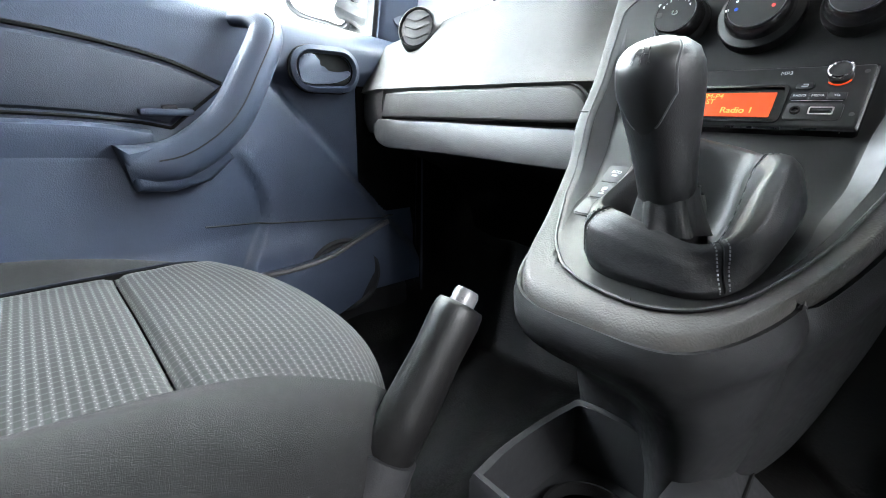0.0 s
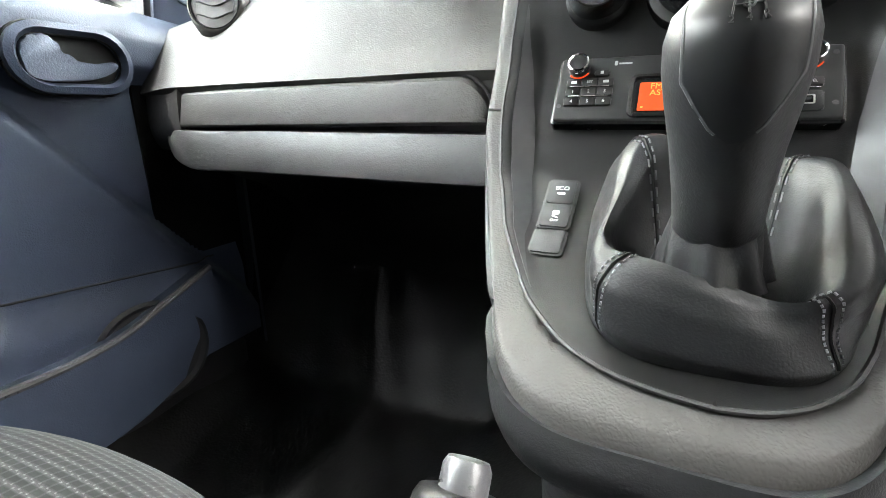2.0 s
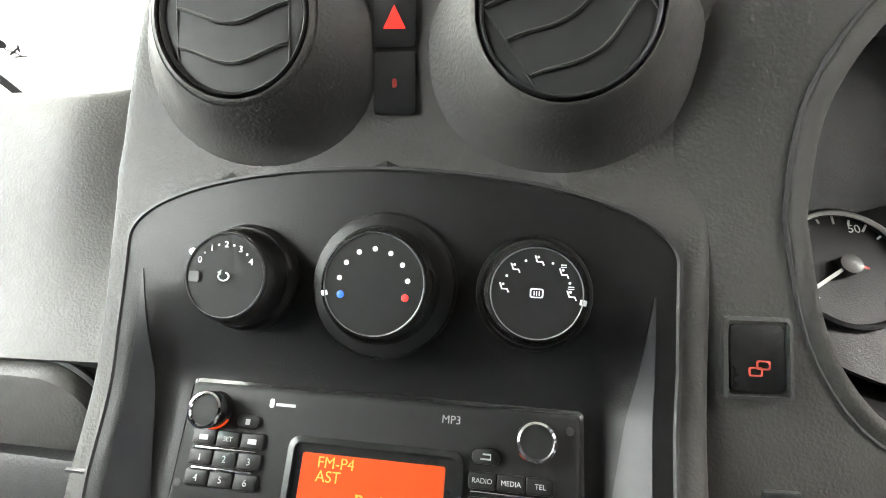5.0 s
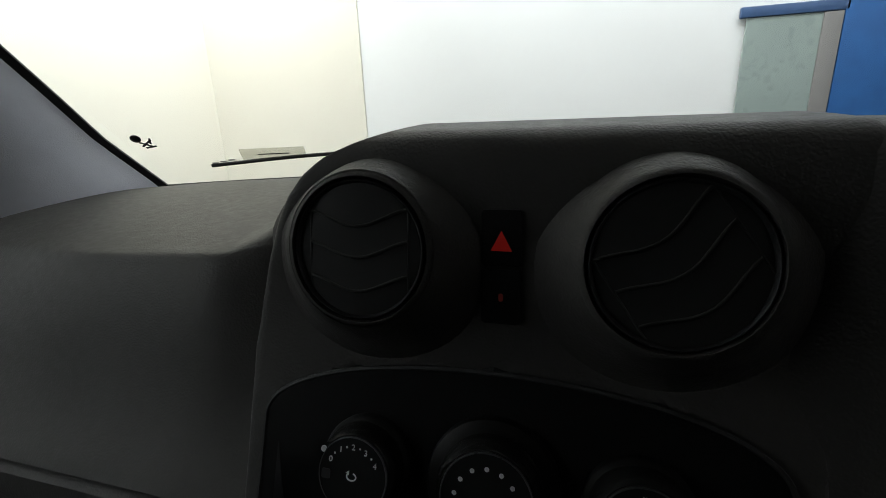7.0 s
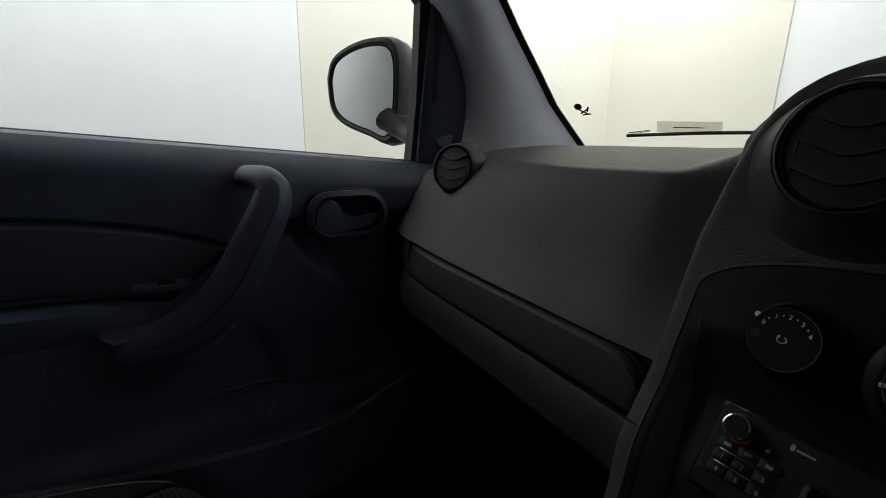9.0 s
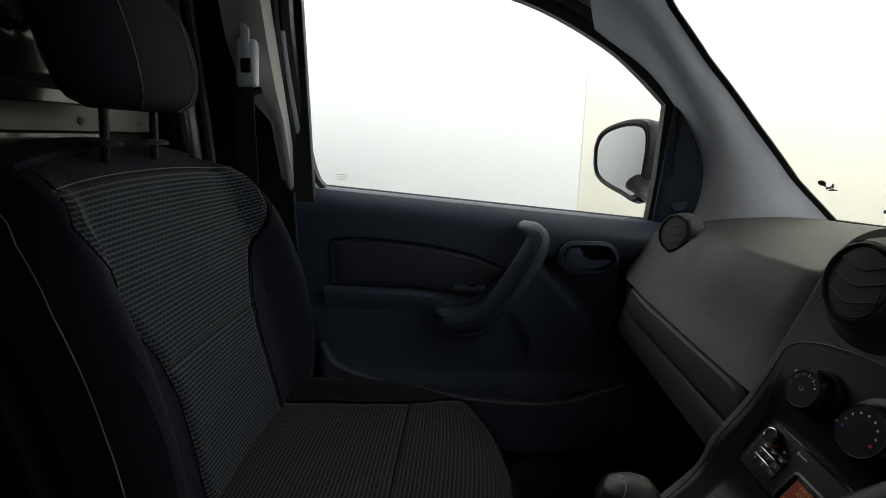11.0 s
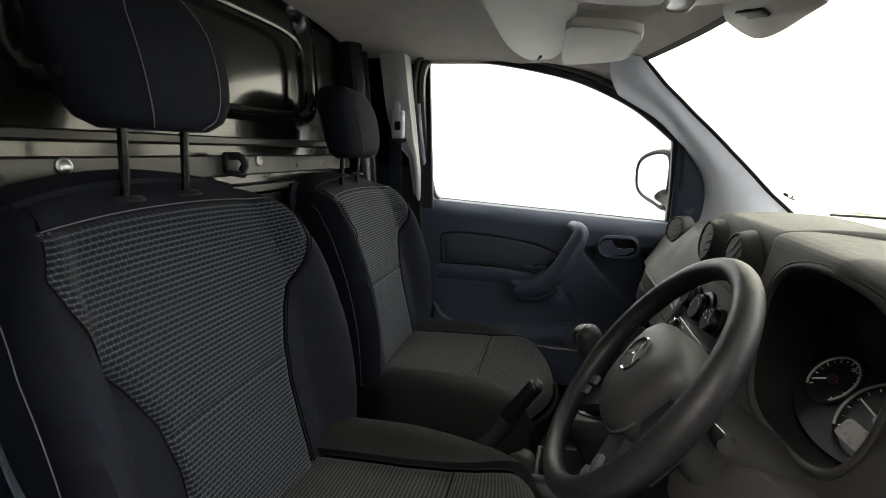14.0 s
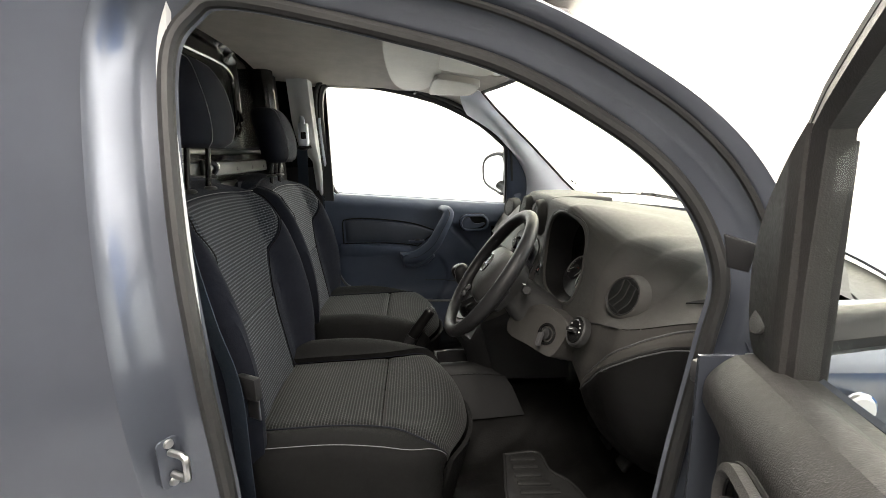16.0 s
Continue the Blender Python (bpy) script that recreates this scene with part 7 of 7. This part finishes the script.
for x, y in ((-0.0012, -0.006), (0.0022, -0.003)):
    o = rounded(0.0062, 0.0042, 0.001, 3, x, y)
    part("mark", loft([ring_of(o, dsm, 0.0012), [dsm @ Vector((x + (a - x) * 0.72, y + (b - y) * 0.66, 0.0012)) for a, b in o]], True), M_RED, DS)
for k in range(5):
    part("grille_slot", box((0.016, 0.004, 0.0025), facing((0.182, -0.004, 0.962), (0.05, -0.95, 0.2)) @ pose(0, 0.0165 - 0.0042 * k - 0.008, 0.001), 0.0008), M_RUBBER, DB, "small dark grille slot")

# ---- pedals and heel mat ----
for k, (x, w, nm) in enumerate(((0.215, 0.055, "clutch_pedal"), (0.315, 0.055, "brake_pedal"), (0.415, 0.045, "accelerator_pedal"))):
    P = thing(nm, "black rubber-faced foot pedal on a steel arm", "pedal", "foot pedals", (x, 0.2, 0.62))
    part("arm", tube(catmull([(x, 0.33, 0.86), (x, 0.29, 0.74), (x, 0.235, 0.62), (x, 0.20, 0.565)], 12), 0.008, 8), M_RAIL, P, "grey steel pedal arm")
    pd = part("pad", box((w, 0.016, 0.052), pose(x, 0.192, 0.558, -35, 0, 0), 0.006, 3), M_RUBBER, P, "black ribbed rubber pad")
    for r in range(4):
        part("rib", box((w * 0.85, 0.003, 0.004), pose(x, 0.183 + 0.006 * (r - 1.5) * 0.57, 0.553 + 0.011 * (r - 1.5), -35, 0, 0), 0.001), M_RUBBER, pd)
HM = thing("heel_mat", "black rubber heel mat with raised ribs", "mat", loc=(0.34, -0.03, 0.475))
mo = [(0.25, -0.10), (0.47, -0.12), (0.50, 0.02), (0.46, 0.075), (0.38, 0.055), (0.33, 0.015), (0.25, 0.0)]
mo = [(p.x, p.y) for p in catmull([(a, b, 0) for a, b in mo + mo[:1]], 36)[:-1]]
part("mat", slab(mo, 0.012, pose(0, 0, 0.462), 0.004), M_RUBBER, HM)
part("rim", tube([Vector((x, y, 0.476)) for x, y in mo], 0.004, 6, True), M_RUBBER, HM, "raised rubber rim")
for r in range(6):
    part("rib", box((0.018, 0.075 + 0.016 * max(0, r - 2), 0.008), pose(0.275 + 0.034 * r, -0.050 + 0.008 * max(0, r - 2), 0.476, 0, 0, -4), 0.003), M_RUBBER, HM)

# ---- overhead shelf, visors and light ----
OS = thing("overhead_shelf", "pale grey moulded overhead storage shelf under the roof", "shelf", loc=(0, -0.35, 1.62))
oso = [(0.50, -0.26), (0.0, -0.238), (-0.30, -0.255), (-0.42, -0.272), (-0.49, -0.30), (-0.50, -0.34), (-0.44, -0.372), (-0.30, -0.395), (-0.10, -0.402), (0.10, -0.402), (0.30, -0.395), (0.50, -0.375)]
oso = [(p.x, p.y) for p in catmull([(a, b, 0) for a, b in oso + oso[:1]], 72)[:-1]]
part("tray", slab([(x, -y) for x, y in oso], 0.080, pose(0, 0, 1.642, 180 - 3, 0, 0) @ pose(0, 0, -0.03), 0.016, 4), M_SHELF, OS, "pale grey shelf underside")
part("grip_slot", box((0.045, 0.008, 0.006), pose(-0.30, -0.318, 1.577, 0, 0, 10), 0.002), M_DASHLOW, OS, "dark grip slot")
HC = thing("header_console", "pale grey roof console over the windscreen", "roof console", loc=(0, -0.1, 1.6))
hco = [(0.09, -0.235), (-0.05, -0.235), (-0.055, -0.16), (-0.06, -0.06), (-0.05, 0.045), (0.05, 0.045), (0.10, -0.06), (0.10, -0.16)]
hco = [(p.x, p.y) for p in catmull([(a, b, 0) for a, b in hco + hco[:1]], 56)[:-1]]
part("cover", slab([(x, -y) for x, y in hco], 0.045, pose(0, 0, 1.640, 180 - 2, 0, 0) @ pose(0, 0, -0.01), 0.012, 4), M_SHELF, HC, "pale grey console cover")
dm = facing((0.02, -0.075, 1.593), (0, -0.15, -1), (0, 1, 0))
o1 = rounded(0.105, 0.05, 0.022)
part("dome_light", loft([ring_of(o1, dm, -0.002), ring_of(o1, dm, 0.004), [dm @ Vector((x * 0.84, y * 0.74, 0.007)) for x, y in o1], [dm @ Vector((x * 0.78, y * 0.66, 0.002)) for x, y in o1]], True), M_SHELF, HC, "pale dome light bezel")
part("lens", slab([(x * 0.78, y * 0.66) for x, y in o1], 0.004, dm, 0.0015), M_BARE, HC, "ribbed clear dome lens")
# visors lie flat between the shelf and the windscreen header, their outer ends cut aslant
for s in (-1, 1):
    V = thing("sun_visor", "pale grey padded sun visor folded up to the roof", "sun visor", "sun visors", (0.37 * s, -0.19, 1.6))
    vm = pose(0, -0.195, 1.600, 180 - 9, 0, 0)
    vo = [(0.070 * s, 0.062), (0.072 * s, -0.092), (0.34 * s, -0.090), (0.385 * s, -0.065), (0.495 * s, 0.050), (0.49 * s, 0.064), (0.40 * s, 0.068), (0.20 * s, 0.066)]
    vo = [p for a, b in zip(vo, vo[1:] + vo[:1]) for p in ((a[0] + (b[0] - a[0]) * k / 4, a[1] + (b[1] - a[1]) * k / 4) for k in range(4))]
    vo = [((vo[i - 1][0] + 2 * vo[i][0] + vo[(i + 1) % len(vo)][0]) / 4, (vo[i - 1][1] + 2 * vo[i][1] + vo[(i + 1) % len(vo)][1]) / 4) for i in range(len(vo))]
    part("flap", slab(vo, 0.018, vm, 0.006, 3), M_SHELF, V, "pale grey visor flap", 50)
    part("fold", tube([vm @ Vector((0.285 * s + (x - 0.285 * s) * 0.985, y * 0.97, 0.0172)) for x, y in vo], 0.0014, 5, True), M_HEAD, V, "stitched visor edge")
    part("pivot", tube([vm @ Vector((0.44 * s, -0.03, 0.002)), vm @ Vector((0.46 * s, -0.055, 0.002)), vm @ Vector((0.47 * s, -0.07, -0.02))], 0.006, 8), M_DASHLOW, V, "grey visor pivot")
# sensor cover behind the screen
SC = thing("sensor_cover", "pale grey sensor cover at the head of the windscreen", "sensor cover", loc=(0, 0.1, 1.56))
sm2 = facing((-0.030, 0.075, 1.590), (0.0, -0.55, -0.80), (0, 1, 0))
so = [(p.x, p.y) for p in catmull([(a, b, 0) for a, b in ((-0.105, 0.05), (0.105, 0.05), (0.135, -0.01), (0.10, -0.050), (0.0, -0.062), (-0.10, -0.050), (-0.135, -0.01), (-0.105, 0.05))], 40)[:-1]]
part("cover", loft([ring_of(so, sm2, -0.03), ring_of(so, sm2, 0.005), [sm2 @ Vector((x * 0.9, y * 0.88, 0.014)) for x, y in so], [sm2 @ Vector((x * 0.3, y * 0.3, 0.020)) for x, y in so]], True, True), M_SHELF, SC, "pale grey cover", 50)
part("sensor", box((0.055, 0.020, 0.012), sm2 @ pose(0.0, -0.008, 0.020, 0, 0, -20), 0.004), M_DASHLOW, SC, "dark sensor block")
part("sensor", box((0.030, 0.014, 0.010), sm2 @ pose(0.036, -0.022, 0.018, 0, 0, -20), 0.004), M_RAIL, SC, "grey sensor block")


# ---- things on the windscreen ----
def on_screen(x, z, lift):
    v = (z - 1.135) / (1.62 - 1.135)
    for _ in range(8):
        u = x / (0.70 + (0.545 - 0.70) * v)
        v -= (windscreen_pt(u, v).z - z) / 0.5
    p = windscreen_pt(u, v)
    du = (windscreen_pt(u + 0.02, v) - p)
    dv = (windscreen_pt(u, v + 0.02) - p)
    n = dv.cross(du).normalized()
    if n.y > 0:
        n = -n
    return facing(p + n * lift, n)


ST = thing("screen_sticker", "small grey printed sticker on the windscreen", "sticker", loc=(-0.5, 0.46, 1.19))
m = on_screen(-0.475, 1.186, 0.003)
part("paper", slab(rounded(0.105, 0.026, 0.002), 0.0006, m), M_STICKER, ST, "grey sticker")
part("bar", box((0.05, 0.002, 0.0004), m @ pose(0, 0, 0.001)), M_DASHLOW, ST)
AB = thing("warning_mark", "small black pictogram printed on the windscreen", "pictogram", loc=(-0.63, 0.4, 1.21))
m = on_screen(-0.628, 1.214, 0.003)
part("dot", spin([(0.0075, 0), (0.0075, 0.0005)], m @ pose(-0.006, 0.008, 0), 16), M_RUBBER, AB)
for a, x, y, L in ((40, 0.006, -0.002, 0.02), (-30, 0.004, -0.004, 0.018), (80, 0.012, 0.002, 0.012), (10, 0.010, -0.010, 0.016)):
    part("bar", box((L, 0.003, 0.0005), m @ pose(x, y, 0.0003, 0, 0, a)), M_RUBBER, AB)
for k in range(3):
    m = on_screen(-0.575 + 0.014 * k, 1.174 + 0.002 * k, 0.003)
    part("bar", box((0.011, 0.003, 0.0005), m), M_GREYPRINT, AB)
for s, (x0, x1) in enumerate(((-0.60, -0.05), (0.02, 0.58))):
    WI = thing("windscreen_wiper", "black windscreen wiper lying along the foot of the screen", "wiper", "wipers", (x0, 0.5, 1.16))
    pts = [on_screen(x, 1.158 + 0.012 * math.sin(math.pi * (x - x0) / (x1 - x0)), -0.012).translation for x in frange(x0, x1, 16)]
    part("blade", tube(pts, 0.0032, 8), M_RUBBER, WI, "black rubber blade")
    part("arm", tube([p + Vector((0, 0.012, 0.004)) for p in pts[7:]], 0.0040, 8), M_BLACK, WI, "black steel arm")
    part("joint", box((0.05, 0.012, 0.009), Matrix.Translation(pts[9] + Vector((0, 0.006, 0.006))) @ pose(0, 0, 0, 0, 0, -8), 0.005), M_BLACK, WI, "black blade joint")

# ---- seat belts ----
def webbing(pts, half, axis):
    """A flat strap along pts, its width along axis."""
    ax = Vector(axis)
    return sheet(lambda k, v: Vector(pts[k]) + ax * half * v, range(len(pts)), [-1, -0.9, 0.9, 1], 0.0016)


BP = thing("seat_belt", "dark blue seat belt hanging from a grey adjuster", "seat belt", "seat belts", (-0.62, -0.79, 1.44))
part("adjuster", box((0.022, 0.046, 0.10), pose(-0.628, -0.805, 1.452, 0, -10, 0), 0.010, 3), M_PILLAR, BP, "pale grey height adjuster")
part("adjuster_key", box((0.008, 0.022, 0.030), pose(-0.615, -0.803, 1.448, 0, -10, 0), 0.004), M_PANEL, BP, "grey adjuster key")
part("adjuster_track", box((0.010, 0.020, 0.14), pose(-0.632, -0.806, 1.52, 0, -10, 0), 0.006), M_PILLAR, BP, "pale adjuster track")
part("guide", tube(catmull([(-0.615, -0.835, 1.40), (-0.60, -0.805, 1.392), (-0.615, -0.775, 1.40)], 10), 0.007, 8), M_BLACK, BP, "black belt guide loop")
part("webbing", webbing(catmull([(-0.612, -0.812, 1.405), (-0.622, -0.822, 1.25), (-0.642, -0.835, 1.05), (-0.66, -0.85, 0.75), (-0.67, -0.86, 0.55)], 20), 0.023, (0.15, 1, 0)), M_BELT, BP, "dark blue webbing")
BD = thing("seat_belt", "dark blue seat belt beside the driver's seat with a black tongue", "seat belt", "seat belts", (0.6, -0.72, 1.40))
part("guide", box((0.02, 0.045, 0.032), pose(0.668, -0.748, 1.40, 0, 14, 0), 0.008, 3), M_BLACK, BD, "black belt guide")
part("webbing", webbing(catmull([(0.660, -0.735, 1.40), (0.685, -0.720, 1.25), (0.688, -0.695, 1.10), (0.678, -0.672, 0.97), (0.685, -0.668, 0.80), (0.705, -0.66, 0.58)], 30), 0.021, (0.5, 0.86, 0)), M_BELT, BD, "dark blue webbing")
part("tongue", box((0.050, 0.016, 0.045), pose(0.662, -0.652, 0.955, 0, 0, 60), 0.005), M_BLACK, BD, "black plastic tongue")
part("tongue_plate", box((0.030, 0.003, 0.045), pose(0.664, -0.646, 0.915, 0, 0, 60), 0.001), M_BARE, BD, "bare steel tongue plate")

# ---- rails and hooks of the bulkhead ----
def rail(z0, z1, y, material, label, name="rail"):
    zs = [z0, z0 + 0.004, z1 - 0.004, z1]
    dy = [0.0, 0.014, 0.014, 0.0]
    return part(name, sheet(lambda x, k: Vector((x, y + dy[k], zs[k])), frange(-0.50, 0.62, 30), range(4), 0.003), material, BK, label)


rail(1.374, 1.393, -0.955, M_RAIL, "grey painted upper rail edge")
rail(1.309, 1.354, -0.950, M_RAIL, "grey painted steel load rail")
rail(1.268, 1.290, -0.950, M_RAIL, "grey painted lower rail edge")
part("lower_panel", sheet(lambda x, z: Vector((x, -0.945 + 0.006 * math.sin(9 * x), z)), frange(-0.52, 0.62, 20), frange(0.60, 1.262, 16), 0.006), M_RAIL, BK, "dull grey lower bulkhead panel")
for x in (-0.46, -0.33, -0.18, 0.07, 0.30, 0.50):
    part("rail_hole", spin([(0.006, 0), (0.006, 0.001)], facing((x, -0.9355, 1.327), (0, 1, 0)), 12), M_RUBBER, BK)
for x in (-0.02, 0.42):
    part("rail_boss", spin([(0.012, 0), (0.012, 0.003), (0.009, 0.004), (0.006, 0.002), (0, 0.002)], facing((x, -0.936, 1.340), (0, 1, 0)), 20), M_BARE, BK, "small bare steel boss")
for x in (0.085,):
    HK = thing("load_hook", "black plastic hook clipped to the bulkhead rail", "hook", loc=(x, -0.93, 1.34))
    part("plate", box((0.036, 0.012, 0.044), pose(x, -0.930, 1.338), 0.004), M_BLACK, HK, "black hook plate")
    part("hook", tube(catmull([(x + 0.004, -0.925, 1.352), (x, -0.905, 1.350), (x - 0.004, -0.898, 1.335), (x - 0.006, -0.908, 1.322)], 10), 0.008, 8), M_BLACK, HK, "black curved hook")
    part("loop", tube(catmull([(x - 0.02, -0.92, 1.318), (x - 0.005, -0.905, 1.312), (x + 0.018, -0.92, 1.318)], 8), 0.006, 8), M_BLACK, HK)
rim = [Vector((0.07 + 0.335 * abs(math.cos(a)) ** 0.35 * (1 if math.cos(a) > 0 else -1), -0.948, 1.56 + 0.105 * abs(math.sin(a)) ** 0.4 * (1 if math.sin(a) > 0 else -1))) for a in (2 * math.pi * k / 72 for k in range(72))]
part("pressed_rim", tube(rim, 0.008, 8, True), M_STEEL, BK, "black pressed steel rim")
part("post", tube(catmull([(-0.56, -0.93, 0.6), (-0.56, -0.93, 1.2), (-0.53, -0.93, 1.72)], 10), 0.045, 12, flat=0.6), M_STEEL, BK, "black painted steel post")
part("post_edge", tube(catmull([(-0.62, -0.90, 0.6), (-0.62, -0.90, 1.2), (-0.585, -0.90, 1.70)], 10), 0.010, 8), M_RUBBER, BK, "black edge strip")
